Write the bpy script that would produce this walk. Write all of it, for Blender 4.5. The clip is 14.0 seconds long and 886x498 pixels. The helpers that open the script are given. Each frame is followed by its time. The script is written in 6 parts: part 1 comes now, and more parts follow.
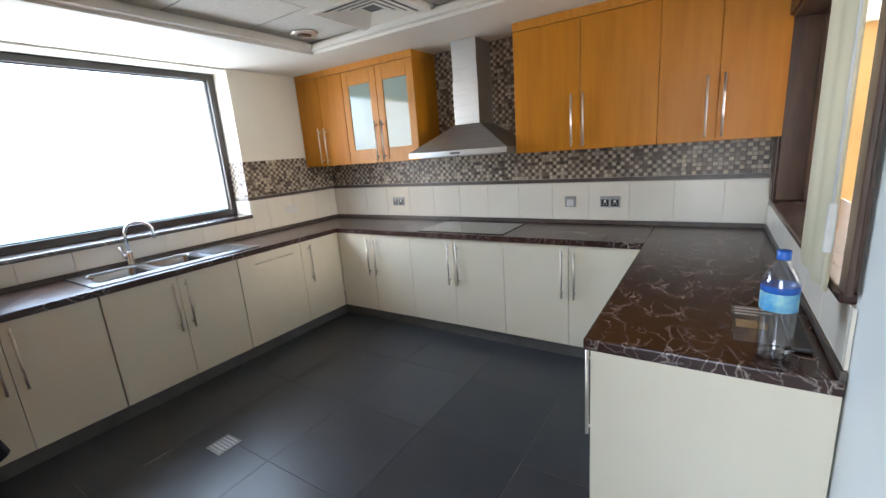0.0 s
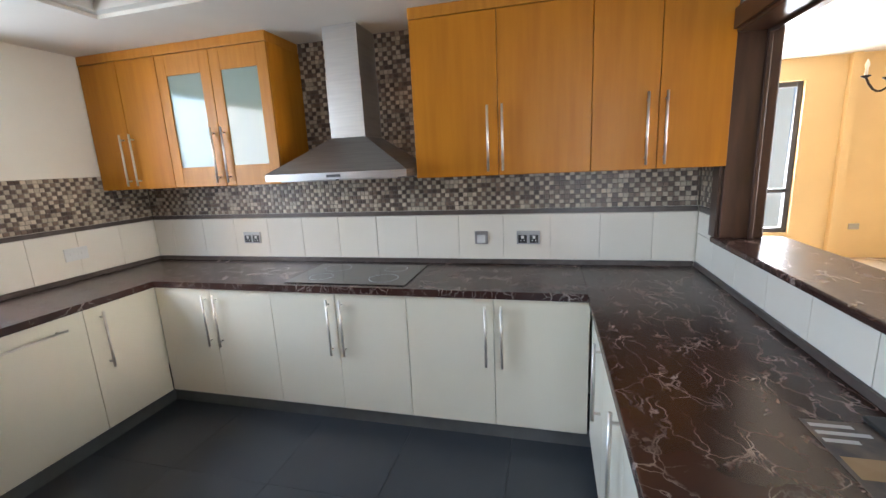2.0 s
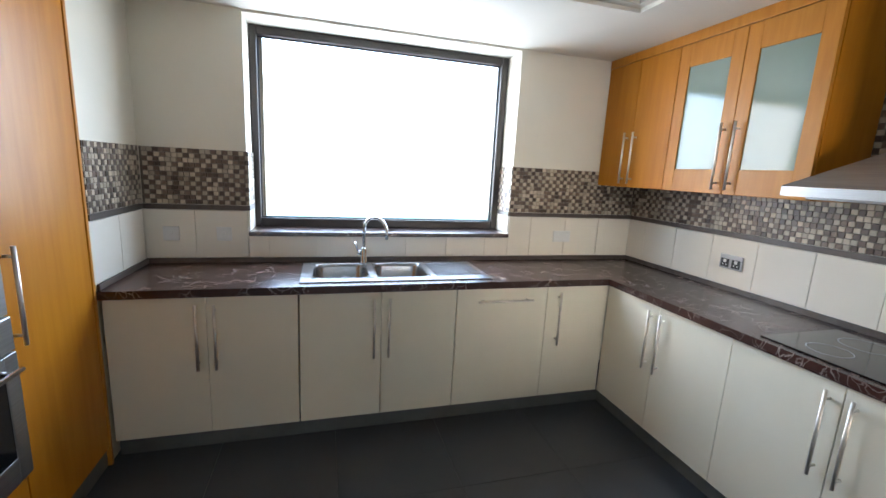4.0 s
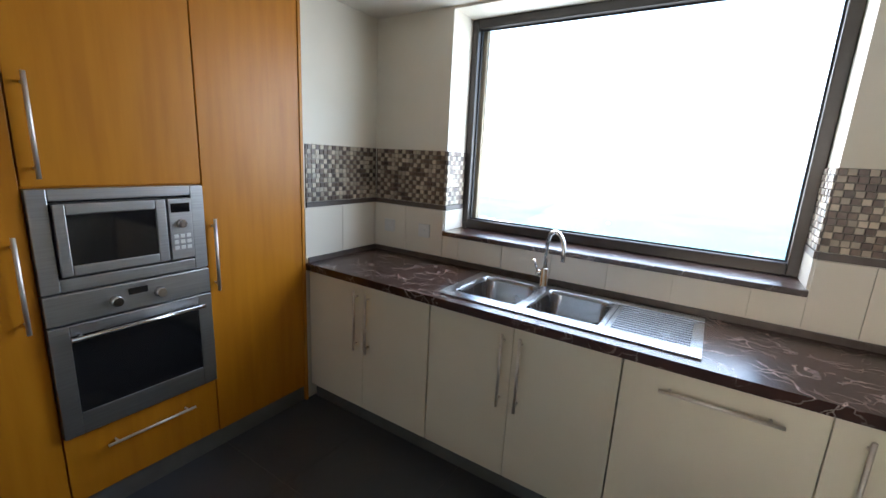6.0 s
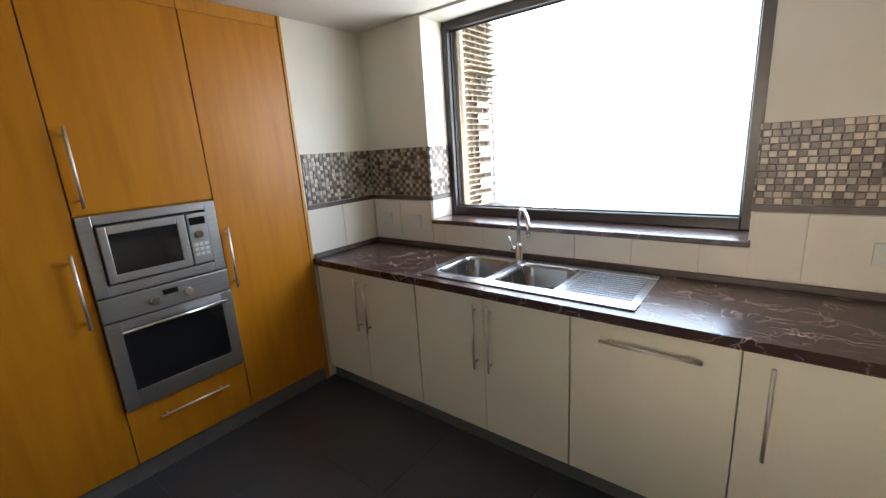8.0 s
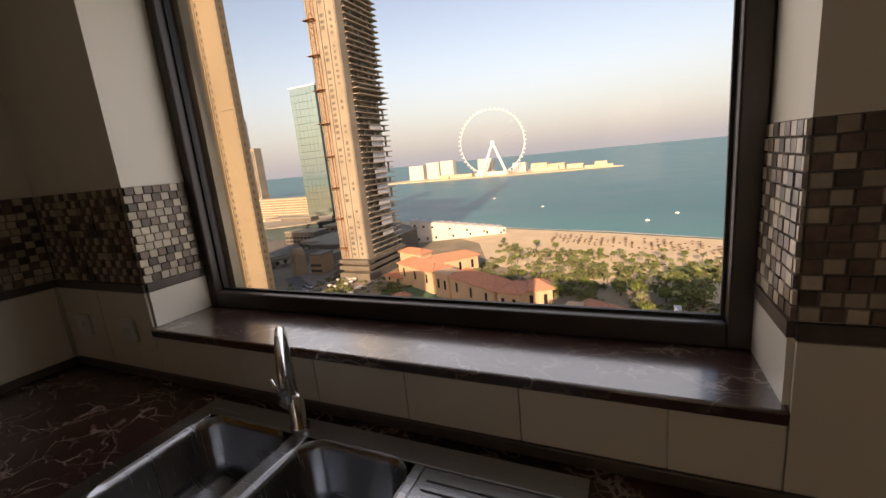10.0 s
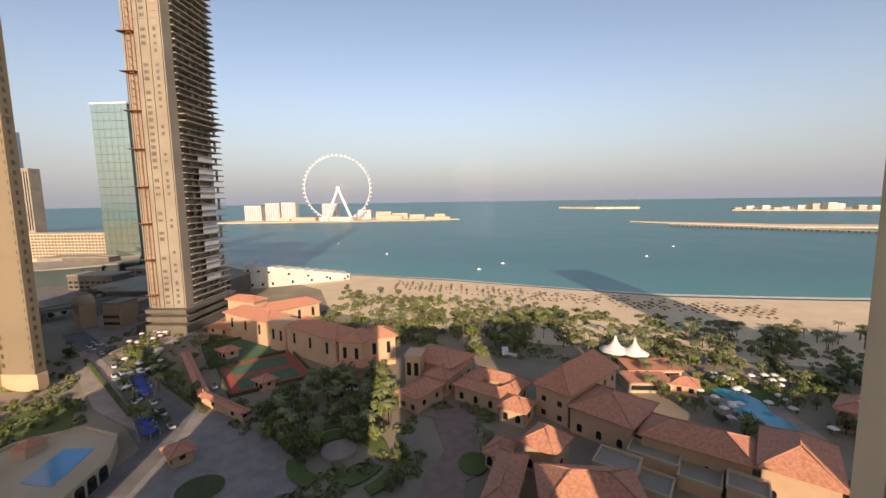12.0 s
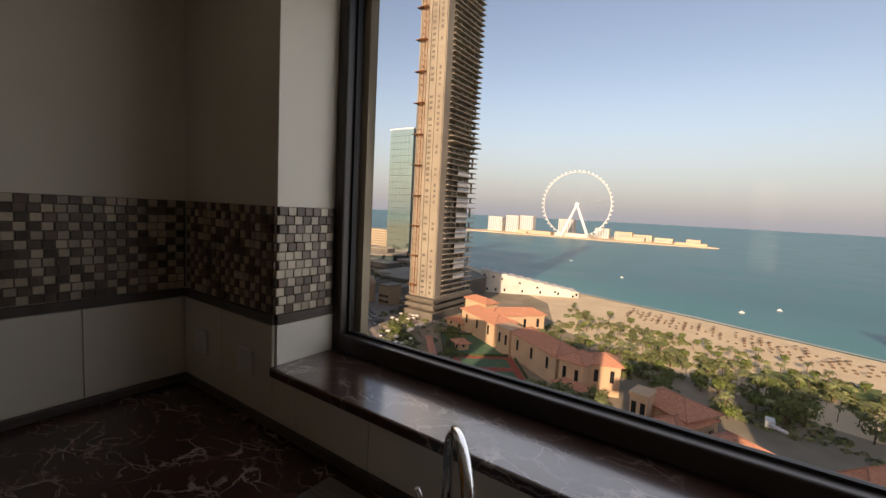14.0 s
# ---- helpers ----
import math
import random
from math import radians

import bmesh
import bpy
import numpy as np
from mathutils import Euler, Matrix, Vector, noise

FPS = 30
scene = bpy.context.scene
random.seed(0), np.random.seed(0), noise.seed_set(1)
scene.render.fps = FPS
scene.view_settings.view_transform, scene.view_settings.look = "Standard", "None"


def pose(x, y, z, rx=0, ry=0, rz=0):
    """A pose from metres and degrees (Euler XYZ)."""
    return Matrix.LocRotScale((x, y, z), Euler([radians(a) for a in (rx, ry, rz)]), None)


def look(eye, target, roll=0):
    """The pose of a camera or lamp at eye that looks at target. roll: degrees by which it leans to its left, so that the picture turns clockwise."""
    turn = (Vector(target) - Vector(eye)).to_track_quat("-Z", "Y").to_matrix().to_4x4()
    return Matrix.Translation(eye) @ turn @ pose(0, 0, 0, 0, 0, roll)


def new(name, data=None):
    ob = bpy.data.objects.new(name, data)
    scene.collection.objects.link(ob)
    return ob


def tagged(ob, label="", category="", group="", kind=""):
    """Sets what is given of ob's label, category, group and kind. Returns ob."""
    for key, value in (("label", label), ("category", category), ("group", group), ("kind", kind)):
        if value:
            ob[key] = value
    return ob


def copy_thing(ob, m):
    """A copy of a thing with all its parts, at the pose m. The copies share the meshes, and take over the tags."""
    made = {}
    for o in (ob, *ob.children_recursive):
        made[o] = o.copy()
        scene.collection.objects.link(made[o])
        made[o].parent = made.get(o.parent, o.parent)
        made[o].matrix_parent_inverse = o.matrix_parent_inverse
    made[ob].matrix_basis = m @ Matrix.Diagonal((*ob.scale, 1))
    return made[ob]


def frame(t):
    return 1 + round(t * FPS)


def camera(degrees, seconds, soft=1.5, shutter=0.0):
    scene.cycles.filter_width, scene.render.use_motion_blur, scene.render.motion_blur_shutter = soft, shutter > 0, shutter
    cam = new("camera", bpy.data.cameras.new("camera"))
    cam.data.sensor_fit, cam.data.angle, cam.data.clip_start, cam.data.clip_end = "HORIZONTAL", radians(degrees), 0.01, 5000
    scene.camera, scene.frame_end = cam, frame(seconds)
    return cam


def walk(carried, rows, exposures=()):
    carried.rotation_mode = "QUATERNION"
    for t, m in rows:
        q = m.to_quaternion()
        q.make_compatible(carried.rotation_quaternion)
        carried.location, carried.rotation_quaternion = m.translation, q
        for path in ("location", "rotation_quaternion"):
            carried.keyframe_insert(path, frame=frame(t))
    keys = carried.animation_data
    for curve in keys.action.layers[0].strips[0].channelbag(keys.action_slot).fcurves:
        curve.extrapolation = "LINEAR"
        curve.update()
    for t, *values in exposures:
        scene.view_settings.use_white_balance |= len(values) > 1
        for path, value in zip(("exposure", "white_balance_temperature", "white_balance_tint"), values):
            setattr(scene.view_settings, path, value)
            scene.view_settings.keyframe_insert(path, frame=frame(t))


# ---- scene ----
# Camera and walk: seconds, eye, target, roll
cam = camera(93.6, 14.0, soft=1.5)
PATH = [
    (0, (3.678, -3.404, 1.552), (2.606, -1.778, 1.095), -4.4),
    (0.5, (3.506, -3.19, 1.533), (2.891, -1.315, 1.204), -1.4),
    (1, (3.283, -2.949, 1.552), (3.072, -1.015, 1.089), -0.1),
    (1.5, (3.129, -2.79, 1.572), (2.983, -0.848, 1.117), -1.9),
    (2, (3.158, -2.703, 1.575), (2.658, -0.809, 1.168), -2.8),
    (2.5, (3.272, -2.667, 1.55), (2.183, -1.068, 1.043), 1.2),
    (3, (3.27, -2.599, 1.552), (1.745, -1.423, 1.011), -3.5),
    (3.2, (3.21, -2.60, 1.54), (1.566, -1.558, 1.08), -2.1),
    (5.3, (2.379, -1.806, 1.572), (0.435, -2.073, 1.188), 0.9),
    (5.5, (2.326, -1.736, 1.581), (0.414, -2.202, 1.223), 0.3),
    (6, (2.2, -1.464, 1.557), (0.554, -2.514, 1.126), 2.9),
    (6.5, (2.308, -1.217, 1.575), (0.763, -2.422, 1.171), 0.2),
    (7, (2.454, -1.047, 1.575), (1.083, -2.448, 1.177), 0.4),
    (7.5, (2.446, -0.984, 1.575), (1.081, -2.384, 1.154), -1.5),
    (8, (2.208, -1.032, 1.576), (0.691, -2.247, 1.105), -3.7),
    (8.2, (2.068, -1.041, 1.579), (0.519, -2.213, 1.102), -4.2),
    (10.3, (0.59, -1.501, 1.58), (-1.242, -2.212, 1.211), -3.6),
    (10.5, (0.427, -1.641, 1.57), (-1.447, -2.257, 1.237), -2.0),
    (11, (0.245, -1.51, 1.57), (-1.705, -1.889, 1.334), -1.1),
    (11.5, (0.105, -1.5, 1.57), (-1.872, -1.694, 1.337), -0.85),
    (12, (0.062, -1.49, 1.57), (-1.921, -1.601, 1.336), -0.85),
    (12.5, (0.062, -1.49, 1.57), (-1.920, -1.627, 1.337), -0.85),
    (13, (0.185, -1.53, 1.565), (-1.761, -1.844, 1.333), -1.0),
    (13.5, (0.357, -1.718, 1.57), (-1.539, -2.316, 1.355), -0.9),
    (13.7, (0.558, -1.646, 1.557), (-1.304, -2.36, 1.403), -1.7),
    (14, (0.746, -1.748, 1.604), (-0.895, -2.877, 1.422), 3.0),
]
EXPOSURE = [(0, 4.6, 6300, 12), (1, 4.65, 6900, 13), (1.7, 4.67, 6500, 14), (2.2, 4.68, 5950, 12), (3.2, 4.78, 6000, 11), (5.3, 4.05, 6300, 12), (8.2, 4.15, 7000, 14), (10.3, 1.2, 8900, 26), (11, 1.15, 7800, 22), (12, 1.12, 7500, 21), (13.5, 1.1, 7700, 21), (14, 1.1, 8000, 21)]
walk(cam, [(t, look(eye, target, roll)) for t, eye, target, roll in PATH], EXPOSURE)

# World and sun: low morning sun behind the building
SUN_EL, SUN_AZ = 20.0, 81.0          # elevation; azimuth clockwise from +y
world = bpy.data.worlds.new("world")
scene.world = world
world.use_nodes = True
wn = world.node_tree.nodes
sky = wn.new("ShaderNodeTexSky")
sky.sky_type, sky.sun_disc = "NISHITA", False
sky.sun_elevation, sky.sun_rotation = radians(SUN_EL), radians(SUN_AZ)
sky.altitude, sky.air_density, sky.dust_density, sky.ozone_density = 80, 1.0, 1.6, 1.2
wl = world.node_tree.links
# pale sea haze all round the horizon
wtc, wsep, wabs, wpow, wmix = (wn.new(k) for k in ("ShaderNodeTexCoord", "ShaderNodeSeparateXYZ", "ShaderNodeMath", "ShaderNodeMapRange", "ShaderNodeMix"))
wl.new(wtc.outputs["Generated"], wsep.inputs[0])
wabs.operation = "ABSOLUTE"
wl.new(wsep.outputs["Z"], wabs.inputs[0])
wpow.interpolation_type = "SMOOTHERSTEP"
wpow.inputs["From Min"].default_value, wpow.inputs["From Max"].default_value = -0.12, 0.34
wpow.inputs["To Min"].default_value, wpow.inputs["To Max"].default_value = 1.0, 0.0
wl.new(wabs.outputs[0], wpow.inputs["Value"])
wmix.data_type = "RGBA"
wmix.inputs["B"].default_value = (2.05, 2.4, 3.0, 1)
wl.new(sky.outputs[0], wmix.inputs["A"])
wl.new(wpow.outputs[0], wmix.inputs["Factor"])
wl.new(wmix.outputs["Result"], wn["Background"].inputs[0])
wn["Background"].inputs[1].default_value = 0.083
sun = new("sun", bpy.data.lights.new("sun", "SUN"))
sun.data.energy, sun.data.angle, sun.data.color = 3.0, radians(0.5), (1.0, 0.84, 0.64)
sd = Vector((math.sin(radians(SUN_AZ)) * math.cos(radians(SUN_EL)), math.cos(radians(SUN_AZ)) * math.cos(radians(SUN_EL)), math.sin(radians(SUN_EL))))
sun.matrix_basis = look(sd * 50, (0, 0, 0))


def daylight_lamp(name, x, y, z, w, h, target, power, col=(0.93, 0.97, 1.0)):
    """Area lamp for daylight: skylight through a window opening, or added fill."""
    l = bpy.data.lights.new(name, "AREA")
    l.shape, l.size, l.size_y, l.energy, l.color = "RECTANGLE", w, h, power, col
    ob = new(name, l)
    ob.matrix_basis = look((x, y, z), target)
    return ob


daylight_lamp("kitchen_window_light", -0.33, -1.96, 1.75, 1.6, 1.1, (3, -1.96, 1.4), 2.5, (0.76, 0.88, 1.0))
daylight_lamp("dining_window_light", 5.9, 4.3, 1.4, 1.1, 2.0, (5.9, 0, 1.2), 8)
# Two added fill lamps, at assumed openings out of view, brighten the kitchen.
daylight_lamp("dining_terrace_light", 8.35, -1.0, 1.4, 2.4, 2.1, (4, -1.4, 1.2), 5.5)
daylight_lamp("hall_window_light", 3.4, -6.3, 1.5, 1.2, 2.0, (3.0, 0, 1.3), 2.8)

# ---- materials ----
def rgb(r, g, b):
    return (r, g, b, 1.0)


def mat(name, col, rough=0.5, metal=0.0, col2=None, scale=8.0, bump=0.0, bscale=60.0, spec=None, island=0.0, obrand=0.0, dirt=0.0, stretch=None):
    """A surface with two scales of variation and fine relief."""
    m = bpy.data.materials.new(name)
    m.use_nodes = True
    N, L = m.node_tree.nodes, m.node_tree.links
    b = N["Principled BSDF"]
    b.inputs["Roughness"].default_value, b.inputs["Metallic"].default_value = rough, metal
    if spec is not None:
        b.inputs["Specular IOR Level"].default_value = spec
    tc = N.new("ShaderNodeTexCoord")
    src = tc.outputs["Object"]
    if stretch:
        mp = N.new("ShaderNodeMapping")
        mp.inputs["Scale"].default_value = stretch
        L.new(src, mp.inputs[0])
        src = mp.outputs[0]
    n1 = N.new("ShaderNodeTexNoise")
    n1.inputs["Scale"].default_value, n1.inputs["Detail"].default_value = scale, 6
    L.new(src, n1.inputs["Vector"])
    mix = N.new("ShaderNodeMix")
    mix.data_type = "RGBA"
    mix.inputs["A"].default_value = rgb(*col)
    mix.inputs["B"].default_value = rgb(*(col2 or [c * 0.82 for c in col]))
    ramp = N.new("ShaderNodeMapRange")
    ramp.inputs["From Min"].default_value, ramp.inputs["From Max"].default_value = 0.35, 0.68
    L.new(n1.outputs["Fac"], ramp.inputs["Value"])
    L.new(ramp.outputs[0], mix.inputs["Factor"])
    out = mix.outputs["Result"]
    if island or obrand:
        hsv = N.new("ShaderNodeHueSaturation")
        mr = N.new("ShaderNodeMapRange")
        k = island or obrand
        mr.inputs["To Min"].default_value, mr.inputs["To Max"].default_value = 1 - k, 1 + k
        if island:
            L.new(N.new("ShaderNodeNewGeometry").outputs["Random Per Island"], mr.inputs["Value"])
        else:
            L.new(N.new("ShaderNodeObjectInfo").outputs["Random"], mr.inputs["Value"])
        L.new(mr.outputs[0], hsv.inputs["Value"])
        L.new(out, hsv.inputs["Color"])
        out = hsv.outputs["Color"]
    L.new(out, b.inputs["Base Color"])
    n2 = N.new("ShaderNodeTexNoise")
    n2.inputs["Scale"].default_value, n2.inputs["Detail"].default_value = bscale, 4
    L.new(src, n2.inputs["Vector"])
    rr = N.new("ShaderNodeMapRange")
    rr.inputs["To Min"].default_value, rr.inputs["To Max"].default_value = max(rough - 0.07, 0.02), min(rough + 0.09, 1)
    L.new(n1.outputs["Fac"], rr.inputs["Value"])
    L.new(rr.outputs[0], b.inputs["Roughness"])
    if bump:
        bp = N.new("ShaderNodeBump")
        bp.inputs["Strength"].default_value, bp.inputs["Distance"].default_value = bump, 0.01
        L.new(n2.outputs["Fac"], bp.inputs["Height"])
        L.new(bp.outputs[0], b.inputs["Normal"])
    return m


def marble_mat(name="brown_marble", coat=0.0, rough=0.27):
    m = bpy.data.materials.new(name)
    m.use_nodes = True
    N, L = m.node_tree.nodes, m.node_tree.links
    b = N["Principled BSDF"]
    tc = N.new("ShaderNodeTexCoord")
    warp = N.new("ShaderNodeTexNoise")
    warp.inputs["Scale"].default_value, warp.inputs["Detail"].default_value = 5, 5
    L.new(tc.outputs["Object"], warp.inputs["Vector"])
    add = N.new("ShaderNodeVectorMath")
    add.operation = "MULTIPLY_ADD"
    add.inputs[1].default_value = (0.22, 0.22, 0.22)
    L.new(warp.outputs["Color"], add.inputs[0])
    turn = N.new("ShaderNodeMapping")      # veins run one way through the slab
    turn.inputs["Rotation"].default_value = (0.2, 0.3, 0.65)
    turn.inputs["Scale"].default_value = (1.0, 0.42, 0.8)
    L.new(tc.outputs["Object"], turn.inputs[0])
    L.new(turn.outputs[0], add.inputs[2])
    veins = []
    for s, w in ((6.5, 0.022), (15.0, 0.034)):
        v = N.new("ShaderNodeTexVoronoi")
        v.feature = "DISTANCE_TO_EDGE"
        v.inputs["Scale"].default_value = s
        L.new(add.outputs[0], v.inputs["Vector"])
        r = N.new("ShaderNodeMapRange")
        r.inputs["From Min"].default_value, r.inputs["From Max"].default_value = 0.0, w
        r.inputs["To Min"].default_value, r.inputs["To Max"].default_value = 1.0, 0.0
        L.new(v.outputs["Distance"], r.inputs["Value"])
        veins.append(r)
    n = N.new("ShaderNodeTexNoise")
    n.inputs["Scale"].default_value, n.inputs["Detail"].default_value = 9, 8
    L.new(tc.outputs["Object"], n.inputs["Vector"])
    mask = N.new("ShaderNodeMapRange")
    mask.inputs["From Min"].default_value, mask.inputs["From Max"].default_value = 0.43, 0.63
    L.new(n.outputs["Fac"], mask.inputs["Value"])
    mx = N.new("ShaderNodeMath")
    mx.operation = "MAXIMUM"
    L.new(veins[0].outputs[0], mx.inputs[0])
    L.new(veins[1].outputs[0], mx.inputs[1])
    mul = N.new("ShaderNodeMath")
    mul.operation = "MULTIPLY"
    L.new(mx.outputs[0], mul.inputs[0])
    L.new(mask.outputs[0], mul.inputs[1])
    base = N.new("ShaderNodeMix")
    base.data_type = "RGBA"
    base.inputs["A"].default_value, base.inputs["B"].default_value = rgb(0.010, 0.005, 0.005), rgb(0.075, 0.031, 0.024)
    L.new(warp.outputs["Fac"], base.inputs["Factor"])
    mix = N.new("ShaderNodeMix")
    mix.data_type = "RGBA"
    mix.inputs["B"].default_value = rgb(0.33, 0.26, 0.23)
    L.new(base.outputs["Result"], mix.inputs["A"])
    L.new(mul.outputs[0], mix.inputs["Factor"])
    L.new(mix.outputs["Result"], b.inputs["Base Color"])
    b.inputs["Roughness"].default_value = rough
    b.inputs["Coat Weight"].default_value, b.inputs["Coat IOR"].default_value, b.inputs["Coat Roughness"].default_value = coat, 1.8, 0.16
    return m


def glass_mat(name, col=(1, 1, 1), rough=0.0, gloss=0.006):
    """A thin pane: clear, with a glossy face that grows at a slant."""
    m = bpy.data.materials.new(name)
    m.use_nodes = True
    N, L = m.node_tree.nodes, m.node_tree.links
    N.remove(N["Principled BSDF"])
    t = N.new("ShaderNodeBsdfTransparent")
    t.inputs[0].default_value = rgb(*col)
    g = N.new("ShaderNodeBsdfGlossy")
    g.inputs["Roughness"].default_value = rough
    lw = N.new("ShaderNodeLayerWeight")
    pw = N.new("ShaderNodeMath")
    pw.operation = "POWER"
    pw.inputs[1].default_value = 4.0
    L.new(lw.outputs["Facing"], pw.inputs[0])
    f = N.new("ShaderNodeMapRange")
    f.inputs["To Min"].default_value, f.inputs["To Max"].default_value = gloss, 0.5
    L.new(pw.outputs[0], f.inputs["Value"])
    mix = N.new("ShaderNodeMixShader")
    L.new(f.outputs[0], mix.inputs[0])
    L.new(t.outputs[0], mix.inputs[1])
    L.new(g.outputs[0], mix.inputs[2])
    L.new(mix.outputs[0], N["Material Output"].inputs[0])
    return m


WALL = mat("cream_wall_paint", (0.74, 0.70, 0.60), 0.55, col2=(0.70, 0.66, 0.56), scale=2.5, bump=0.05, bscale=140)
WHITEWALL = mat("white_wall_paint", (0.78, 0.80, 0.79), 0.5, col2=(0.74, 0.76, 0.75), scale=2.5, bump=0.05, bscale=140)
YELLOW = mat("warm_yellow_wall_paint", (0.74, 0.53, 0.26), 0.6, col2=(0.70, 0.50, 0.25), scale=2.0, bump=0.05, bscale=120)
CEIL = mat("ceiling_paint", (0.72, 0.68, 0.60), 0.7, col2=(0.68, 0.64, 0.565), scale=2.0, bump=0.04, bscale=120)
CEILTILE = mat("ceiling_tile_board", (0.66, 0.62, 0.55), 0.85, col2=(0.6, 0.565, 0.50), scale=40, bump=0.25, bscale=260)
# Shadow of the ceiling gaps, put into a dark base colour.
CEILGAP = mat("ceiling_gap_painted_shade", (0.16, 0.15, 0.14), 0.7, scale=6)
GRID = mat("ceiling_grid_metal", (0.55, 0.56, 0.58), 0.5, scale=6)
CREAM = mat("cream_gloss_laminate", (0.74, 0.68, 0.55), 0.3, col2=(0.71, 0.65, 0.52), scale=3, bump=0.01, bscale=30)
WOOD = mat("honey_cherry_veneer", (0.47, 0.18, 0.009), 0.36, spec=0.3, col2=(0.40, 0.143, 0.006), scale=2.4, bump=0.03, bscale=60, stretch=(9, 9, 0.8))
WOODH = mat("cherry_veneer_frame", (0.50, 0.205, 0.022), 0.38, spec=0.3, col2=(0.43, 0.165, 0.014), scale=4.0, stretch=(9, 9, 1.2))
DARKWOOD = mat("dark_walnut_frame", (0.045, 0.022, 0.014), 0.32, col2=(0.075, 0.036, 0.022), scale=5, bump=0.05, stretch=(6, 6, 0.8))
ALU = mat("brown_window_aluminium", (0.038, 0.031, 0.028), 0.34, col2=(0.05, 0.042, 0.038), scale=6, metal=0.25)
GASKET = mat("black_rubber_gasket", (0.012, 0.012, 0.013), 0.6)
HOODSTEEL = mat("brushed_chimney_steel", (0.62, 0.61, 0.59), 0.32, metal=1.0, col2=(0.56, 0.55, 0.54), scale=4, stretch=(1, 1, 20))
STEEL = mat("brushed_steel", (0.38, 0.395, 0.42), 0.24, metal=1.0, col2=(0.345, 0.36, 0.385), scale=6, bump=0.02, stretch=(40, 1, 1))
STEELM = mat("satin_steel_appliance", (0.42, 0.42, 0.42), 0.36, metal=1.0, col2=(0.36, 0.36, 0.36), scale=5, stretch=(1, 1, 30))
CHROME = mat("polished_chrome", (0.78, 0.78, 0.79), 0.12, metal=1.0, col2=(0.72, 0.72, 0.73))
NICKEL = mat("satin_nickel_bar", (0.84, 0.77, 0.69), 0.48, metal=1.0, col2=(0.6, 0.56, 0.52))
BLACKGLASS = mat("black_glass", (0.008, 0.008, 0.009), 0.06, spec=0.6)
BLACK = mat("black_plastic", (0.015, 0.015, 0.016), 0.45)
FLOORT = mat("anthracite_floor_tile", (0.036, 0.041, 0.050), 0.33, col2=(0.046, 0.050, 0.058), scale=3, bump=0.015, bscale=70, obrand=0.06)
GROUT = mat("dark_floor_grout", (0.045, 0.048, 0.052), 0.85, scale=20)
WGROUT = mat("white_tile_grout", (0.6, 0.58, 0.53), 0.8, scale=20)
TILE = mat("white_wall_tile", (0.76, 0.71, 0.62), 0.22, col2=(0.73, 0.68, 0.59), scale=3, obrand=0.03)
MOSL = mat("pale_stone_mosaic", (0.50, 0.43, 0.33), 0.35, col2=(0.40, 0.34, 0.26), scale=40, island=0.30)
MOSD = mat("brown_stone_mosaic", (0.15, 0.105, 0.08), 0.32, col2=(0.09, 0.06, 0.045), scale=40, island=0.55)
MOSLP = mat("pale_stone_mosaic_piece", (0.50, 0.43, 0.33), 0.35, col2=(0.40, 0.34, 0.26), scale=40, obrand=0.25)
MOSDP = mat("brown_stone_mosaic_piece", (0.15, 0.105, 0.08), 0.32, col2=(0.09, 0.06, 0.045), scale=40, obrand=0.5)
MGROUT = mat("grey_mosaic_grout", (0.16, 0.14, 0.12), 0.85, scale=40)
LISTEL = mat("dark_listel_tile", (0.07, 0.055, 0.048), 0.35, col2=(0.1, 0.08, 0.07), scale=20)
MARBLE = marble_mat()
SILLSTONE = marble_mat("polished_brown_marble", 1.0, 0.3)
PLINTH = mat("grey_aluminium_plinth", (0.16, 0.16, 0.155), 0.42, col2=(0.13, 0.13, 0.125), metal=0.3)
WINGLASS = glass_mat("clear_window_glass")
FROST = mat("frosted_cabinet_glass", (0.24, 0.30, 0.255), 0.05, col2=(0.21, 0.27, 0.235), scale=2)
PLASTIC = mat("white_plastic", (0.7, 0.7, 0.68), 0.35)
RED = mat("red_enamel", (0.55, 0.012, 0.018), 0.28, col2=(0.5, 0.01, 0.015))
BLIND = mat("cream_blind_fabric", (0.80, 0.73, 0.54), 0.85, col2=(0.76, 0.69, 0.50), scale=6, bump=0.15, bscale=300)
PET = glass_mat("clear_bottle_plastic", (0.96, 0.975, 0.98), 0.08, 0.13)
BLUECAP = mat("blue_cap_plastic", (0.02, 0.12, 0.5), 0.35)
LABELB = mat("blue_bottle_label", (0.02, 0.25, 0.58), 0.35, col2=(0.35, 0.62, 0.60), scale=22)
PAPER = mat("printed_leaflet", (0.16, 0.11, 0.08), 0.4, col2=(0.03, 0.03, 0.035), scale=14)
PAPERW = mat("white_print", (0.6, 0.58, 0.56), 0.5)
CARD = mat("cardboard", (0.42, 0.28, 0.15), 0.8, col2=(0.36, 0.23, 0.12), scale=12, bump=0.1)
BLACKIRON = mat("dark_bronze_iron", (0.03, 0.022, 0.018), 0.45, metal=0.6)
CANDLE = mat("candle_bulb", (0.8, 0.76, 0.68), 0.3)
DARKROOM = mat("dark_door_veneer", (0.03, 0.017, 0.012), 0.4, stretch=(6, 6, 1))


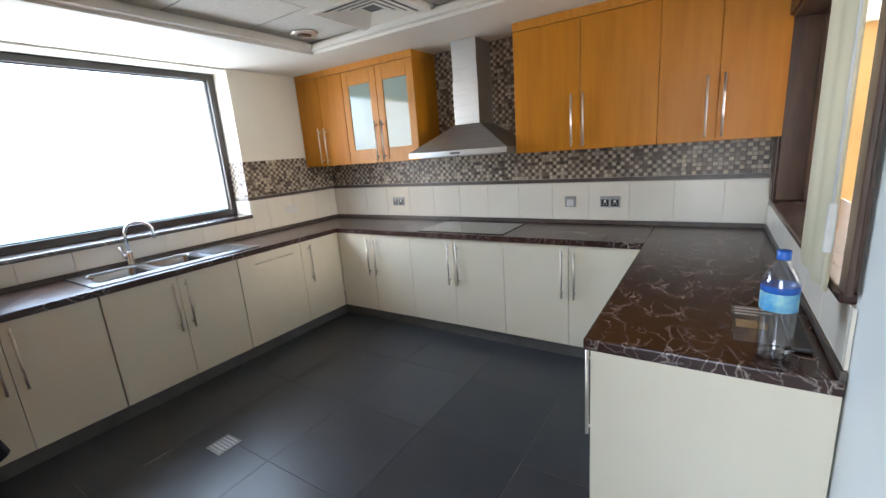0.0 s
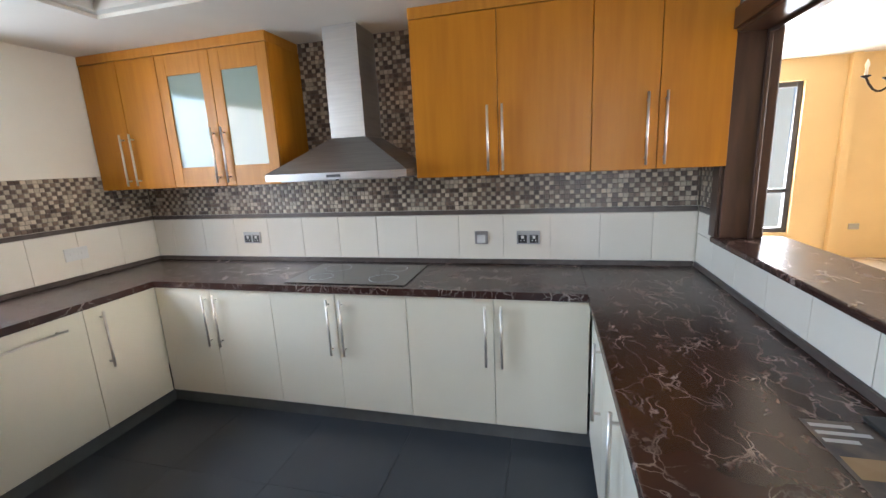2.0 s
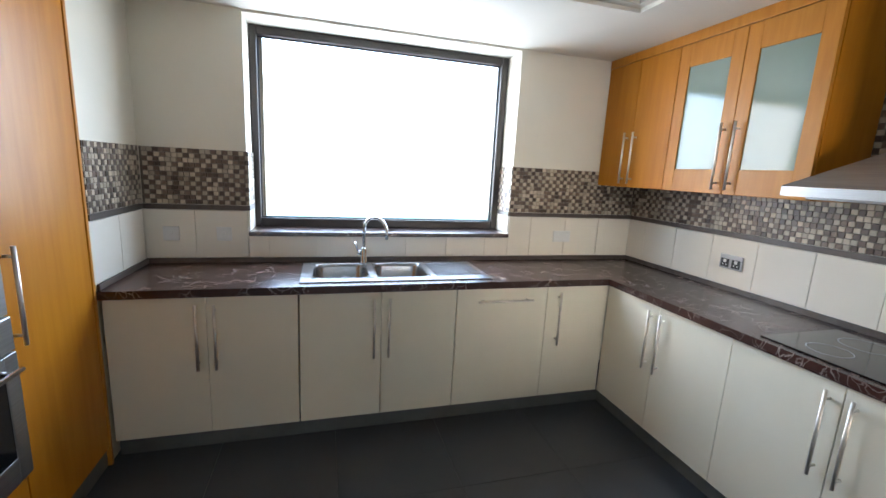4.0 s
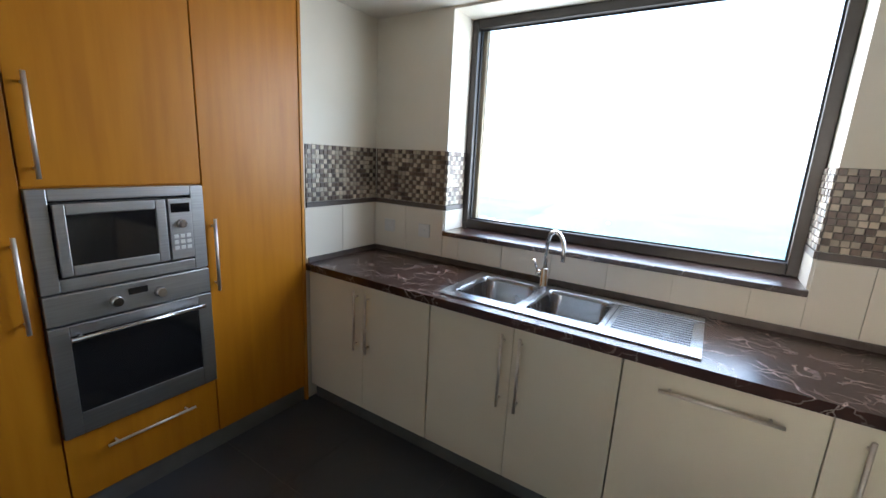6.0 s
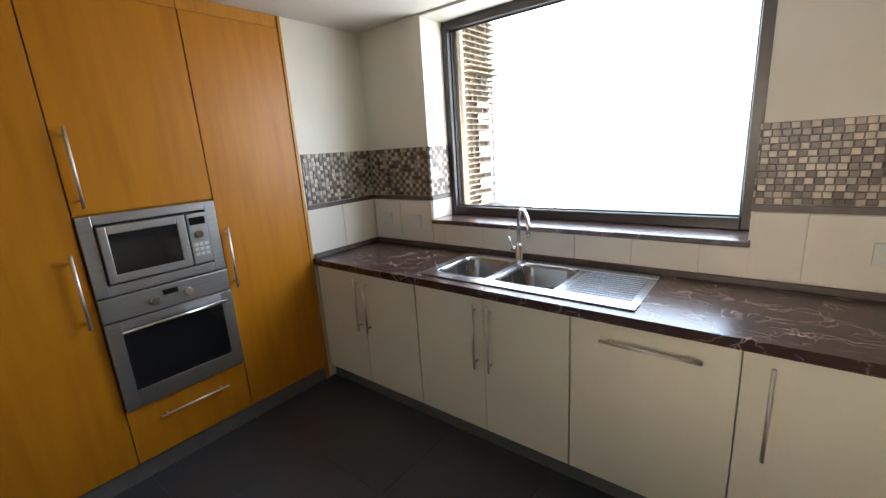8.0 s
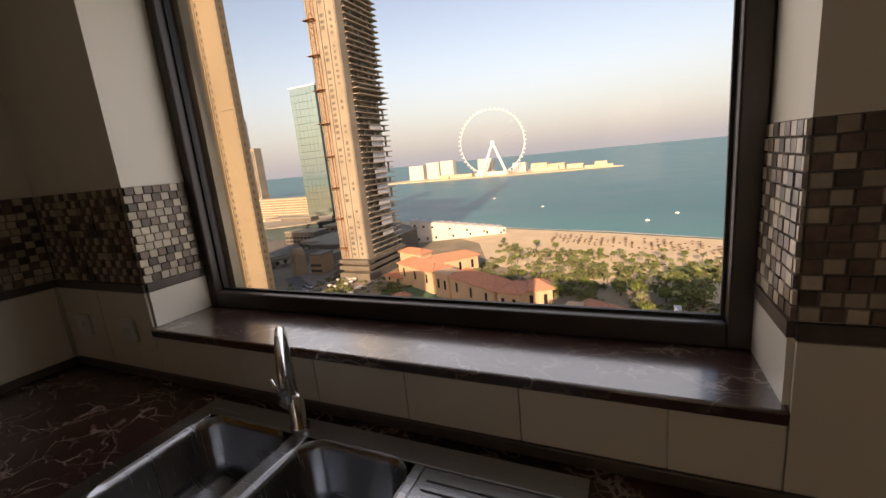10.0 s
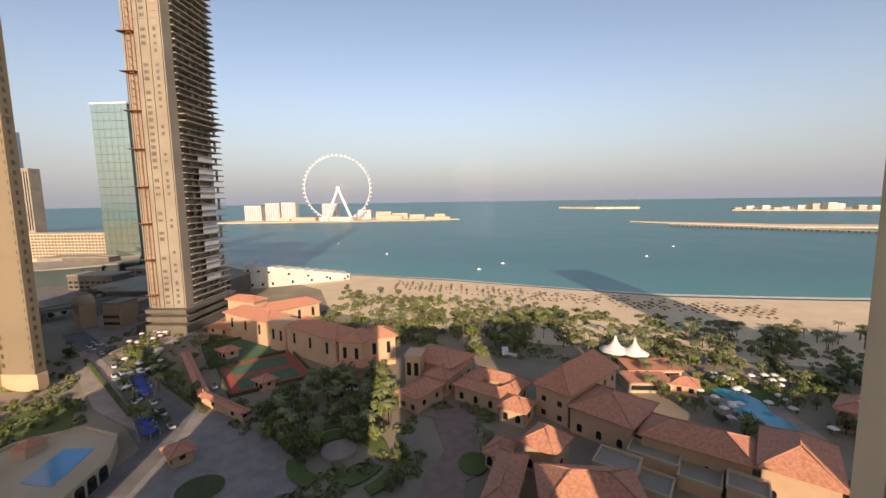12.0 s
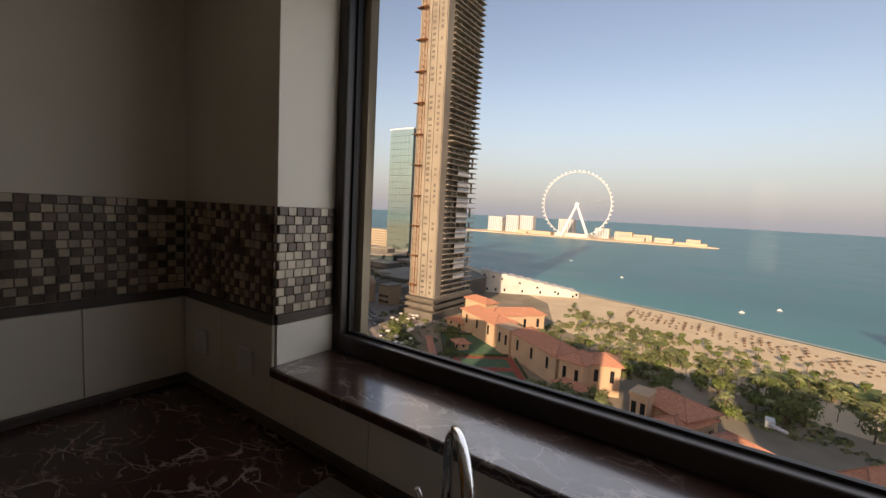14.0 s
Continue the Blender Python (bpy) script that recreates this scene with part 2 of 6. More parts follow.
# ---- building blocks ----
def mesh_of(name, bm, mats, parent=None, origin=(0, 0, 0), smooth=False):
    me = bpy.data.meshes.new(name)
    bm.to_mesh(me)
    bm.free()
    for m in mats:
        me.materials.append(m)
    if smooth:
        for p in me.polygons:
            p.use_smooth = True
    ob = new(name, me)
    ob.matrix_basis = Matrix.Translation(origin)
    if parent:
        attach(ob, parent)
    return ob


def attach(ob, parent):
    ob.parent = parent
    if parent.parent:
        m = parent.parent.matrix_basis @ parent.matrix_parent_inverse @ parent.matrix_basis
        ob.matrix_parent_inverse = m.inverted()
    else:
        ob.matrix_parent_inverse = parent.matrix_basis.inverted()


def add_box(bm, x0, x1, y0, y1, z0, z1, mi=0, bevel=0.0):
    r = bmesh.ops.create_cube(bm, size=1, matrix=Matrix.Translation(((x0 + x1) / 2, (y0 + y1) / 2, (z0 + z1) / 2)) @ Matrix.Diagonal((abs(x1 - x0), abs(y1 - y0), abs(z1 - z0), 1)))
    fs = {f for v in r["verts"] for f in v.link_faces}
    for f in fs:
        f.material_index = mi
    if bevel:
        es = list({e for f in fs for e in f.edges})
        bmesh.ops.bevel(bm, geom=es, offset=bevel, segments=2, affect="EDGES", profile=0.5, material=-1)


def add_tube(bm, pts, r, seg=10, mi=0, cap=True):
    rings = []
    pts = [Vector(p) for p in pts]
    prev = None
    for i, p in enumerate(pts):
        d = (pts[min(i + 1, len(pts) - 1)] - pts[max(i - 1, 0)]).normalized()
        if prev is None:
            prev = d.orthogonal().normalized()
        n = (prev - d * prev.dot(d)).normalized()
        prev = n
        b = d.cross(n)
        rr = r[i] if isinstance(r, (list, tuple)) else r
        rings.append([bm.verts.new(p + (n * math.cos(a) + b * math.sin(a)) * rr) for a in [2 * math.pi * k / seg for k in range(seg)]])
    for a, b in zip(rings, rings[1:]):
        for k in range(seg):
            f = bm.faces.new((a[k], a[(k + 1) % seg], b[(k + 1) % seg], b[k]))
            f.smooth, f.material_index = True, mi
    if cap:
        for ring, flip in ((rings[0], True), (rings[-1], False)):
            f = bm.faces.new(list(reversed(ring)) if flip else ring)
            f.material_index = mi


def add_lathe(bm, prof, cx, cy, seg=20, mi=0):
    """prof: (radius, z) from below to above."""
    add_tube_rings = [[bm.verts.new((cx + r * math.cos(2 * math.pi * k / seg), cy + r * math.sin(2 * math.pi * k / seg), z)) for k in range(seg)] for r, z in prof]
    for a, b in zip(add_tube_rings, add_tube_rings[1:]):
        for k in range(seg):
            f = bm.faces.new((a[k], a[(k + 1) % seg], b[(k + 1) % seg], b[k]))
            f.smooth, f.material_index = True, mi
    bm.faces.new(list(reversed(add_tube_rings[0]))).material_index = mi
    bm.faces.new(add_tube_rings[-1]).material_index = mi


def box(name, x0, x1, y0, y1, z0, z1, m, parent=None, bevel=0.0):
    """A box with its origin at the middle of its base."""
    cx, cy = (x0 + x1) / 2, (y0 + y1) / 2
    bm = bmesh.new()
    add_box(bm, x0 - cx, x1 - cx, y0 - cy, y1 - cy, 0, z1 - z0, 0, bevel)
    return mesh_of(name, bm, [m], parent, (cx, cy, z0))


def boxes(name, bs, m, parent=None, bevel=0.0):
    """Several boxes as one mesh; each (x0, x1, y0, y1, z0, z1[, material])."""
    bm = bmesh.new()
    for b in bs:
        add_box(bm, *b[:6], b[6] if len(b) > 6 else 0, bevel)
    return mesh_of(name, bm, m if isinstance(m, list) else [m], parent)


def thing(name, at, label, category, group=""):
    ob = new(name)
    ob.matrix_basis = Matrix.Translation(at)
    ob.empty_display_size = 0.1
    return tagged(ob, label, category, group)


def structure(ob, label=""):
    return tagged(ob, label, "", "", "structure")


def bar_handle(parent, axis, x, y, z0, z1, out, r=0.007, stand=0.032, m=None):
    """A bar handle with two posts. axis 'z' upright from z0 to z1 at (x, y); axis 'x' or 'y': from z0 to z1 along it, x and y the other two. out: unit way off the face."""
    bm = bmesh.new()
    o = Vector(out)

    def P(s, k):
        if axis == "z":
            return Vector((x, y, s)) + o * k
        if axis == "y":
            return Vector((x, s, y)) + o * k
        return Vector((s, x, y)) + o * k
    e = 0.035 * (1 if z1 > z0 else -1)
    add_tube(bm, [P(z0, stand), P(z1, stand)], r, 10)
    for s in (z0 + e, z1 - e):
        add_tube(bm, [P(s, 0), P(s, stand)], r * 0.8, 8)
    return mesh_of("handle", bm, [m or NICKEL], parent)

# ---- kitchen shell ----
XE, YS = 4.0, -3.44          # east wall face, tall-unit front
ZB, ZC = 2.40, 2.485          # bulkhead underside, raised ceiling
WY0, WY1, WZ0, WZ1 = -2.87, -1.08, 1.07, 2.385   # window opening

structure(boxes("wall_west", [(-0.33, 0, -4.1, WY0, 0, 2.75), (-0.33, 0, WY1, 0.25, 0, 2.75), (-0.33, 0, WY0, WY1, 0, WZ0), (-0.33, 0, WY0, WY1, WZ1, 2.75)], WALL), "cream painted wall round the kitchen window")
structure(boxes("wall_north", [(0, 4.25, 0, 0.25, 0, 2.75)], WALL))
OY0, OY1, OZ0, OZ1 = -2.03, -0.30, 1.10, 2.14
structure(boxes("wall_east", [(XE, 4.17, OY1, 0, 0, 2.75), (XE, 4.17, -6.5, OY0, 0, 2.75), (XE, 4.17, OY0, OY1, 0, OZ0), (XE, 4.17, OY0, OY1, OZ1, 2.75)], WHITEWALL), "white painted wall with a serving hatch")
structure(boxes("wall_south", [(0, 2.62, -4.1, -4.0, 0, 2.75), (2.35, 2.62, -4.0, YS - 0.01, 0, ZB)], WHITEWALL), "white painted pier beside the tall cabinets")
structure(boxes("wall_south_return", [(0.0, 0.615, -4.0, YS - 0.01, 0, ZB)], WALL))
structure(boxes("wall_hall", [(2.0, 2.4, -6.5, -4.1, 0, 2.75), (2.0, 4.25, -6.75, -6.5, 0, 0.3), (2.0, 2.7, -6.75, -6.5, 0.3, 2.75), (4.1, 4.25, -6.75, -6.5, 0.3, 2.75), (2.7, 4.1, -6.75, -6.5, 2.5, 2.75)], WHITEWALL))
structure(boxes("floor", [(-0.3, 4.25, -4.1, 0.25, -0.25, -0.012), (2.0, 4.25, -6.75, -4.1, -0.25, -0.012), (4.25, 8.6, -6.75, 4.6, -0.25, -0.012)], GROUT), "dark joints under the kitchen floor tiles")
# bulkhead and raised ceiling with lay-in boards
RX0, RX1, RY0, RY1 = 0.84, 3.3, -3.1, -0.82
structure(boxes("ceiling_bulkhead", [(0, RX0, -4, 0, ZB, 2.75), (RX1, XE, -6.5, 0, ZB, 2.75), (RX0, RX1, RY1, 0, ZB, 2.75), (RX0, RX1, -6.5, RY0, ZB, 2.75)], CEIL), "painted dropped ceiling border")
trimz = [(RX0, RX0 + 0.05, RY0, RY1, ZB + 0.02, ZB + 0.06), (RX0 + 0.05, RX1 - 0.05, RY1 - 0.05, RY1, ZB + 0.02, ZB + 0.06), (RX0 + 0.05, RX1 - 0.05, RY0, RY0 + 0.05, ZB + 0.02, ZB + 0.06), (RX1 - 0.05, RX1, RY0, RY1, ZB + 0.02, ZB + 0.06)]
structure(boxes("trim_ceiling", trimz, CEIL))
bs = []
nx, ny = 4, 4
for i in range(nx):
    for j in range(ny):
        x0, x1 = RX0 + (RX1 - RX0) * i / nx, RX0 + (RX1 - RX0) * (i + 1) / nx
        y0, y1 = RY0 + (RY1 - RY0) * j / ny, RY0 + (RY1 - RY0) * (j + 1) / ny
        bs.append((x0 + 0.006, x1 - 0.006, y0 + 0.006, y1 - 0.006, ZC + 0.004, ZC + 0.02, 0))
# grid bars in the gaps, coloured as dark as the shadow there
for i in range(nx + 1):
    x = RX0 + (RX1 - RX0) * i / nx
    bs.append((x - 0.012, x + 0.012, RY0, RY1, ZC + 0.008, ZC + 0.03, 1))
for j in range(ny + 1):
    y = RY0 + (RY1 - RY0) * j / ny
    bs.append((RX0, RX1, y - 0.012, y + 0.012, ZC + 0.0081, ZC + 0.031, 1))
structure(boxes("ceiling", bs + [(RX0, RX1, RY0, RY1, ZC + 0.04, ZC + 0.14, 0)], [CEILTILE, CEILGAP]), "raised ceiling of lay-in boards in a metal grid")
# dining room beyond the hatch
structure(boxes("wall_dining", [(4.25, 5.35, 4.2, 4.45, 0, 2.75), (6.45, 8.6, 4.2, 4.45, 0, 2.75), (5.35, 6.45, 4.2, 4.45, 0, 0.35), (5.35, 6.45, 4.2, 4.45, 2.42, 2.75),
                                (4.05, 4.25, 0.25, 4.45, 0, 2.75), (8.2, 8.45, 0.4, 4.2, 0, 2.75), (8.2, 8.45, -6.5, -2.3, 0, 2.75), (8.2, 8.45, -2.3, 0.4, 2.5, 2.75), (4.25, 8.45, -6.75, -6.5, 0, 2.75), (6.9, 7.0, 4.12, 4.2, 0, 2.7)], YELLOW), "warm yellow painted dining room walls")
structure(boxes("ceiling_dining", [(4.25, 8.6, -6.75, 4.45, 2.7, 2.8)], CEIL))
fw = thing("window_dining", (5.9, 4.25, 0.35), "tall window in a dark brown frame", "window")
structure(fw)
boxes("frame", [(5.35, 5.42, 4.25, 4.33, 0.35, 2.42), (6.38, 6.45, 4.25, 4.33, 0.35, 2.42), (5.42, 6.38, 4.25, 4.33, 0.35, 0.42), (5.42, 6.38, 4.25, 4.33, 2.35, 2.42), (5.42, 6.38, 4.255, 4.325, 0.92, 0.98)], ALU, fw, 0.006)
pane = box("pane", 5.42, 6.38, 4.285, 4.291, 0.42, 2.35, WINGLASS, fw)
pane.visible_shadow = False

# hatch: dark wood lining and stone ledge
hatch = structure(thing("hatch_frame", (4.1, -1.16, OZ0), "dark walnut lining of the serving hatch", "frame"))
boxes("lining", [(3.985, 4.18, OY1 - 0.045, OY1, OZ0 + 0.03, OZ1), (3.985, 4.18, OY0, OY0 + 0.045, OZ0 + 0.03, OZ1), (3.985, 4.18, OY0 + 0.045, OY1 - 0.045, OZ1 - 0.045, OZ1)], DARKWOOD, hatch, 0.006)
boxes("architrave", [(3.97, 3.985, OY1 - 0.03, OY1 + 0.06, OZ0 + 0.03, OZ1 + 0.06), (3.97, 3.985, OY0 - 0.04, OY0 + 0.03, OZ0 + 0.03, OZ1 + 0.06), (3.97, 3.985, OY0 + 0.03, OY1 - 0.03, OZ1 - 0.03, OZ1 + 0.06)], DARKWOOD, hatch, 0.004)
boxes("stop", [(4.11, 4.13, OY1 - 0.06, OY1 - 0.045, OZ0 + 0.03, OZ1 - 0.045), (4.11, 4.13, OY0 + 0.06, OY1 - 0.06, OZ1 - 0.06, OZ1 - 0.045)], DARKWOOD, hatch, 0.003)
structure(box("hatch_ledge", 3.965, 4.30, OY0 - 0.01, OY1 + 0.02, OZ0, OZ0 + 0.03, MARBLE, None, 0.008), "polished brown marble ledge of the hatch")

# window
win = structure(thing("window_kitchen", (-0.2, -1.97, WZ0), "large fixed window in a dark brown aluminium frame", "window"))
f0, f1 = -0.29, -0.215
boxes("frame", [(f0, f1, WY0, WY0 + 0.045, 1.10, WZ1), (f0, f1, WY1 - 0.055, WY1, 1.10, WZ1), (f0, f1, WY0 + 0.045, WY1 - 0.055, 1.10, 1.16), (f0, f1, WY0 + 0.045, WY1 - 0.055, 2.33, WZ1)], ALU, win, 0.006)
boxes("gasket", [(-0.262, -0.25, WY0 + 0.045, WY0 + 0.053, 1.16, 2.33), (-0.262, -0.25, WY1 - 0.063, WY1 - 0.055, 1.16, 2.33), (-0.262, -0.25, WY0 + 0.053, WY1 - 0.063, 1.16, 1.168), (-0.262, -0.25, WY0 + 0.053, WY1 - 0.063, 2.322, 2.33)], GASKET, win)
pane = box("pane", -0.268, -0.262, WY0 + 0.04, WY1 - 0.05, 1.155, 2.335, WINGLASS, win)
pane.visible_shadow = False
structure(box("window_sill", -0.30, 0.022, WY0, WY1, WZ0, 1.10, SILLSTONE, None, 0.006), "polished brown marble window sill with pale veins")

OUTER = mat("outer_reveal_render", (0.36, 0.29, 0.20), 0.85, scale=6)
structure(boxes("window_outer_reveal", [(-0.33, -0.293, WY1 - 0.042, WY1, 1.105, WZ1), (-0.33, -0.293, WY0, WY0 + 0.068, 1.105, WZ1)], OUTER), "brown rendered outer reveal of the window")

# ---- base units ----
HT = 0.858


def base_unit(w, doors, label, top=HT):
    """A base cabinet w wide along +x from the origin, front at y = -0.58 facing -y. doors: list of (x0, x1, handle x or None)."""
    e = thing("base_cabinet", (0, 0, 0), label, "cabinet", "base cabinets")
    box("body", 0.002, w - 0.002, -0.578, -0.02, 0.10, top, CREAM, e, 0.001)
    for x0, x1, hx in doors:
        d = box("door", x0 + 0.0015, x1 - 0.0015, -0.60, -0.58, 0.105, HT - 0.004, CREAM, e, 0.002)
        if hx is not None:
            bar_handle(d, "z", hx, -0.60, 0.47, 0.82, (0, -1, 0))
    return e


pair = base_unit(0.885, [(0, 0.4425, 0.4), (0.4425, 0.885, 0.485)], "cream two-door base cabinet with steel bar handles")
pair.matrix_basis = pose(0.60, 0, 0)
copy_thing(pair, pose(1.485, 0, 0))
wide = base_unit(0.985, [(0, 0.495, 0.452), (0.495, 0.985, 0.538)], "cream two-door base cabinet with steel bar handles")
wide.matrix_basis = pose(2.37, 0, 0)
# west run: front faces +x, so the unit is turned by 90 degrees
copy_thing(pair, pose(0, -3.43, 0, 0, 0, 90))
sunk = base_unit(0.885, [(0, 0.4425, 0.4), (0.4425, 0.885, 0.485)], "cream two-door base cabinet under the sink", 0.73)
sunk.matrix_basis = pose(0, -2.54, 0, 0, 0, 90)
dish = thing("dishwasher", (0, 0, 0), "cream integrated dishwasher front with a horizontal steel bar", "dishwasher")
box("body", 0.002, 0.598, -0.578, -0.02, 0.10, HT, CREAM, dish)
d = box("door", 0.002, 0.598, -0.60, -0.58, 0.105, HT - 0.004, CREAM, dish, 0.002)
bar_handle(d, "x", -0.60, 0.78, 0.13, 0.49, (0, -1, 0))
dish.matrix_basis = pose(0, -1.652, 0, 0, 0, 90)
corner = base_unit(0.449, [(0, 0.449, 0.085)], "cream corner base cabinet with one steel bar handle")
corner.matrix_basis = pose(0, -1.052, 0, 0, 0, 90)
# peninsula: front faces -x
PX = 3.36
pen = base_unit(0.482, [(0, 0.482, 0.42)], "cream peninsula base cabinet with steel bar handle")
pen.matrix_basis = pose(3.965, -0.603, 0, 0, 0, -90)
copy_thing(pen, pose(3.965, -1.085, 0, 0, 0, -90))
copy_thing(pen, pose(3.965, -1.567, 0, 0, 0, -90))
tagged(box("end_panel", 3.364, 3.995, -2.07, -2.052, 0.0, HT, CREAM, None, 0.002), "cream end panel closing the peninsula", "panel")
structure(boxes("plinth", [(0.56, 3.42, -0.56, -0.545, 0, 0.10), (0.545, 0.56, -3.43, -0.56, 0, 0.10), (3.42, 3.435, -2.05, -0.56, 0, 0.10), (0.62, 2.35, YS - 0.03, YS - 0.015, 0, 0.095)], PLINTH), "grey plinth strip under the cabinets")

# ---- worktops ----
wt = thing("countertop", (0.3, -0.3, HT), "dark brown marble countertop with white veins", "countertop")
Z0, Z1 = HT, 0.90
SX0, SX1, SY0, SY1 = 0.085, 0.53, -2.51, -1.44
bm = bmesh.new()
for b in [(0.003, 3.34, -0.62, -0.003, Z0, Z1)]:
    add_box(bm, *b)
mesh_of("north_top", bm, [MARBLE], wt)
boxes("west_top", [(0.003, 0.62, SY1, -0.6205, Z0, Z1), (0.003, 0.62, YS, SY0, Z0, Z1), (0.003, SX0, SY0, SY1, Z0, Z1), (SX1, 0.62, SY0, SY1, Z0, Z1)], MARBLE, wt)
boxes("peninsula_top", [(3.3405, 3.997, -2.075, -0.003, Z0, Z1)], MARBLE, wt, 0.006)
boxes("upstand", [(0.018, 3.98, -0.016, -0.003, Z1, Z1 + 0.03), (0.003, 0.018, YS, -0.003, Z1, Z1 + 0.03), (3.982, 3.997, -2.07, -0.016, Z1, Z1 + 0.03), (0.018, 0.6, YS, YS + 0.013, Z1, Z1 + 0.03)], LISTEL, wt, 0.002)

# hob
hob = thing("hob", (1.96, -0.34, 0.90), "flush black glass ceramic hob in the countertop", "hob")
box("glass", 1.58, 2.36, -0.575, -0.10, 0.90, 0.906, BLACKGLASS, hob, 0.002)
for cx, cy, r in ((1.76, -0.22, 0.09), (2.18, -0.22, 0.075), (1.76, -0.44, 0.075), (2.18, -0.44, 0.09)):
    bm = bmesh.new()
    inner = [bm.verts.new((cx + r * 0.97 * math.cos(k * math.pi / 16), cy + r * 0.97 * math.sin(k * math.pi / 16), 0.907)) for k in range(32)]
    outer = [bm.verts.new((cx + r * math.cos(k * math.pi / 16), cy + r * math.sin(k * math.pi / 16), 0.907)) for k in range(32)]
    for k in range(32):
        bm.faces.new((inner[k], outer[k], outer[(k + 1) % 32], inner[(k + 1) % 32]))
    mesh_of("zone_ring", bm, [GRID], hob)

# sink
sink = thing("sink", (0.3, -1.98, 0.90), "stainless steel sink with two bowls and a ribbed drainer", "sink")
bm = bmesh.new()


def bowl(bm, x0, x1, y0, y1, zt, depth, n=6, r=0.07):
    def ring(inset, z):
        out = []
        for cx, cy, a0 in ((x1 - r, y1 - r, 0), (x0 + r, y1 - r, 90), (x0 + r, y0 + r, 180), (x1 - r, y0 + r, 270)):
            for k in range(n + 1):
                a = radians(a0 + 90 * k / n)
                out.append(bm.verts.new((cx + (r - inset) * math.cos(a), cy + (r - inset) * math.sin(a), z)))
        return out
    rs = [ring(-0.006, zt + 0.003), ring(0.0, zt), ring(0.008, zt - 0.02), ring(0.016, zt - depth + 0.03), ring(0.045, zt - depth)]
    for a, b in zip(rs, rs[1:]):
        for k in range(len(a)):
            f = bm.faces.new((a[k], b[k], b[(k + 1) % len(a)], a[(k + 1) % len(a)]))
            f.smooth = True
    bm.faces.new(rs[-1])


bowl(bm, 0.125, 0.475, -2.475, -2.155, 0.906, 0.16)
bowl(bm, 0.125, 0.475, -2.105, -1.785, 0.906, 0.16)
mesh_of("bowl", bm, [STEEL], sink)
rim = [(0.055, 0.125, -2.54, -1.41), (0.475, 0.555, -2.54, -1.41), (0.125, 0.475, -2.54, -2.475), (0.125, 0.475, -2.155, -2.105), (0.125, 0.475, -1.785, -1.76)]
boxes("rim", [(a, b, c, d, 0.9005, 0.908) for a, b, c, d in rim], STEEL, sink, 0.002)
dr = [(0.125, 0.475, -1.76, -1.41, 0.9005, 0.9035)] + [(0.15 + 0.028 * k, 0.162 + 0.028 * k, -1.74, -1.45, 0.9035, 0.9075) for k in range(12)]
boxes("drainer", dr, STEEL, sink, 0.001)
for cy in (-2.315, -1.945):
    bm = bmesh.new()
    add_lathe(bm, [(0.04, 0.747), (0.04, 0.752), (0.03, 0.752)], 0.3, cy, 20)
    mesh_of("waste", bm, [CHROME], sink)
tap = thing("mixer_tap", (0.096, -2.157, 0.908), "chrome mixer tap with a swan neck spout", "tap")
bm = bmesh.new()
add_lathe(bm, [(0.026, 0.908), (0.026, 0.915), (0.021, 0.92), (0.021, 1.0), (0.015, 1.01)], 0.096, -2.157, 18)
arc = [(0.096, -2.157, 1.0), (0.096, -2.157, 1.13)]
for k in range(1, 13):
    a = radians(180 - 15 * k)
    arc.append((0.096 + 0.07 * (1 + math.cos(a)), -2.157 + 0.065 * (1 + math.cos(a)), 1.13 + 0.09 * math.sin(a)))
arc.append((0.236, -2.027, 1.09))
add_tube(bm, arc, 0.0105, 14)
mesh_of("spout", bm, [CHROME], tap, smooth=True)
bm = bmesh.new()
add_tube(bm, [(0.096, -2.175, 0.975), (0.096, -2.20, 0.98)], 0.017, 14)
add_tube(bm, [(0.096, -2.195, 0.985), (0.115, -2.215, 1.05)], 0.006, 8)
mesh_of("lever", bm, [CHROME], tap)

# ================= outside: the view from the kitchen window =================
GZ = -70.0
SAND = mat("beach_sand", (0.62, 0.50, 0.34), 0.9, col2=(0.54, 0.43, 0.285), scale=0.06, bump=0.2, bscale=1.0)
SOIL = mat("garden_ground", (0.20, 0.17, 0.12), 0.95, col2=(0.30, 0.245, 0.17), scale=0.05, bump=0.3, bscale=0.6)
ASPH = mat("asphalt_road", (0.17, 0.16, 0.15), 0.9, col2=(0.12, 0.115, 0.108), scale=0.15)
PAVE = mat("stone_paving", (0.34, 0.28, 0.235), 0.85, col2=(0.26, 0.21, 0.175), scale=0.2)
PAVEG = mat("grey_stone_paving", (0.27, 0.245, 0.225), 0.85, col2=(0.20, 0.185, 0.17), scale=0.25)
PAVER = mat("red_stone_paving", (0.27, 0.18, 0.145), 0.85, col2=(0.20, 0.14, 0.115), scale=0.3)
LAWN = mat("lawn_grass", (0.075, 0.11, 0.025), 0.95, col2=(0.10, 0.135, 0.035), scale=0.2)
STUCCO = mat("sand_stucco", (0.56, 0.385, 0.25), 0.85, col2=(0.48, 0.33, 0.21), scale=0.12)
STUCCO2 = mat("pale_stucco", (0.52, 0.42, 0.29), 0.85, col2=(0.46, 0.37, 0.25), scale=0.08)
ROOF = mat("terracotta_roof_tile", (0.56, 0.265, 0.165), 0.85, col2=(0.40, 0.17, 0.105), scale=1.3, bump=0.8, bscale=2.2)
RIDGE = mat("ridge_tile", (0.46, 0.22, 0.14), 0.85, scale=0.8)
TOWERWIN = mat("brown_tinted_tower_glass", (0.075, 0.06, 0.045), 0.3, scale=0.5)
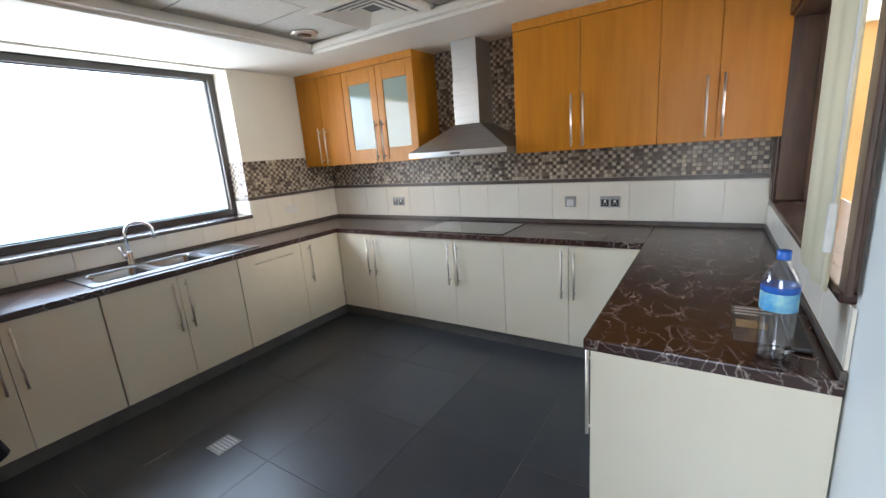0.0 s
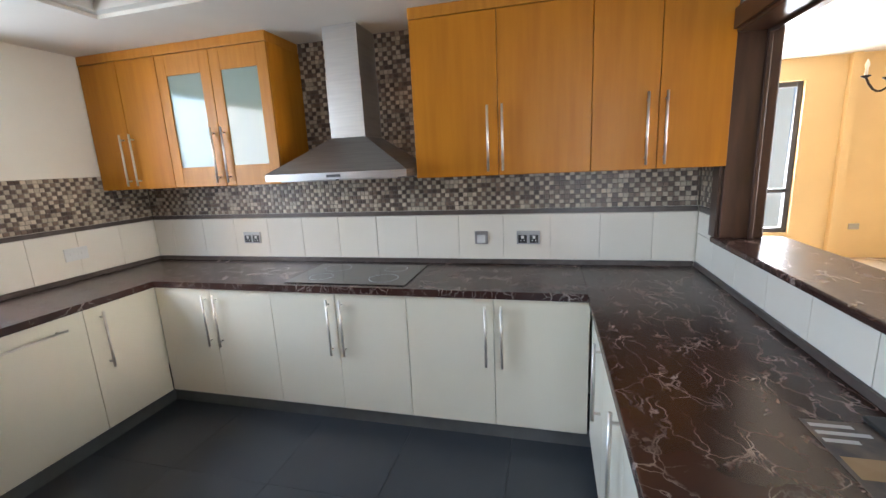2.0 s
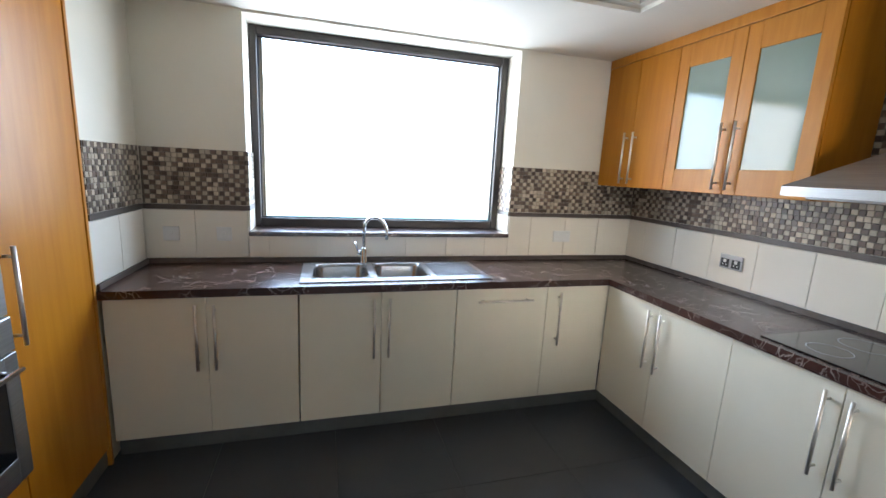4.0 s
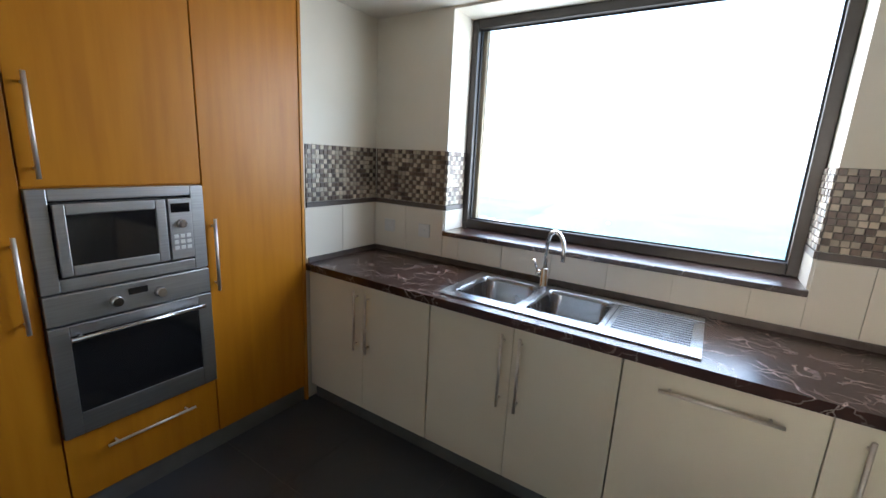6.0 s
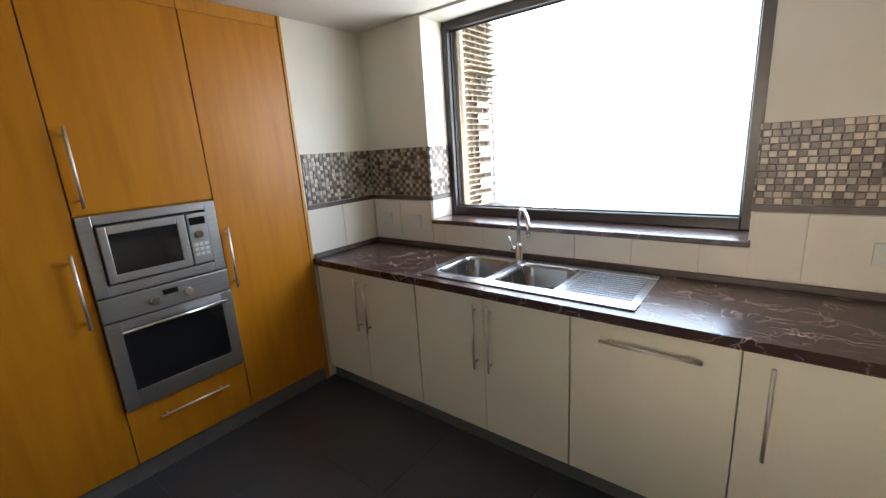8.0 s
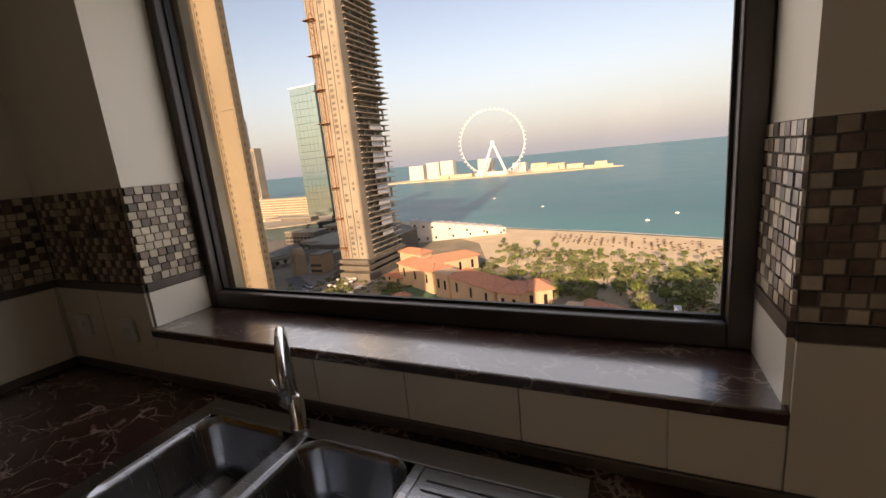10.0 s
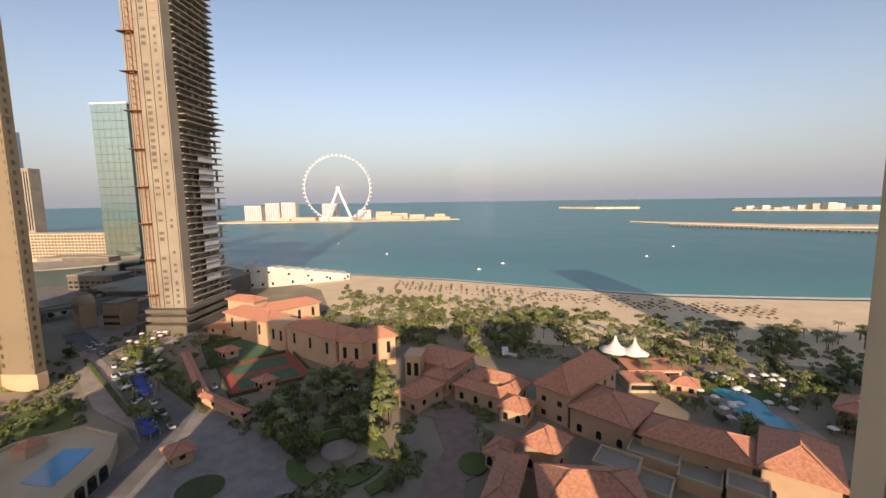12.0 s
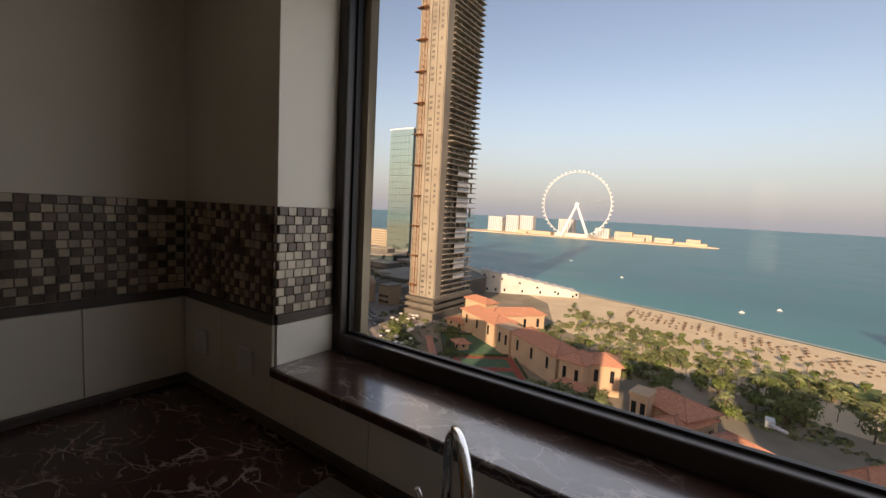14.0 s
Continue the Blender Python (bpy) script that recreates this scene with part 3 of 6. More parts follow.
DARKWIN = mat("dark_window_glass", (0.02, 0.022, 0.025), 0.15)
CONC = mat("raw_concrete", (0.31, 0.275, 0.22), 0.9, col2=(0.23, 0.20, 0.165), scale=0.05, bump=0.2, bscale=0.5)
# Darker copy of raw_concrete: shade in its colour; also dark piles and rubble.
CONCD = mat("shade_toned_concrete", (0.16, 0.14, 0.115), 0.9, col2=(0.11, 0.10, 0.085), scale=0.08)
RUST = mat("rusty_hoist_steel", (0.30, 0.13, 0.06), 0.8, col2=(0.22, 0.10, 0.05), scale=0.3)
TOWERBEIGE = mat("beige_tower_render", (0.215, 0.172, 0.115), 0.85, col2=(0.185, 0.148, 0.098), scale=0.03)
MIRROR = mat("green_mirror_facade", (0.55, 0.67, 0.60), 0.08, metal=0.9, col2=(0.50, 0.62, 0.56), scale=0.02)
MIRRORD = mat("dark_mirror_facade", (0.06, 0.09, 0.09), 0.12, col2=(0.05, 0.07, 0.07), scale=0.05)
FARBLUE = mat("bluish_tower_facade", (0.24, 0.30, 0.38), 0.5, scale=0.02)
WHITE = mat("white_render", (0.58, 0.56, 0.52), 0.8, scale=0.1)
WHITESTEEL = mat("white_painted_steel", (0.8, 0.8, 0.78), 0.5, scale=0.1)
CRT_G = mat("green_court", (0.07, 0.15, 0.085), 0.85, scale=0.3)
CRT_R = mat("red_court", (0.36, 0.09, 0.06), 0.85, scale=0.3)
WATERP = mat("pool_water", (0.03, 0.30, 0.42), 0.08, col2=(0.04, 0.38, 0.48), scale=0.3, bump=0.1, bscale=1.5)
POOLB = mat("blue_pool_water", (0.05, 0.27, 0.48), 0.1, col2=(0.06, 0.31, 0.52), scale=0.3, bump=0.1, bscale=1.5)
PALM = mat("palm_frond_green", (0.11, 0.13, 0.045), 0.7, col2=(0.17, 0.18, 0.075), scale=2, obrand=0.35)
LEAF = mat("tree_leaf_green", (0.08, 0.10, 0.03), 0.75, col2=(0.12, 0.14, 0.05), scale=1.2, obrand=0.4)
LEAFL = mat("bright_leaf_green", (0.10, 0.14, 0.025), 0.75, col2=(0.13, 0.165, 0.04), scale=1.2, obrand=0.3)
BARK = mat("palm_bark", (0.14, 0.095, 0.06), 0.9, scale=3)
HEDGE = mat("hedge_green", (0.04, 0.06, 0.02), 0.9, col2=(0.07, 0.085, 0.03), scale=0.8, bump=0.6, bscale=2)
TENT = mat("white_tent_membrane", (0.75, 0.73, 0.68), 0.7, scale=0.3)
BLUETARP = mat("blue_tarpaulin", (0.02, 0.05, 0.28), 0.6, scale=0.5)
CARW = mat("white_car_paint", (0.7, 0.7, 0.7), 0.3)
CARD_ = mat("dark_car_paint", (0.04, 0.04, 0.05), 0.25)
SUNBED = mat("brown_beach_lounger", (0.16, 0.10, 0.06), 0.8)


def sea_mat():
    m = mat("sea_water", (0.018, 0.10, 0.125), 0.32, col2=(0.03, 0.145, 0.155), scale=0.012, bump=0.8, bscale=0.1)
    N, L = m.node_tree.nodes, m.node_tree.links
    b = N["Principled BSDF"]
    tc = N.new("ShaderNodeTexCoord")
    sep = N.new("ShaderNodeSeparateXYZ")
    L.new(tc.outputs["Object"], sep.inputs[0])
    line = N.new("ShaderNodeMath")
    line.operation = "MULTIPLY_ADD"
    line.inputs[1].default_value = -0.29
    L.new(sep.outputs["Y"], line.inputs[0])
    L.new(sep.outputs["X"], line.inputs[2])
    mr = N.new("ShaderNodeMapRange")
    mr.inputs["From Min"].default_value, mr.inputs["From Max"].default_value = -520, -330
    L.new(line.outputs[0], mr.inputs["Value"])
    mix = N.new("ShaderNodeMix")
    mix.data_type = "RGBA"
    mix.inputs["B"].default_value = rgb(0.05, 0.20, 0.20)
    old = b.inputs["Base Color"].links[0].from_socket
    L.new(old, mix.inputs["A"])
    L.new(mr.outputs[0], mix.inputs["Factor"])
    L.new(mix.outputs["Result"], b.inputs["Base Color"])
    b.inputs["Specular IOR Level"].default_value = 0.12
    return m


def poly(name, pts, z0, z1, m, label="", skirt=0.0):
    """A flat slab with a polygon outline, its side sloping out by skirt."""
    bm = bmesh.new()
    cx, cy = sum(p[0] for p in pts) / len(pts), sum(p[1] for p in pts) / len(pts)
    top = [bm.verts.new((x - cx, y - cy, z1 - z0)) for x, y in pts]
    low = []
    for x, y in pts:
        d = Vector((x - cx, y - cy)).normalized() * skirt
        low.append(bm.verts.new((x - cx + d.x, y - cy + d.y, 0)))
    f = bm.faces.new(top)
    n = len(pts)
    for k in range(n):
        bm.faces.new((low[k], low[(k + 1) % n], top[(k + 1) % n], top[k]))
    bmesh.ops.recalc_face_normals(bm, faces=bm.faces[:])
    ob = mesh_of(name, bm, [m], None, (cx, cy, z0))
    return structure(ob, label)


# sea, out to the horizon
bm = bmesh.new()
rings = []
for r in (0, 300, 700, 1300, 2000, 2800, 3600, 4300, 4850):
    z = GZ - 1.2 + 49 * max(0, (r - 1300) / 3550) ** 2
    rings.append([bm.verts.new((r * math.cos(2 * math.pi * k / 64), r * math.sin(2 * math.pi * k / 64), z)) for k in range(64)] if r else [bm.verts.new((0, 0, z))])
for k in range(64):
    bm.faces.new((rings[0][0], rings[1][k], rings[1][(k + 1) % 64]))
for a, b in zip(rings[1:], rings[2:]):
    for k in range(64):
        bm.faces.new((a[k], b[k], b[(k + 1) % 64], a[(k + 1) % 64]))
structure(mesh_of("water", bm, [sea_mat()], None, smooth=True), "calm teal sea reaching the hazy horizon")
# land
shore = [(-300, 700), (-284, 400), (-289, 255), (-302, 145), (-331, 72), (-368, -20), (-404, -135), (-470, -280), (-640, -560), (-1100, -1200), (-1700, -1900)]
poly("ground", [(900, 900), (-300, 900)] + shore + [(-1500, -2600), (900, -2600)], GZ - 1.6, GZ - 0.3, SOIL, "sandy town ground below the tower", 6)
inner = [(-470, -290), (-330, -120), (-262, -90), (-238, -40), (-205, 30), (-190, 90), (-172, 160), (-160, 400), (-160, 700)]
poly("beach", [(x + 1, y) for x, y in shore[:8]] + inner, GZ - 1.45, GZ - 0.15, SAND, "pale sandy beach along the shore", 9)
# surf line
bm = bmesh.new()
pts = [(-285, 330), (-289, 255), (-295, 200), (-302, 145), (-316, 108), (-331, 72), (-349, 26), (-368, -20), (-386, -78), (-404, -135)]
va = []
for i, (x, y) in enumerate(pts):
    w = 3.2 if y > 130 else 1.6 + 0.8 * math.sin(i * 2.1)
    va.append((bm.verts.new((x - 8 - 1.6 * w, y, GZ - 0.9)), bm.verts.new((x - 6.0, y, GZ - 0.75))))
for p, q in zip(va, va[1:]):
    bm.faces.new((p[0], p[1], q[1], q[0]))
structure(mesh_of("surf", bm, [WHITE], None), "thin white line of breaking surf")

# roads, courts, lawns, pools
Z1 = GZ - 0.05
poly("road", [(-90, -98), (-110, -98), (-118, -108), (-150, -144), (-179, -181), (-212, -226), (-222, -219), (-179, -165), (-145, -115), (-131, -96), (-110, -84), (-90, -84)], GZ - 0.4, Z1, ASPH, "grey asphalt street with parked cars")
poly("forecourt", [(-131, -96), (-128, -75), (-113, -53), (-100, -44), (-80, -47), (-80, -84), (-110, -89)], GZ - 0.4, Z1 + 0.06, PAVEG, "grey stone paved turning circle")
poly("driveway", [(-82, -15), (-99, -13), (-112, -8), (-130, -13), (-135, -23), (-146, -20), (-135, -1), (-123, 2), (-111, 0), (-104, 4), (-99, -2), (-82, -3)], GZ - 0.4, Z1 + 0.03, PAVER, "red stone paved hotel driveway")
poly("plaza", [(-179, -190), (-193, -192), (-166, -156), (-136, -125), (-118, -105), (-132, -133)], GZ - 0.4, Z1 + 0.03, PAVE, "pale paved plaza with market stalls")
poly("building_yard", [(-221, -222), (-183, -168), (-193, -159), (-214, -142), (-255, -196), (-279, -256)], GZ - 0.4, Z1 + 0.05, PAVE, "dusty pale building yard")
circ = [(-93.6 + 5.4 * math.cos(k * math.pi / 12), -69 + 5.8 * math.sin(k * math.pi / 12)) for k in range(24)]
poly("kerb_round", [(-93.6 + (x + 93.6) * 1.08, -69 + (y + 69) * 1.08) for x, y in circ], GZ - 0.4, GZ + 0.16, PAVE, "stone kerb round the lawn")
poly("lawn_round", circ, GZ - 0.4, GZ + 0.25, HEDGE, "dark round planted bed in the turning circle")
poly("lawn_tower", [(-100, -135), (-128, -160), (-140, -148), (-112, -122)], GZ - 0.4, GZ + 0.1, LAWN, "green lawn at the foot of the tower")
poly("lawn_beach", [(-263, 18), (-240, 23), (-239, 55), (-268, 62)], GZ - 0.4, GZ + 0.08, LAWN, "green lawn behind the beach")
poly("lawn_pool", [(-166, 90), (-150, 80), (-140, 104), (-152, 118)], GZ - 0.4, GZ + 0.08, LAWN, "green lawn by the pool")
for k, (cx, cy) in enumerate(((-166, -88), (-192, -112))):
    c, s = math.cos(radians(38)), math.sin(radians(38))

    def rr(w, h):
        return [(cx + x * c - y * s, cy + x * s + y * c) for x, y in ((-w, -h), (w, -h), (w, h), (-w, h))]
    poly("court_border", rr(17, 15), GZ - 0.4, Z1 + 0.08, CRT_R if k == 0 else CRT_G, "red hard surface of the tennis court")
    for ox in (-8, 8):
        q = [(cx + (x + ox) * c - y * s, cy + (x + ox) * s + y * c) for x, y in ((-5.5, -11.5), (5.5, -11.5), (5.5, 11.5), (-5.5, 11.5))]
        poly("court", q, GZ - 0.4, Z1 + 0.14, CRT_G, "green playing field of the tennis court")
    fence = structure(new("court_fence"), "dark green court hedge fence")
    q = rr(18.2, 16.2)
    for p0, p1 in zip(q, q[1:] + q[:1]):
        bm = bmesh.new()
        v = [bm.verts.new(p) for p in ((*p0, GZ - 0.3), (*p1, GZ - 0.3), (*p1, GZ + 1.1), (*p0, GZ + 1.1))]
        bm.faces.new(v)
        ob = mesh_of("panel", bm, [HEDGE], fence)
        ob.modifiers.new("thick", "SOLIDIFY").thickness = 0.5
poly("pool_resort", [(-153, 89), (-154, 98), (-144, 101), (-136, 99), (-125, 100), (-122, 94), (-133, 92), (-136, 87), (-144, 91)], GZ - 0.4, GZ + 0.12, WATERP, "turquoise resort swimming pool")
poly("pool_deck", [(-157, 86), (-146, 82), (-134, 82), (-118, 92), (-120, 104), (-136, 105), (-152, 108)], GZ - 0.4, GZ + 0.04, PAVE, "stone pool deck")

# ---- houses with tiled hip roofs ----
def place_block(ax, ay, bx, by):
    """Pose whose origin is at A, +x runs to B, +y runs back from the front."""
    ang = math.degrees(math.atan2(by - ay, bx - ax))
    return pose(ax, ay, GZ - 0.3, 0, 0, ang), math.hypot(bx - ax, by - ay)


FOOTPRINTS = []          # where no plant may stand: pose, width, depth


def free(x, y, gap=1.5):
    for m, w, d in FOOTPRINTS:
        p = m.inverted() @ Vector((x, y, 0))
        if -gap < p.x < w + gap and -gap < p.y < d + gap:
            return False
    return True


def hotel(ax, ay, bx, by, depth, eave, roofh, bays=4, flat=False, arches=False):
    m, w = place_block(ax, ay, bx, by)
    FOOTPRINTS.append((m, w, depth))
    e = new("hotel_block")
    tagged(e, "sand coloured hotel block with terracotta tile roof" if not flat else "sand coloured hotel turret with a flat top", "house", "hotel blocks")
    bm = bmesh.new()
    add_box(bm, 0, w, 0, depth, 0, eave)
    add_box(bm, -0.15, w + 0.15, -0.15, depth + 0.15, eave - 0.5, eave - 0.02)
    wall = mesh_of("wall", bm, [STUCCO], e)
    bm = bmesh.new()
    if flat:
        add_box(bm, -0.4, w + 0.4, -0.4, depth + 0.4, eave, eave + 0.7)
    else:
        o = 1.1
        q = [bm.verts.new(p) for p in ((-o, -o, eave), (w + o, -o, eave), (w + o, depth + o, eave), (-o, depth + o, eave))]
        l = [bm.verts.new(p) for p in ((-o, -o, eave - 0.3), (w + o, -o, eave - 0.3), (w + o, depth + o, eave - 0.3), (-o, depth + o, eave - 0.3))]
        h = min(w, depth) / 2
        if w >= depth:
            r = [bm.verts.new((h * 0.9, depth / 2, eave + roofh)), bm.verts.new((w - h * 0.9, depth / 2, eave + roofh))]
            fs = [(q[0], q[1], r[1], r[0]), (q[1], q[2], r[1]), (q[2], q[3], r[0], r[1]), (q[3], q[0], r[0])]
        else:
            r = [bm.verts.new((w / 2, h * 0.9, eave + roofh)), bm.verts.new((w / 2, depth - h * 0.9, eave + roofh))]
            fs = [(q[0], q[1], r[0]), (q[1], q[2], r[1], r[0]), (q[2], q[3], r[1]), (q[3], q[0], r[0], r[1])]
        for f in fs:
            bm.faces.new(f)
        for k in range(4):
            bm.faces.new((l[k], l[(k + 1) % 4], q[(k + 1) % 4], q[k]))
        bm.faces.new(l[::-1])
    mesh_of("roof", bm, [ROOF if not flat else STUCCO], e)
    if not flat:
        bm = bmesh.new()
        if w >= depth:
            r0, r1 = Vector((h * 0.9, depth / 2, eave + roofh)), Vector((w - h * 0.9, depth / 2, eave + roofh))
            ends = ((r0, (-o, -o)), (r0, (-o, depth + o)), (r1, (w + o, -o)), (r1, (w + o, depth + o)))
        else:
            r0, r1 = Vector((w / 2, h * 0.9, eave + roofh)), Vector((w / 2, depth - h * 0.9, eave + roofh))
            ends = ((r0, (-o, -o)), (r0, (w + o, -o)), (r1, (-o, depth + o)), (r1, (w + o, depth + o)))
        add_tube(bm, [r0, r1 + Vector((0.01, 0.01, 0))], 0.22, 6)
        for a, b in ends:
            add_tube(bm, [a, Vector((*b, eave + 0.05))], 0.2, 6)
        mesh_of("ridge_cap", bm, [RIDGE], e)
    # windows: recessed dark panes with sills, front and both ends
    tall = eave > 12
    floors = 1 if tall else max(1, int(eave // 5))
    bays = max(2, (bays + 1) // 2)
    for k in range(bays):
        x = w * (k + 0.5) / bays
        for fl_ in range(floors):
            z = 1.2 + fl_ * (eave - 1.5) / floors
            bm = bmesh.new()
            add_box(bm, x - 0.8, x + 0.8, -0.12, 0.2, z + (4.5 if tall else 0), z + (9.5 if tall else 1.7))
            if arches and not tall:
                add_tube(bm, [(x, -0.12, z + 1.7), (x, 0.2, z + 1.7)], 0.79, 14)
            mesh_of("window", bm, [DARKWIN], e)
    for sx in (-0.08, w - 0.1):
        for k in range(max(1, int(depth // 5))):
            y = depth * (k + 0.5) / max(1, int(depth // 5))
            for fl_ in range(floors):
                z = 2.0 + fl_ * (eave - 1.5) / floors
                box("window", sx, sx + 0.18, y - 0.7, y + 0.7, z, z + 1.8, DARKWIN, e)
    e.matrix_basis = m
    return e


for row in ((-214.2, -132.8, -195.9, -101.0, 14, 13, 3.4, 6), (-227.8, -139.1, -220.0, -119.7, 9, 17, 2.4, 2), (-211.4, -111.0, -237.1, -88.9, 12, 13, 3.4, 8),
            (-189.2, -87.8, -169.3, -57.6, 14, 13.2, 4, 6), (-167.7, -55.7, -165.3, -45.1, 13.6, 13.5, 3.2, 2), (-171.0, -44.5, -176.0, -33.0, 12, 13, 3.4, 3),
            (-164.1, -55.8, -159.0, -39.3, 6, 4.5, 1.8, 6), (-162.1, -25.9, -150.7, -7.8, 16, 9, 3.6, 5), (-149.2, -17.0, -145.2, -9.1, 20, 7, 2.6, 2), (-137.0, -25.3, -132.2, -18.3, 14, 6, 2.4, 2),
            (-133.6, 21.5, -125.2, 29.9, 31.7, 11, 6.5, 3)):
    hotel(*row)
hotel(-151.2, -25.0, -150.3, -19.3, 8, 13, 1, 2, flat=True)
hotel(-193.2, -98.2, -187.7, -88.2, 10, 13.5, 1, 2, flat=True)
for row in ((-123.4, 30.2, -111.3, 43.8, 18.5, 8.6, 4.2, 5), (-109.9, 46.1, -96.9, 66.8, 13, 7.6, 3.4, 7), (-94.8, 67.4, -86.8, 78.7, 19.8, 9, 4.4, 5), (-128.8, 8.9, -124.6, 16.3, 8, 5.5, 2.4, 3),
            (-105.0, 13.1, -99.6, 20.0, 9.6, 8, 3.4, 3), (-104.9, 3.2, -102.0, 7.6, 7.8, 5, 2, 2), (-83.9, 2.1, -82.2, 7.6, 18.2, 7, 2, 2), (-80.7, 14.5, -79.2, 35.4, 14, 8, 4.2, 4),
            (-127.0, 111.5, -119.5, 118.3, 12, 7, 3, 3)):
    hotel(*row, arches=True)
# lobby wing round an open plant yard
for row in ((-143.4, -6.0, -133.6, 8.8, 6, 6, 2, 6), (-152.8, 0.4, -143.0, 15.2, 6, 6, 2, 5), (-148.0, -2.9, -145.0, 1.6, 11, 6.2, 1.6, 2), (-139.5, 10.2, -136.5, 14.7, 10, 6.2, 1.6, 2)):
    hotel(*row, arches=True)
# service terraces stepping down before the front wing
for x0, y0, w_, d_, h_ in ((-106.5, 41.0, 12, 7, 4.2), (-98.0, 50.0, 9, 9, 3.2), (-92.0, 58.0, 8, 7, 5.0), (-100.0, 30.0, 10, 8, 5.2), (-95.0, 38.0, 8, 8, 2.6)):
    tr = thing("service_terrace", (x0, y0, GZ), "flat sand coloured service roof with a parapet", "house", "service terraces")
    tr.matrix_basis = Matrix.Identity(4)
    bm = bmesh.new()
    add_box(bm, 0, w_, 0, d_, 0, h_)
    mesh_of("wall", bm, [STUCCO], tr)
    bm = bmesh.new()
    for q in ((-0.2, w_ + 0.2, -0.2, 0.2), (-0.2, w_ + 0.2, d_ - 0.2, d_ + 0.2), (-0.2, 0.2, 0.2, d_ - 0.2), (w_ - 0.2, w_ + 0.2, 0.2, d_ - 0.2)):
        add_box(bm, *q, h_ + 0.01, h_ + 0.9)
    mesh_of("parapet", bm, [STUCCO2], tr)
    bm = bmesh.new()
    add_box(bm, 0.25, w_ - 0.25, 0.25, d_ - 0.25, h_ + 0.01, h_ + 0.12)
    mesh_of("roof", bm, [CONC], tr)
    tr.matrix_basis = pose(x0, y0, GZ - 0.3, 0, 0, 57)
# court wall, gate houses, small pavilions
for row in ((-178, -132, -137.5, -97, 1.6, 3.6, 0.7, 8), (-137, -96, -125, -75, 1.6, 3.8, 0.7, 4), (-104.5, -86.0, -101.0, -81.5, 5, 4, 1.6, 1), (-150, -84, -147, -79, 5, 4, 1.4, 1), (-182, -118, -178, -112, 6, 4, 1.4, 1), (-218, -146, -212, -130, 10, 4, 1.6, 3), (-150, 74, -147, 81, 6, 4, 2, 2)):
    hotel(*row[:8])

# roof plant
for k, (x, y, z) in enumerate(((-164, 14, GZ + 9.8), (-99, 30, GZ + 0.0), (-96, 31, GZ + 0.0))):
    u = thing("air_handling_unit", (x, y, z), "grey metal air handling unit with ducts", "machine", "air handling units")
    bm = bmesh.new()
    add_box(bm, x - 2, x + 2, y - 1.2, y + 1.2, z - 0.6, z + 1.6, 0, 0.1)
    add_tube(bm, [(x + 2, y, z + 0.6), (x + 4, y + 0.6, z + 1.0), (x + 4.5, y + 2, z + 0.8), (x + 4.4, y + 4, z + 0.2)], 0.6, 10)
    mesh_of("casing", bm, [GRID], u)

# tents and umbrellas
tent = thing("tent_roof", (-176, 62, GZ), "white peaked tent roof by the restaurant", "tent")
for dx, dy, s in ((0, 0, 1.0), (3, 7, 0.9)):
    bm = bmesh.new()
    add_lathe(bm, [(6.5 * s, GZ + 6.5), (4.5 * s, GZ + 7.2), (2.4 * s, GZ + 8.6), (1.0 * s, GZ + 10.5), (0.2, GZ + 13)], -176 + dx, 62 + dy, 12)
    add_tube(bm, [(-176 + dx, 62 + dy, GZ - 0.3), (-176 + dx, 62 + dy, GZ + 13)], 0.15, 6)
    mesh_of("canopy", bm, [TENT], tent)
for x0, x1, y0, y1, h in ((-172, -160, 62, 82, 4), (-160, -150, 58, 74, 3.4)):
    r = thing("restaurant_terrace", (x0, y0, GZ), "low flat-roofed restaurant with pale edges", "house", "restaurants")
    box("wall", x0, x1, y0, y1, GZ - 0.3, GZ + h, STUCCO2, r)
    box("roof", x0 - 0.5, x1 + 0.5, y0 - 0.5, y1 + 0.5, GZ + h + 0.01, GZ + h + 0.5, ROOF, r)
    box("window", x1, x1 + 0.12, y0 + 1, y1 - 1, GZ + 0.8, GZ + h - 0.8, DARKWIN, r)

um = thing("parasol", (0, 0, 0), "white round beach parasol", "parasol", "parasols")
bm = bmesh.new()
add_lathe(bm, [(1.6, 2.2), (1.0, 2.6), (0.05, 2.9)], 0, 0, 10)
mesh_of("canopy", bm, [TENT], um)
bm = bmesh.new()
add_tube(bm, [(0, 0, -0.3), (0, 0, 2.3)], 0.05, 6)
mesh_of("pole", bm, [WHITESTEEL], um)
um.matrix_basis = pose(-138, 90, GZ)
rng = random.Random(12)
for k in range(26):
    copy_thing(um, pose(-150 + rng.uniform(-14, 28), 97 + rng.uniform(-16, 24), GZ))
for k in range(34):
    u = rng.random()
    copy_thing(um, pose(-140 - 85 * u + rng.uniform(-8, 8), -124 - 55 * u + rng.uniform(-9, 9), GZ))
# rows of loungers on the sand
bm = bmesh.new()
for i in range(60):
    y = -60 + i * 4.2
    sx = -331 + (72 - y) * -0.36
    for j in range(5):
        if rng.random() < 0.65:
            x = sx + 22 + j * 6 + rng.uniform(-1, 1)
            add_box(bm, x - 1.0, x + 1.0, y - 0.7, y + 0.7, GZ - 0.15, GZ + 0.35)
            if rng.random() < 0.5:
                add_box(bm, x - 1.0, x + 1.0, y - 1.0, y + 1.0, GZ + 1.9, GZ + 2.15)
                add_box(bm, x - 0.06, x + 0.06, y - 0.06, y + 0.06, GZ + 0.35, GZ + 1.9)
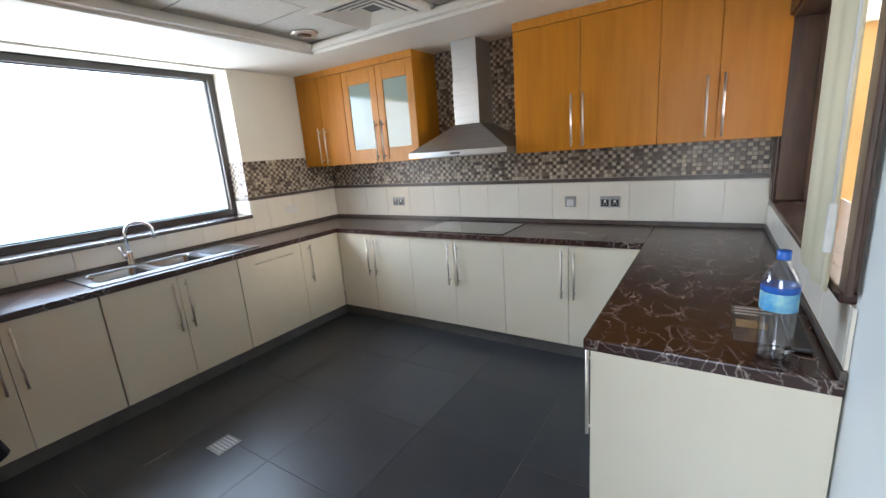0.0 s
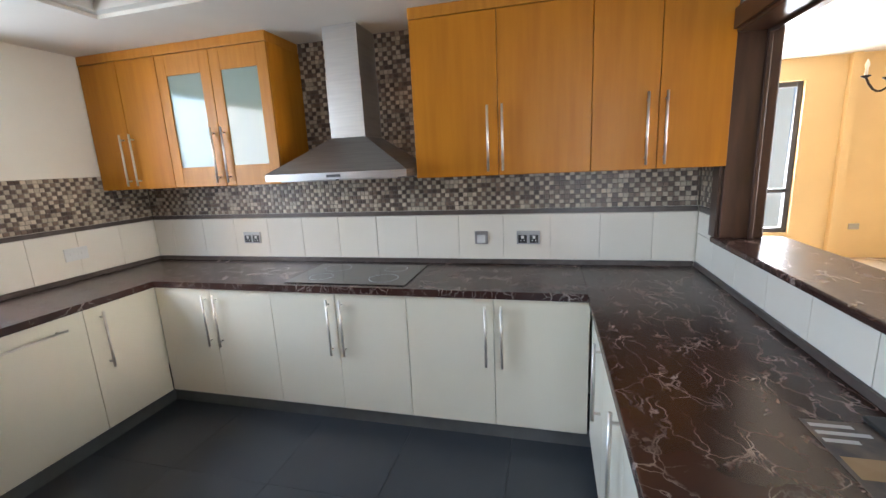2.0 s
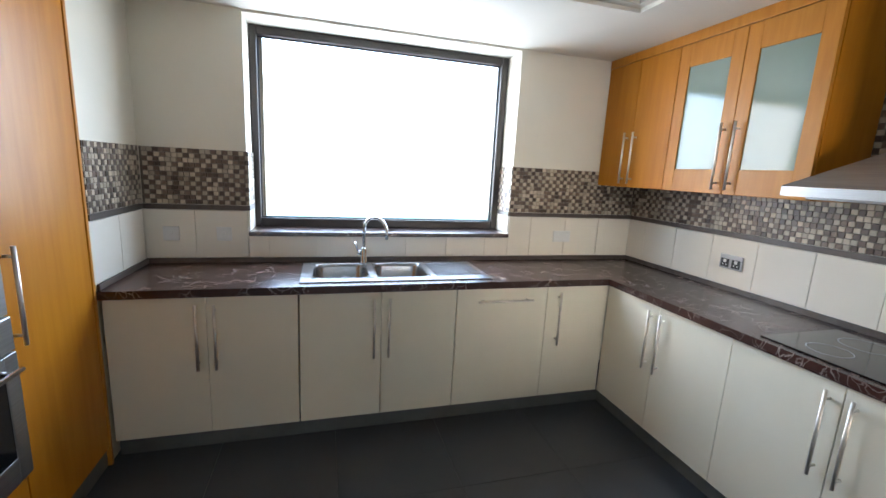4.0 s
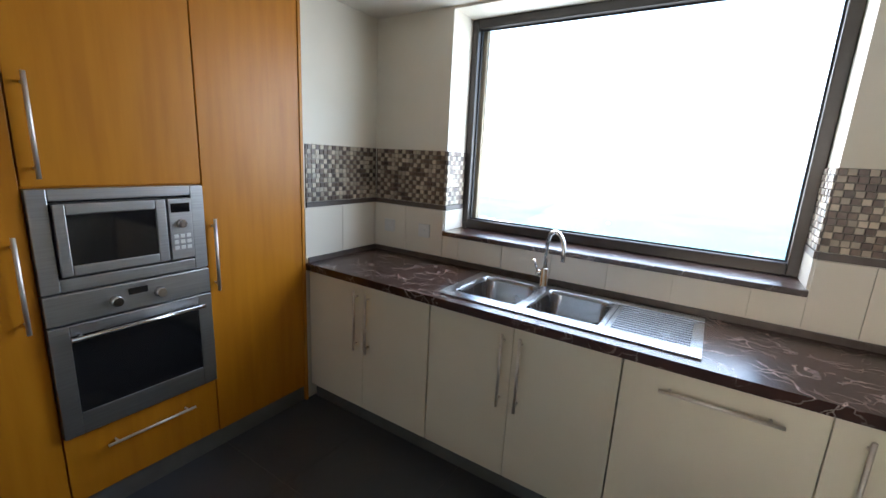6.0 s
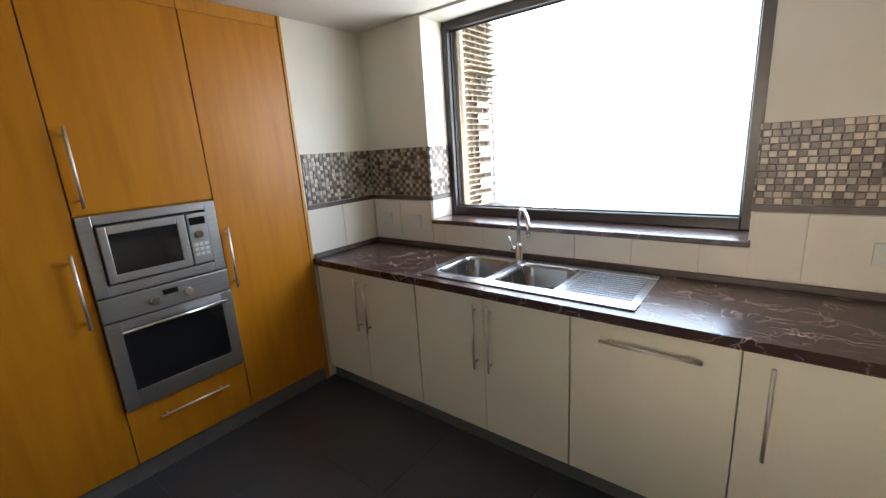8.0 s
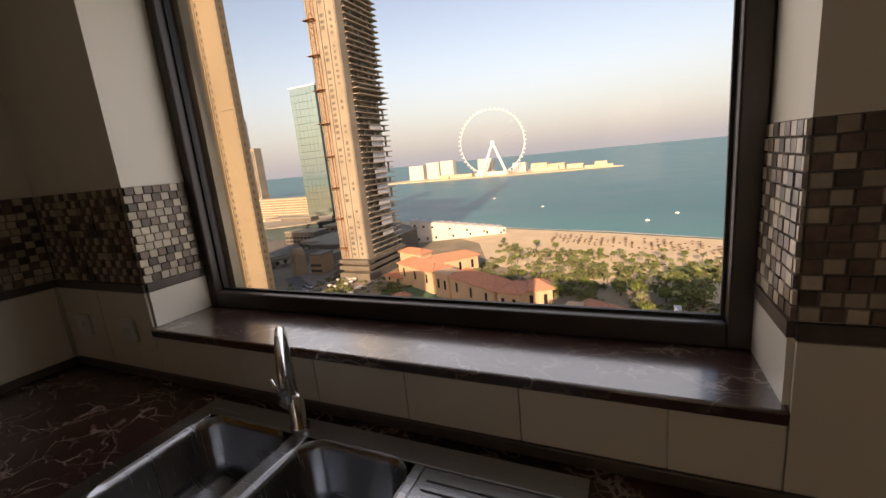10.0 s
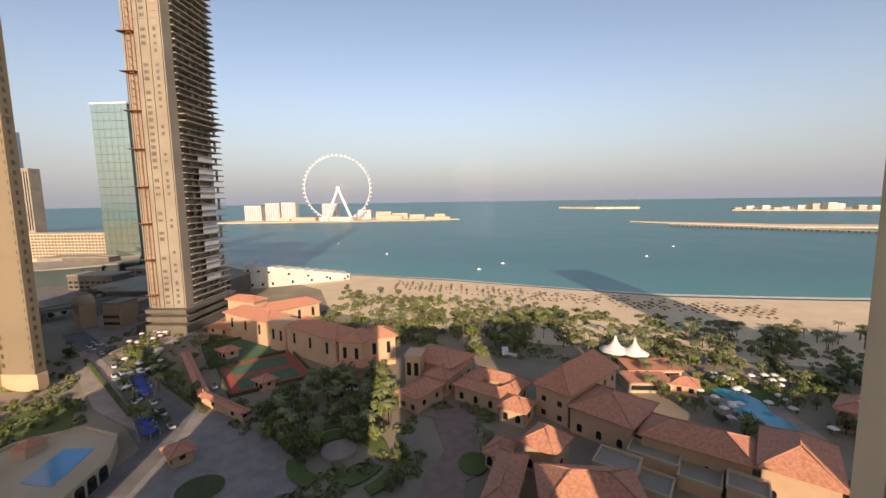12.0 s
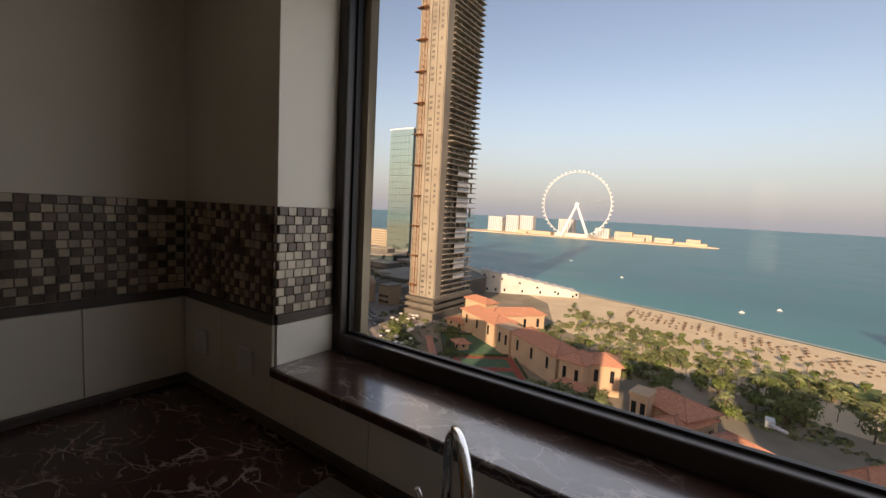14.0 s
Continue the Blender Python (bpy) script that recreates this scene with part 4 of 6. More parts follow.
tagged(mesh_of("beach_loungers", bm, [SUNBED], None), "rows of brown loungers and shades on the sand", "loungers", "", "stuff")

# ---- trees ----
def palm_mesh(seed, h):
    rng = random.Random(seed)
    bm = bmesh.new()
    lean = rng.uniform(-0.5, 0.5)
    add_tube(bm, [(0, 0, -0.3), (lean * 0.3, 0, h * 0.5), (lean, 0, h)], [0.28, 0.2, 0.17], 6, 1)
    for k in range(20):
        a = k * 2.4 + rng.uniform(-0.2, 0.2)
        up = rng.uniform(0.1, 1.1)
        L = rng.uniform(2.4, 3.4)
        c, s = math.cos(a), math.sin(a)
        prev = None
        for i in range(5):
            u = i / 4
            r = L * u
            z = h + up * r * 0.6 - 0.26 * r * r * (0.6 + 0.5 * (1 - up))
            wd = (0.12, 0.55, 0.6, 0.42, 0.04)[i]
            p = (bm.verts.new((lean + c * r - s * wd, s * r + c * wd, z - 0.18 * u)), bm.verts.new((lean + c * r, s * r, z)), bm.verts.new((lean + c * r + s * wd, s * r - c * wd, z - 0.18 * u)))
            if prev:
                bm.faces.new((prev[0], prev[1], p[1], p[0]))
                bm.faces.new((prev[1], prev[2], p[2], p[1]))
            prev = p
    me = bpy.data.meshes.new("palm_tree")
    bm.to_mesh(me)
    bm.free()
    me.materials.append(PALM)
    me.materials.append(BARK)
    return me


def leafy_mesh(seed, h, w, m):
    rng = random.Random(seed)
    bm = bmesh.new()
    add_tube(bm, [(0, 0, -0.3), (0.1, 0, h * 0.4), (0.2, 0.1, h * 0.7)], [0.3, 0.22, 0.1], 6, 1)
    for k in range(4):
        a = k * 1.6 + rng.random()
        add_tube(bm, [(0.1, 0, h * 0.35), (w * 0.5 * math.cos(a), w * 0.5 * math.sin(a), h * 0.7)], [0.14, 0.04], 5, 1)
    lobes = [(rng.uniform(-0.55, 0.55) * w, rng.uniform(-0.55, 0.55) * w, h * rng.uniform(0.5, 0.9), w * rng.uniform(0.28, 0.5)) for _ in range(9)]
    for lx, ly, lz, lr in lobes:
        for _ in range(34):
            d = Vector((rng.gauss(0, 1), rng.gauss(0, 1), rng.gauss(0, 0.8))).normalized() * lr * rng.uniform(0.7, 1.05)
            c = Vector((lx, ly, lz)) + d
            n = (d.normalized() + Vector((rng.uniform(-0.6, 0.6), rng.uniform(-0.6, 0.6), rng.uniform(-0.2, 0.9)))).normalized()
            t = n.orthogonal().normalized()
            b = n.cross(t)
            s = rng.uniform(0.28, 0.6)
            bm.faces.new([bm.verts.new(c + t * s * i + b * s * j) for i, j in ((-1, -0.3), (-0.1, -0.9), (1, -0.2), (0.2, 0.9))])
    me = bpy.data.meshes.new("leafy_tree")
    bm.to_mesh(me)
    bm.free()
    me.materials.append(m)
    me.materials.append(BARK)
    return me


PALMS = [palm_mesh(k, h) for k, h in enumerate((6.5, 8.0, 9.5, 5.0))]
TREES = [leafy_mesh(20 + k, h, w, m) for k, (h, w, m) in enumerate(((6, 3.2, LEAF), (8, 4.2, LEAF), (5, 3.0, LEAFL), (3, 2.2, LEAF), (10, 5.5, LEAF)))]


FOOTPRINTS += [(pose(-153, 87, 0), 17, 14), (pose(-137, 91, 0), 16, 9), (pose(-99, -74, 0), 12, 11), (pose(-166, -110, 0, 0, 0, 38), 34, 32), (pose(-134, -18, 0), 20, 17), (pose(-112, -14, 0), 24, 14),
               (pose(-107, -98, 0, 0, 0, 60), 50, 22), (pose(-107, -94, 0, 0, 0, 226), 150, 11)]


ORCHARD = []


def plant(kind, x, y, s=1.0):
    if not free(x, y):
        return
    if kind == "palm_tree":
        ob = new("palm_tree", rng.choice(PALMS))
        ob.matrix_basis = pose(x, y, GZ - 0.3, 0, 0, rng.uniform(0, 360)) @ Matrix.Diagonal((s, s, s, 1))
        tagged(ob, "date palm with arching green fronds", "palm", "palms")
    else:
        me = TREES[kind] if isinstance(kind, int) else rng.choice(TREES[:4])
        ORCHARD.append((math.hypot(x, y), len(ORCHARD), me, pose(x, y, GZ - 0.3, 0, 0, rng.uniform(0, 360)) @ Matrix.Diagonal((s, s, s, 1))))


def plant_orchard(nearest=280):
    """Leafy trees: the nearest singly, those farther off joined into one wood."""
    ORCHARD.sort(key=lambda q: q[:2])
    for _, _, me, m in ORCHARD[:nearest]:
        ob = new("leafy_tree", me)
        ob.matrix_basis = m
        tagged(ob, "leafy green garden tree", "tree", "garden trees")
    bm = bmesh.new()
    for _, _, me, m in ORCHARD[nearest:]:
        n0 = len(bm.verts)
        k0 = len(bm.faces)
        bm.from_mesh(me)
        bm.verts.ensure_lookup_table()
        bm.faces.ensure_lookup_table()
        for v in bm.verts[n0:]:
            v.co = m @ v.co
        if me.materials[0] == LEAFL:
            for f in bm.faces[k0:]:
                f.material_index = 2 if f.material_index == 0 else 1
    tagged(mesh_of("far_trees", bm, [LEAF, BARK, LEAFL], None), "distant leafy green trees behind the beach", "trees", "", "stuff")


def grove(n, kind, x0, x1, y0, y1, s0=0.8, s1=1.2, slope=0.0):
    for _ in range(n):
        y = rng.uniform(y0, y1)
        plant(kind, rng.uniform(x0, x1) + slope * (y - y0), y, rng.uniform(s0, s1))


grove(55, "leafy", -245, -195, -85, 20, 0.8, 1.3, 0.15)       # behind the hotel
grove(30, "palm_tree", -250, -200, -85, 30, 0.8, 1.1, 0.15)
grove(40, "palm_tree", -285, -235, -60, 60, 0.6, 0.9, 0.25)     # beach edge
grove(30, "leafy", -275, -225, -60, 110, 0.4, 0.8, 0.25)
grove(40, "palm_tree", -300, -240, -70, 100, 0.45, 0.7, 0.3)
grove(10, 4, -208, -192, 18, 48, 0.8, 1.1)
grove(30, "leafy", -200, -170, 55, 110, 0.5, 0.9)
grove(45, "palm_tree", -215, -150, 55, 130, 0.7, 1.1)
grove(25, "leafy", -150, -120, 72, 125, 0.6, 0.9)
grove(40, "palm_tree", -215, -190, 110, 200, 0.7, 1.0)
grove(20, "leafy", -190, -140, 125, 170, 0.7, 1.1)
grove(40, "palm_tree", -156, -112, -66, -26, 0.7, 1.0)          # gardens before the entrance
grove(46, "leafy", -156, -108, -68, -24, 0.5, 1.0)
grove(20, "leafy", -112, -88, -24, -10, 0.4, 0.8)
grove(12, "palm_tree", -130, -100, -5, 8, 0.6, 0.8)
grove(14, "palm_tree", -130, -110, -122, -104, 0.5, 0.75, 0.5)   # along the street
for k in range(26):
    u = k / 25
    plant("leafy", -118 - 92 * u + rng.uniform(-2, 2), -74 - 66 * u + rng.uniform(-2, 2), rng.uniform(0.4, 0.7))
    plant("palm_tree" if k % 2 else "leafy", -118 - 100 * u + rng.uniform(-4, 4), -104 - 75 * u + rng.uniform(-5, 5), rng.uniform(0.5, 0.85))
grove(60, "leafy", -160, -106, -70, -26, 0.7, 1.15)
grove(26, "leafy", -132, -112, -112, -100, 0.45, 0.75, 0.4)
for k in range(40):
    u = rng.random()
    plant("leafy", -133 - 50 * u + rng.uniform(-1.5, 1.5), -90 - 69 * u + rng.uniform(-1.5, 1.5), rng.uniform(0.5, 0.9))
    plant(("leafy", "palm_tree")[k % 2], -124 - 62 * u + rng.uniform(-4, 4), -116 - 76 * u + rng.uniform(-4, 4), rng.uniform(0.5, 0.95))
for k in range(34):
    plant("leafy", rng.uniform(-136, -102), rng.uniform(-172, -134), rng.uniform(0.4, 0.8))
for k in range(70):
    y = rng.uniform(-105, 60)
    plant(("palm_tree", "leafy", 2)[k % 3], -338 + 0.36 * (y + 100) + rng.uniform(6, 62), y, rng.uniform(0.55, 0.95))
for k in range(30):
    plant(("leafy", 2, 4)[k % 3], rng.uniform(-178, -122), rng.uniform(66, 128), rng.uniform(0.45, 0.8))
for k in range(14):
    plant("leafy", -105 - rng.uniform(0, 40), -128 - rng.uniform(0, 34), rng.uniform(0.35, 0.6))

def shrubs(name, label, spots, m):
    """Low planting, far too many to count: small leaf clumps in one mesh."""
    r = random.Random(len(spots))
    vs, fs = [], []
    for x, y, s in spots:
        if not free(x, y, 0.6):
            continue
        for _ in range(22):
            d = Vector((r.gauss(0, 1), r.gauss(0, 1), abs(r.gauss(0, 0.7)))).normalized()
            c = Vector((x, y, GZ - 0.1)) + Vector((d.x * s, d.y * s, d.z * s * 0.8))
            n = (d + Vector((r.uniform(-0.5, 0.5), r.uniform(-0.5, 0.5), r.uniform(0, 0.8)))).normalized()
            t = n.orthogonal().normalized()
            b = n.cross(t)
            q = s * r.uniform(0.28, 0.5)
            i = len(vs)
            vs += [tuple(c + t * q * u + b * q * v) for u, v in ((-1, -0.3), (-0.1, -0.9), (1, -0.2), (0.2, 0.9))]
            fs.append((i, i + 1, i + 2, i + 3))
    me = bpy.data.meshes.new(name)
    me.from_pydata(vs, [], fs)
    me.materials.append(m)
    return tagged(new(name, me), label, "shrubs", "", "stuff")


for (ax_, ay_), (bx_, by_) in (((-131, -92), (-180, -160)), ((-128, -116), (-176, -178)), ((-118, -62), (-104, -46)), ((-150, -60), (-138, -30))):
    hd = structure(new("hedge"), "clipped dark green hedge")
    L_ = math.hypot(bx_ - ax_, by_ - ay_)
    bm = bmesh.new()
    n_ = int(L_ / 1.2)
    for k in range(n_):
        add_box(bm, 1.2 * k, 1.2 * k + 1.25, -0.7 + 0.15 * math.sin(k * 2.3), 0.7 + 0.15 * math.sin(k * 1.7), -0.3, 1.2 + 0.22 * math.sin(k * 3.1), 0, 0.2)
    ob = mesh_of("clump", bm, [HEDGE], hd)
    hd.matrix_basis = pose(ax_, ay_, GZ - 0.05, 0, 0, math.degrees(math.atan2(by_ - ay_, bx_ - ax_)))
SHRUB = mat("mixed_shrub_green", (0.10, 0.12, 0.04), 0.8, col2=(0.15, 0.16, 0.065), scale=0.15, island=0.45)
spots = []
for _ in range(1900):
    y = rng.uniform(-95, 175)
    x = -322 + 0.34 * (y + 60) + rng.uniform(12, 112)
    if noise.noise((x * 0.06, y * 0.06, 0)) > -0.05:
        spots.append((x, y, rng.uniform(0.8, 2.4)))
shrubs("beach_shrubs", "scattered green shrubs behind the beach", spots, SHRUB)
spots = []
for _ in range(700):
    x, y = rng.uniform(-158, -84), rng.uniform(-72, 12)
    on_drive = noise.noise((x * 0.05 + 9, y * 0.05, 0)) < -0.05
    if not on_drive and y > -44 - 0.75 * (x + 100) and not (y > -14 and x > -126):
        spots.append((x, y, rng.uniform(0.7, 2.0)))
for _ in range(240):
    u = rng.random()
    spots.append((-112 - 100 * u + rng.uniform(-3, 3), -66 - 72 * u + rng.uniform(-2.5, 2.5), rng.uniform(0.6, 1.5)))
    spots.append((-116 - 90 * u + rng.uniform(-4, 4), -112 - 62 * u + rng.uniform(-7, 7), rng.uniform(0.6, 1.6)))
for _ in range(260):
    spots.append((rng.uniform(-225, -122), rng.uniform(-196, -112), rng.uniform(0.7, 1.9)))
for _ in range(120):
    spots.append((rng.uniform(-104, -84), rng.uniform(54, 120), rng.uniform(0.6, 1.4)))
spots = [q for q in spots if not (q[0] > -140 and q[1] < -176)]
shrubs("garden_shrubs", "dense low shrubs in the hotel gardens", spots, SHRUB)
for a0, r0, r1 in ((10, 9, 14), (100, 9, 14), (190, 9, 14), (280, 9, 14), (40, 16, 20), (150, 16, 20)):
    cx, cy = -108, -38
    arc_ = [radians(a0 + 8 * k) for k in range(9)]
    poly("garden_bed", [(cx + r1 * math.cos(a), cy + r1 * math.sin(a)) for a in arc_] + [(cx + r0 * math.cos(a), cy + r0 * math.sin(a)) for a in reversed(arc_)], GZ - 0.4, GZ + 0.3, LAWN, "curved lawn bed edged in stone")
poly("fountain_basin", [(-110.5 + 5 * math.cos(k * math.pi / 12), -38.5 + 5 * math.sin(k * math.pi / 12)) for k in range(24)], GZ - 0.4, GZ + 0.7, PAVE, "round stone fountain basin")
poly("island_bed", [(-106 + 5 * math.cos(k * math.pi / 10), 0 + 4 * math.sin(k * math.pi / 10)) for k in range(20)], GZ - 0.4, GZ + 0.35, LAWN, "oval planted island in the driveway")
poly("building_site", [(-232, -216), (-262, -150), (-300, -160), (-420, -250), (-560, -430), (-480, -560), (-330, -400)], GZ - 0.4, GZ - 0.12, ASPH, "dusty grey building site and road")

# cars and stalls
car = thing("car", (0, 0, 0), "small parked car seen from above", "car", "parked cars")
bm = bmesh.new()
add_box(bm, -2.1, 2.1, -0.9, 0.9, 0.3, 0.95, 0, 0.15)
mesh_of("body", bm, [CARW], car)
bm = bmesh.new()
add_box(bm, -1.2, 1.0, -0.78, 0.78, 0.96, 1.45, 0, 0.2)
mesh_of("cabin", bm, [DARKWIN], car)
for x in (-1.35, 1.35):
    for y in (-0.85, 0.85):
        bm = bmesh.new()
        add_tube(bm, [(x, y - 0.1, 0.32), (x, y + 0.1, 0.32)], 0.33, 12)
        mesh_of("wheel", bm, [BLACK], car)
car.matrix_basis = pose(-150, -100, GZ, 0, 0, 215)
for k in range(22):
    u = rng.random()
    copy_thing(car, pose(-122 - 100 * u + rng.uniform(-4, 4), -100 - 122 * u + rng.uniform(-4, 4), GZ, 0, 0, 230 + rng.uniform(-8, 8)))
for k in range(9):
    copy_thing(car, pose(-150 + rng.uniform(-3, 3), -50 + 2.9 * k, GZ, 0, 0, rng.uniform(0, 40)))
for x, y, n in ((-141, -121, 5), (-115, -99, 3)):
    for k in range(n):
        st = thing("market_stall", (x - 3.4 * k, y - 3.6 * k, GZ - 0.1), "market stall under a blue canopy", "stall", "market stalls")
        bm = bmesh.new()
        X, Y = x - 3.4 * k, y - 3.6 * k
        b0 = [bm.verts.new((X + i * 2, Y + j * 2, GZ + 2.6)) for i, j in ((-1, -1), (1, -1), (1, 1), (-1, 1))]
        tp = bm.verts.new((X, Y, GZ + 3.8))
        for i in range(4):
            bm.faces.new((b0[i], b0[(i + 1) % 4], tp))
        bm.faces.new(b0[::-1])
        mesh_of("canopy", bm, [BLUETARP], st)
        bm = bmesh.new()
        for i, j in ((-1, -1), (1, -1), (1, 1), (-1, 1)):
            add_tube(bm, [(X + i * 1.9, Y + j * 1.9, GZ - 0.1), (X + i * 1.9, Y + j * 1.9, GZ + 2.6)], 0.06, 6)
        tagged(mesh_of("posts", bm, [WHITESTEEL], st), "", "", "", "stuff")

# podium with pool and arches
pod = thing("pool_podium", (-100, -108, GZ), "sand coloured podium with arches and a swimming pool", "podium")
pp = [(-78, -132), (-104, -130), (-113, -118), (-109, -104), (-98, -97), (-78, -94)]
ob = poly("deck", pp, GZ - 0.3, GZ + 4.0, STUCCO2)
del ob["kind"]
attach(ob, pod)
ob = poly("pool", [(-88.7, -111.4), (-103, -114.2), (-103.5, -105.6), (-87.8, -102.0)], GZ + 3.9, GZ + 4.12, POOLB)
del ob["kind"]
attach(ob, pod)
for n_, (rx, ry, rw, rh) in enumerate(((-85, -122, 9, 5), (-101, -122, 6, 4))):
    bm = bmesh.new()
    add_box(bm, rx - rw / 2, rx + rw / 2, ry - rh / 2, ry + rh / 2, GZ + 4, GZ + 6.6)
    mesh_of("pavilion", bm, [STUCCO], pod)
    bm = bmesh.new()
    q = [bm.verts.new((rx + i * (rw / 2 + 0.6), ry + j * (rh / 2 + 0.6), GZ + 6.61)) for i, j in ((-1, -1), (1, -1), (1, 1), (-1, 1))]
    tp = bm.verts.new((rx, ry, GZ + 8.4))
    for i in range(4):
        bm.faces.new((q[i], q[(i + 1) % 4], tp))
    bm.faces.new(q[::-1])
    mesh_of("pavilion_roof", bm, [ROOF], pod)
for p0, p1 in zip(pp, pp[1:] + pp[:1]):
    bm = bmesh.new()
    v = [bm.verts.new(c) for c in ((*p0, GZ + 4), (*p1, GZ + 4), (*p1, GZ + 5), (*p0, GZ + 5))]
    bm.faces.new(v)
    mesh_of("parapet", bm, [STUCCO2], pod).modifiers.new("thick", "SOLIDIFY").thickness = 0.35
for k in range(5):
    u = (k + 0.5) / 5
    x, y = -98 + 20 * u, -97 + 3 * u
    bm = bmesh.new()
    add_box(bm, -1.4, 1.4, -0.3, 0.3, 0.2, 3.2)
    add_tube(bm, [(0, -0.3, 3.2), (0, 0.3, 3.2)], 1.4, 16)
    a = mesh_of("arch", bm, [DARKWIN], pod)
    a.matrix_basis = pose(x, y, GZ - 0.6, 0, 0, 8.5)
    attach(a, pod)

# ---- towers ----
def windows_grid(parent, name, m, rows, cols, place, w, h):
    """Dark window recess boxes over a facade, joined. place(c, r) gives the centre and the half sizes' axes."""
    bm = bmesh.new()
    for r in range(rows):
        for c in range(cols):
            p, ax = place(c, r)
            if ax == "e":
                add_box(bm, p[0] - 0.2, p[0] + 0.09, p[1] - w, p[1] + w, p[2] - h, p[2] + h)
            else:
                add_box(bm, p[0] - w, p[0] + w, p[1] - 0.2, p[1] + 0.06, p[2] - h, p[2] + h)
    return tagged(mesh_of(name, bm, [m], parent), "small dark windows", "", "", "stuff")


bt = thing("beige_tower", (-150, -190, GZ), "tall beige residential tower with columns of small windows", "tower")
# bays step back towards the street: east face x, north end y, top, window columns in from the north end
BAYS = ((-138.0, -203.0, 150, (1.6, 5.0)), (-142.0, -183.5, 150, (1.4, 4.4, 8.6, 11.8, 16.2)), (-146.0, -168.5, 95, (1.0, 13.2)))
south = -300.0
for k, (xf, y1, top, cols_) in enumerate(BAYS):
    bm = bmesh.new()
    add_box(bm, xf - 3.9, xf, south, y1, GZ - 0.3, top)
    if k == 2:
        add_box(bm, xf - 3.9, xf - 0.6, south + 3, y1 - 1.6, top, top + 3.5)
    mesh_of("wall", bm, [TOWERBEIGE], bt)
    rows_ = int((top - GZ - 14) / 3.7)
    windows_grid(bt, "window", TOWERWIN, rows_, len(cols_), lambda c, r: ((xf, y1 - cols_[c], GZ + 10 + 3.7 * r), "e"), 0.55, 0.85)
    windows_grid(bt, "window", TOWERWIN, rows_, 1, lambda c, r: ((xf - 1.6, y1, GZ + 10 + 3.7 * r), "n"), 0.5, 0.85)
    box("plinth_band", xf - 3.9, xf + 0.4, south, y1 + 0.4, GZ - 0.3, GZ + 6.5, STUCCO, bt)
    for zb in (-18, 34, 86):
        box("cornice", xf - 3.5, xf + 0.25, y1 - 9, y1 + 0.25, zb, zb + 0.7, TOWERBEIGE, bt)
    boxes("pilaster", [(xf, xf + 0.5, y1 - y_ - 0.6, y1 - y_, GZ + 6.6, top - 1) for y_ in ((3.0, 6.8, 14.0), (2.6, 6.2, 13.8), (0.02, 14.4))[k]], TOWERBEIGE, bt)
box("body", -176, -150.1, -300, -207, GZ - 0.3, 90, TOWERBEIGE, bt)

ct = thing("unfinished_tower", (-240, -168, GZ), "unfinished concrete skyscraper with open floor slabs", "tower")
X0, X1, Y0, Y1, TOP = -262, -220, -180, -158, 240
boxes("core", [(X0 + 3, X1 - 7, Y0 + 2, Y1 - 3.2, GZ, TOP), (X1 - 6.9, X1, Y0, Y1 - 0.6, GZ, TOP)], CONC, ct)
nfl = int((TOP - GZ) / 3.55)
slabs = []
for k in range(nfl):
    z = GZ + 14 + 3.55 * k
    o = 1.1 if k % 2 else 0.6
    wide_ = 2.6 if 29 <= k <= 30 else 0
    slabs.append((X0 - 1.5, X1 - 6.95, Y1 - 3.3, Y1 + o + wide_, z, z + 0.55))
    slabs.append((X0 - 2.2 - wide_, X0 + 3, Y0, Y1 - 3.4, z, z + 0.5))
    for c in range(6):
        x = X0 + 1 + c * 6
        if (k * 7 + c * 3) % 5 < 3:
            slabs.append((x, x + 2.2, Y1 - 1.5, Y1 - 1.2, z + 0.56, z + 3.5))
    if k % 3 != 1 and 2 < k < 24:
        slabs.append((X0 + 8, X0 + 22, Y1 + 0.0, Y1 + 0.15, z + 0.56, z + 3.5, 1))
bm = bmesh.new()
for b in slabs:
    add_box(bm, *b[:6], b[6] if len(b) > 6 else 0)
tagged(mesh_of("floor_slabs", bm, [CONC, GRID], ct), "concrete floor slabs, columns and glazing", "", "", "stuff")
# podium tiers in the concrete copy that has shade in its colour
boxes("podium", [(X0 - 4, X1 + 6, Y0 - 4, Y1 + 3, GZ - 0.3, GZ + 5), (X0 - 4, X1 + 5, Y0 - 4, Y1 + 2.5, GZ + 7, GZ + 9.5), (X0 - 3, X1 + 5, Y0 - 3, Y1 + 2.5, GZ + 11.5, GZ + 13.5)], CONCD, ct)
bm = bmesh.new()
r_ = random.Random(31)
for k in range(78):
    z = GZ + 15 + 3.55 * k
    add_box(bm, X1, X1 + 0.18, Y0, Y1 - 0.7, z, z + 0.28)                # pour joints
    # openings are thin boxes, their inner shade given by the dark concrete colour
    for y_, w_ in ((Y0 + 11.0, 1.3), (Y0 + 17.2, 0.8)):
        if r_.random() < 0.72:
            add_box(bm, X1, X1 + 0.1, y_ - w_, y_ + w_, z + 0.9, z + 0.9 + r_.uniform(1.2, 2.2), 1)
for y_ in (Y0 + 0.6, Y0 + 8.6, Y0 + 14.0, Y1 - 1.6):
    add_box(bm, X1, X1 + 0.7, y_ - 0.5, y_ + 0.5, GZ + 14, TOP)
tagged(mesh_of("core_wall_relief", bm, [CONC, CONCD], ct), "pour joints, ribs and openings of the concrete core", "", "", "stuff")
bm = bmesh.new()
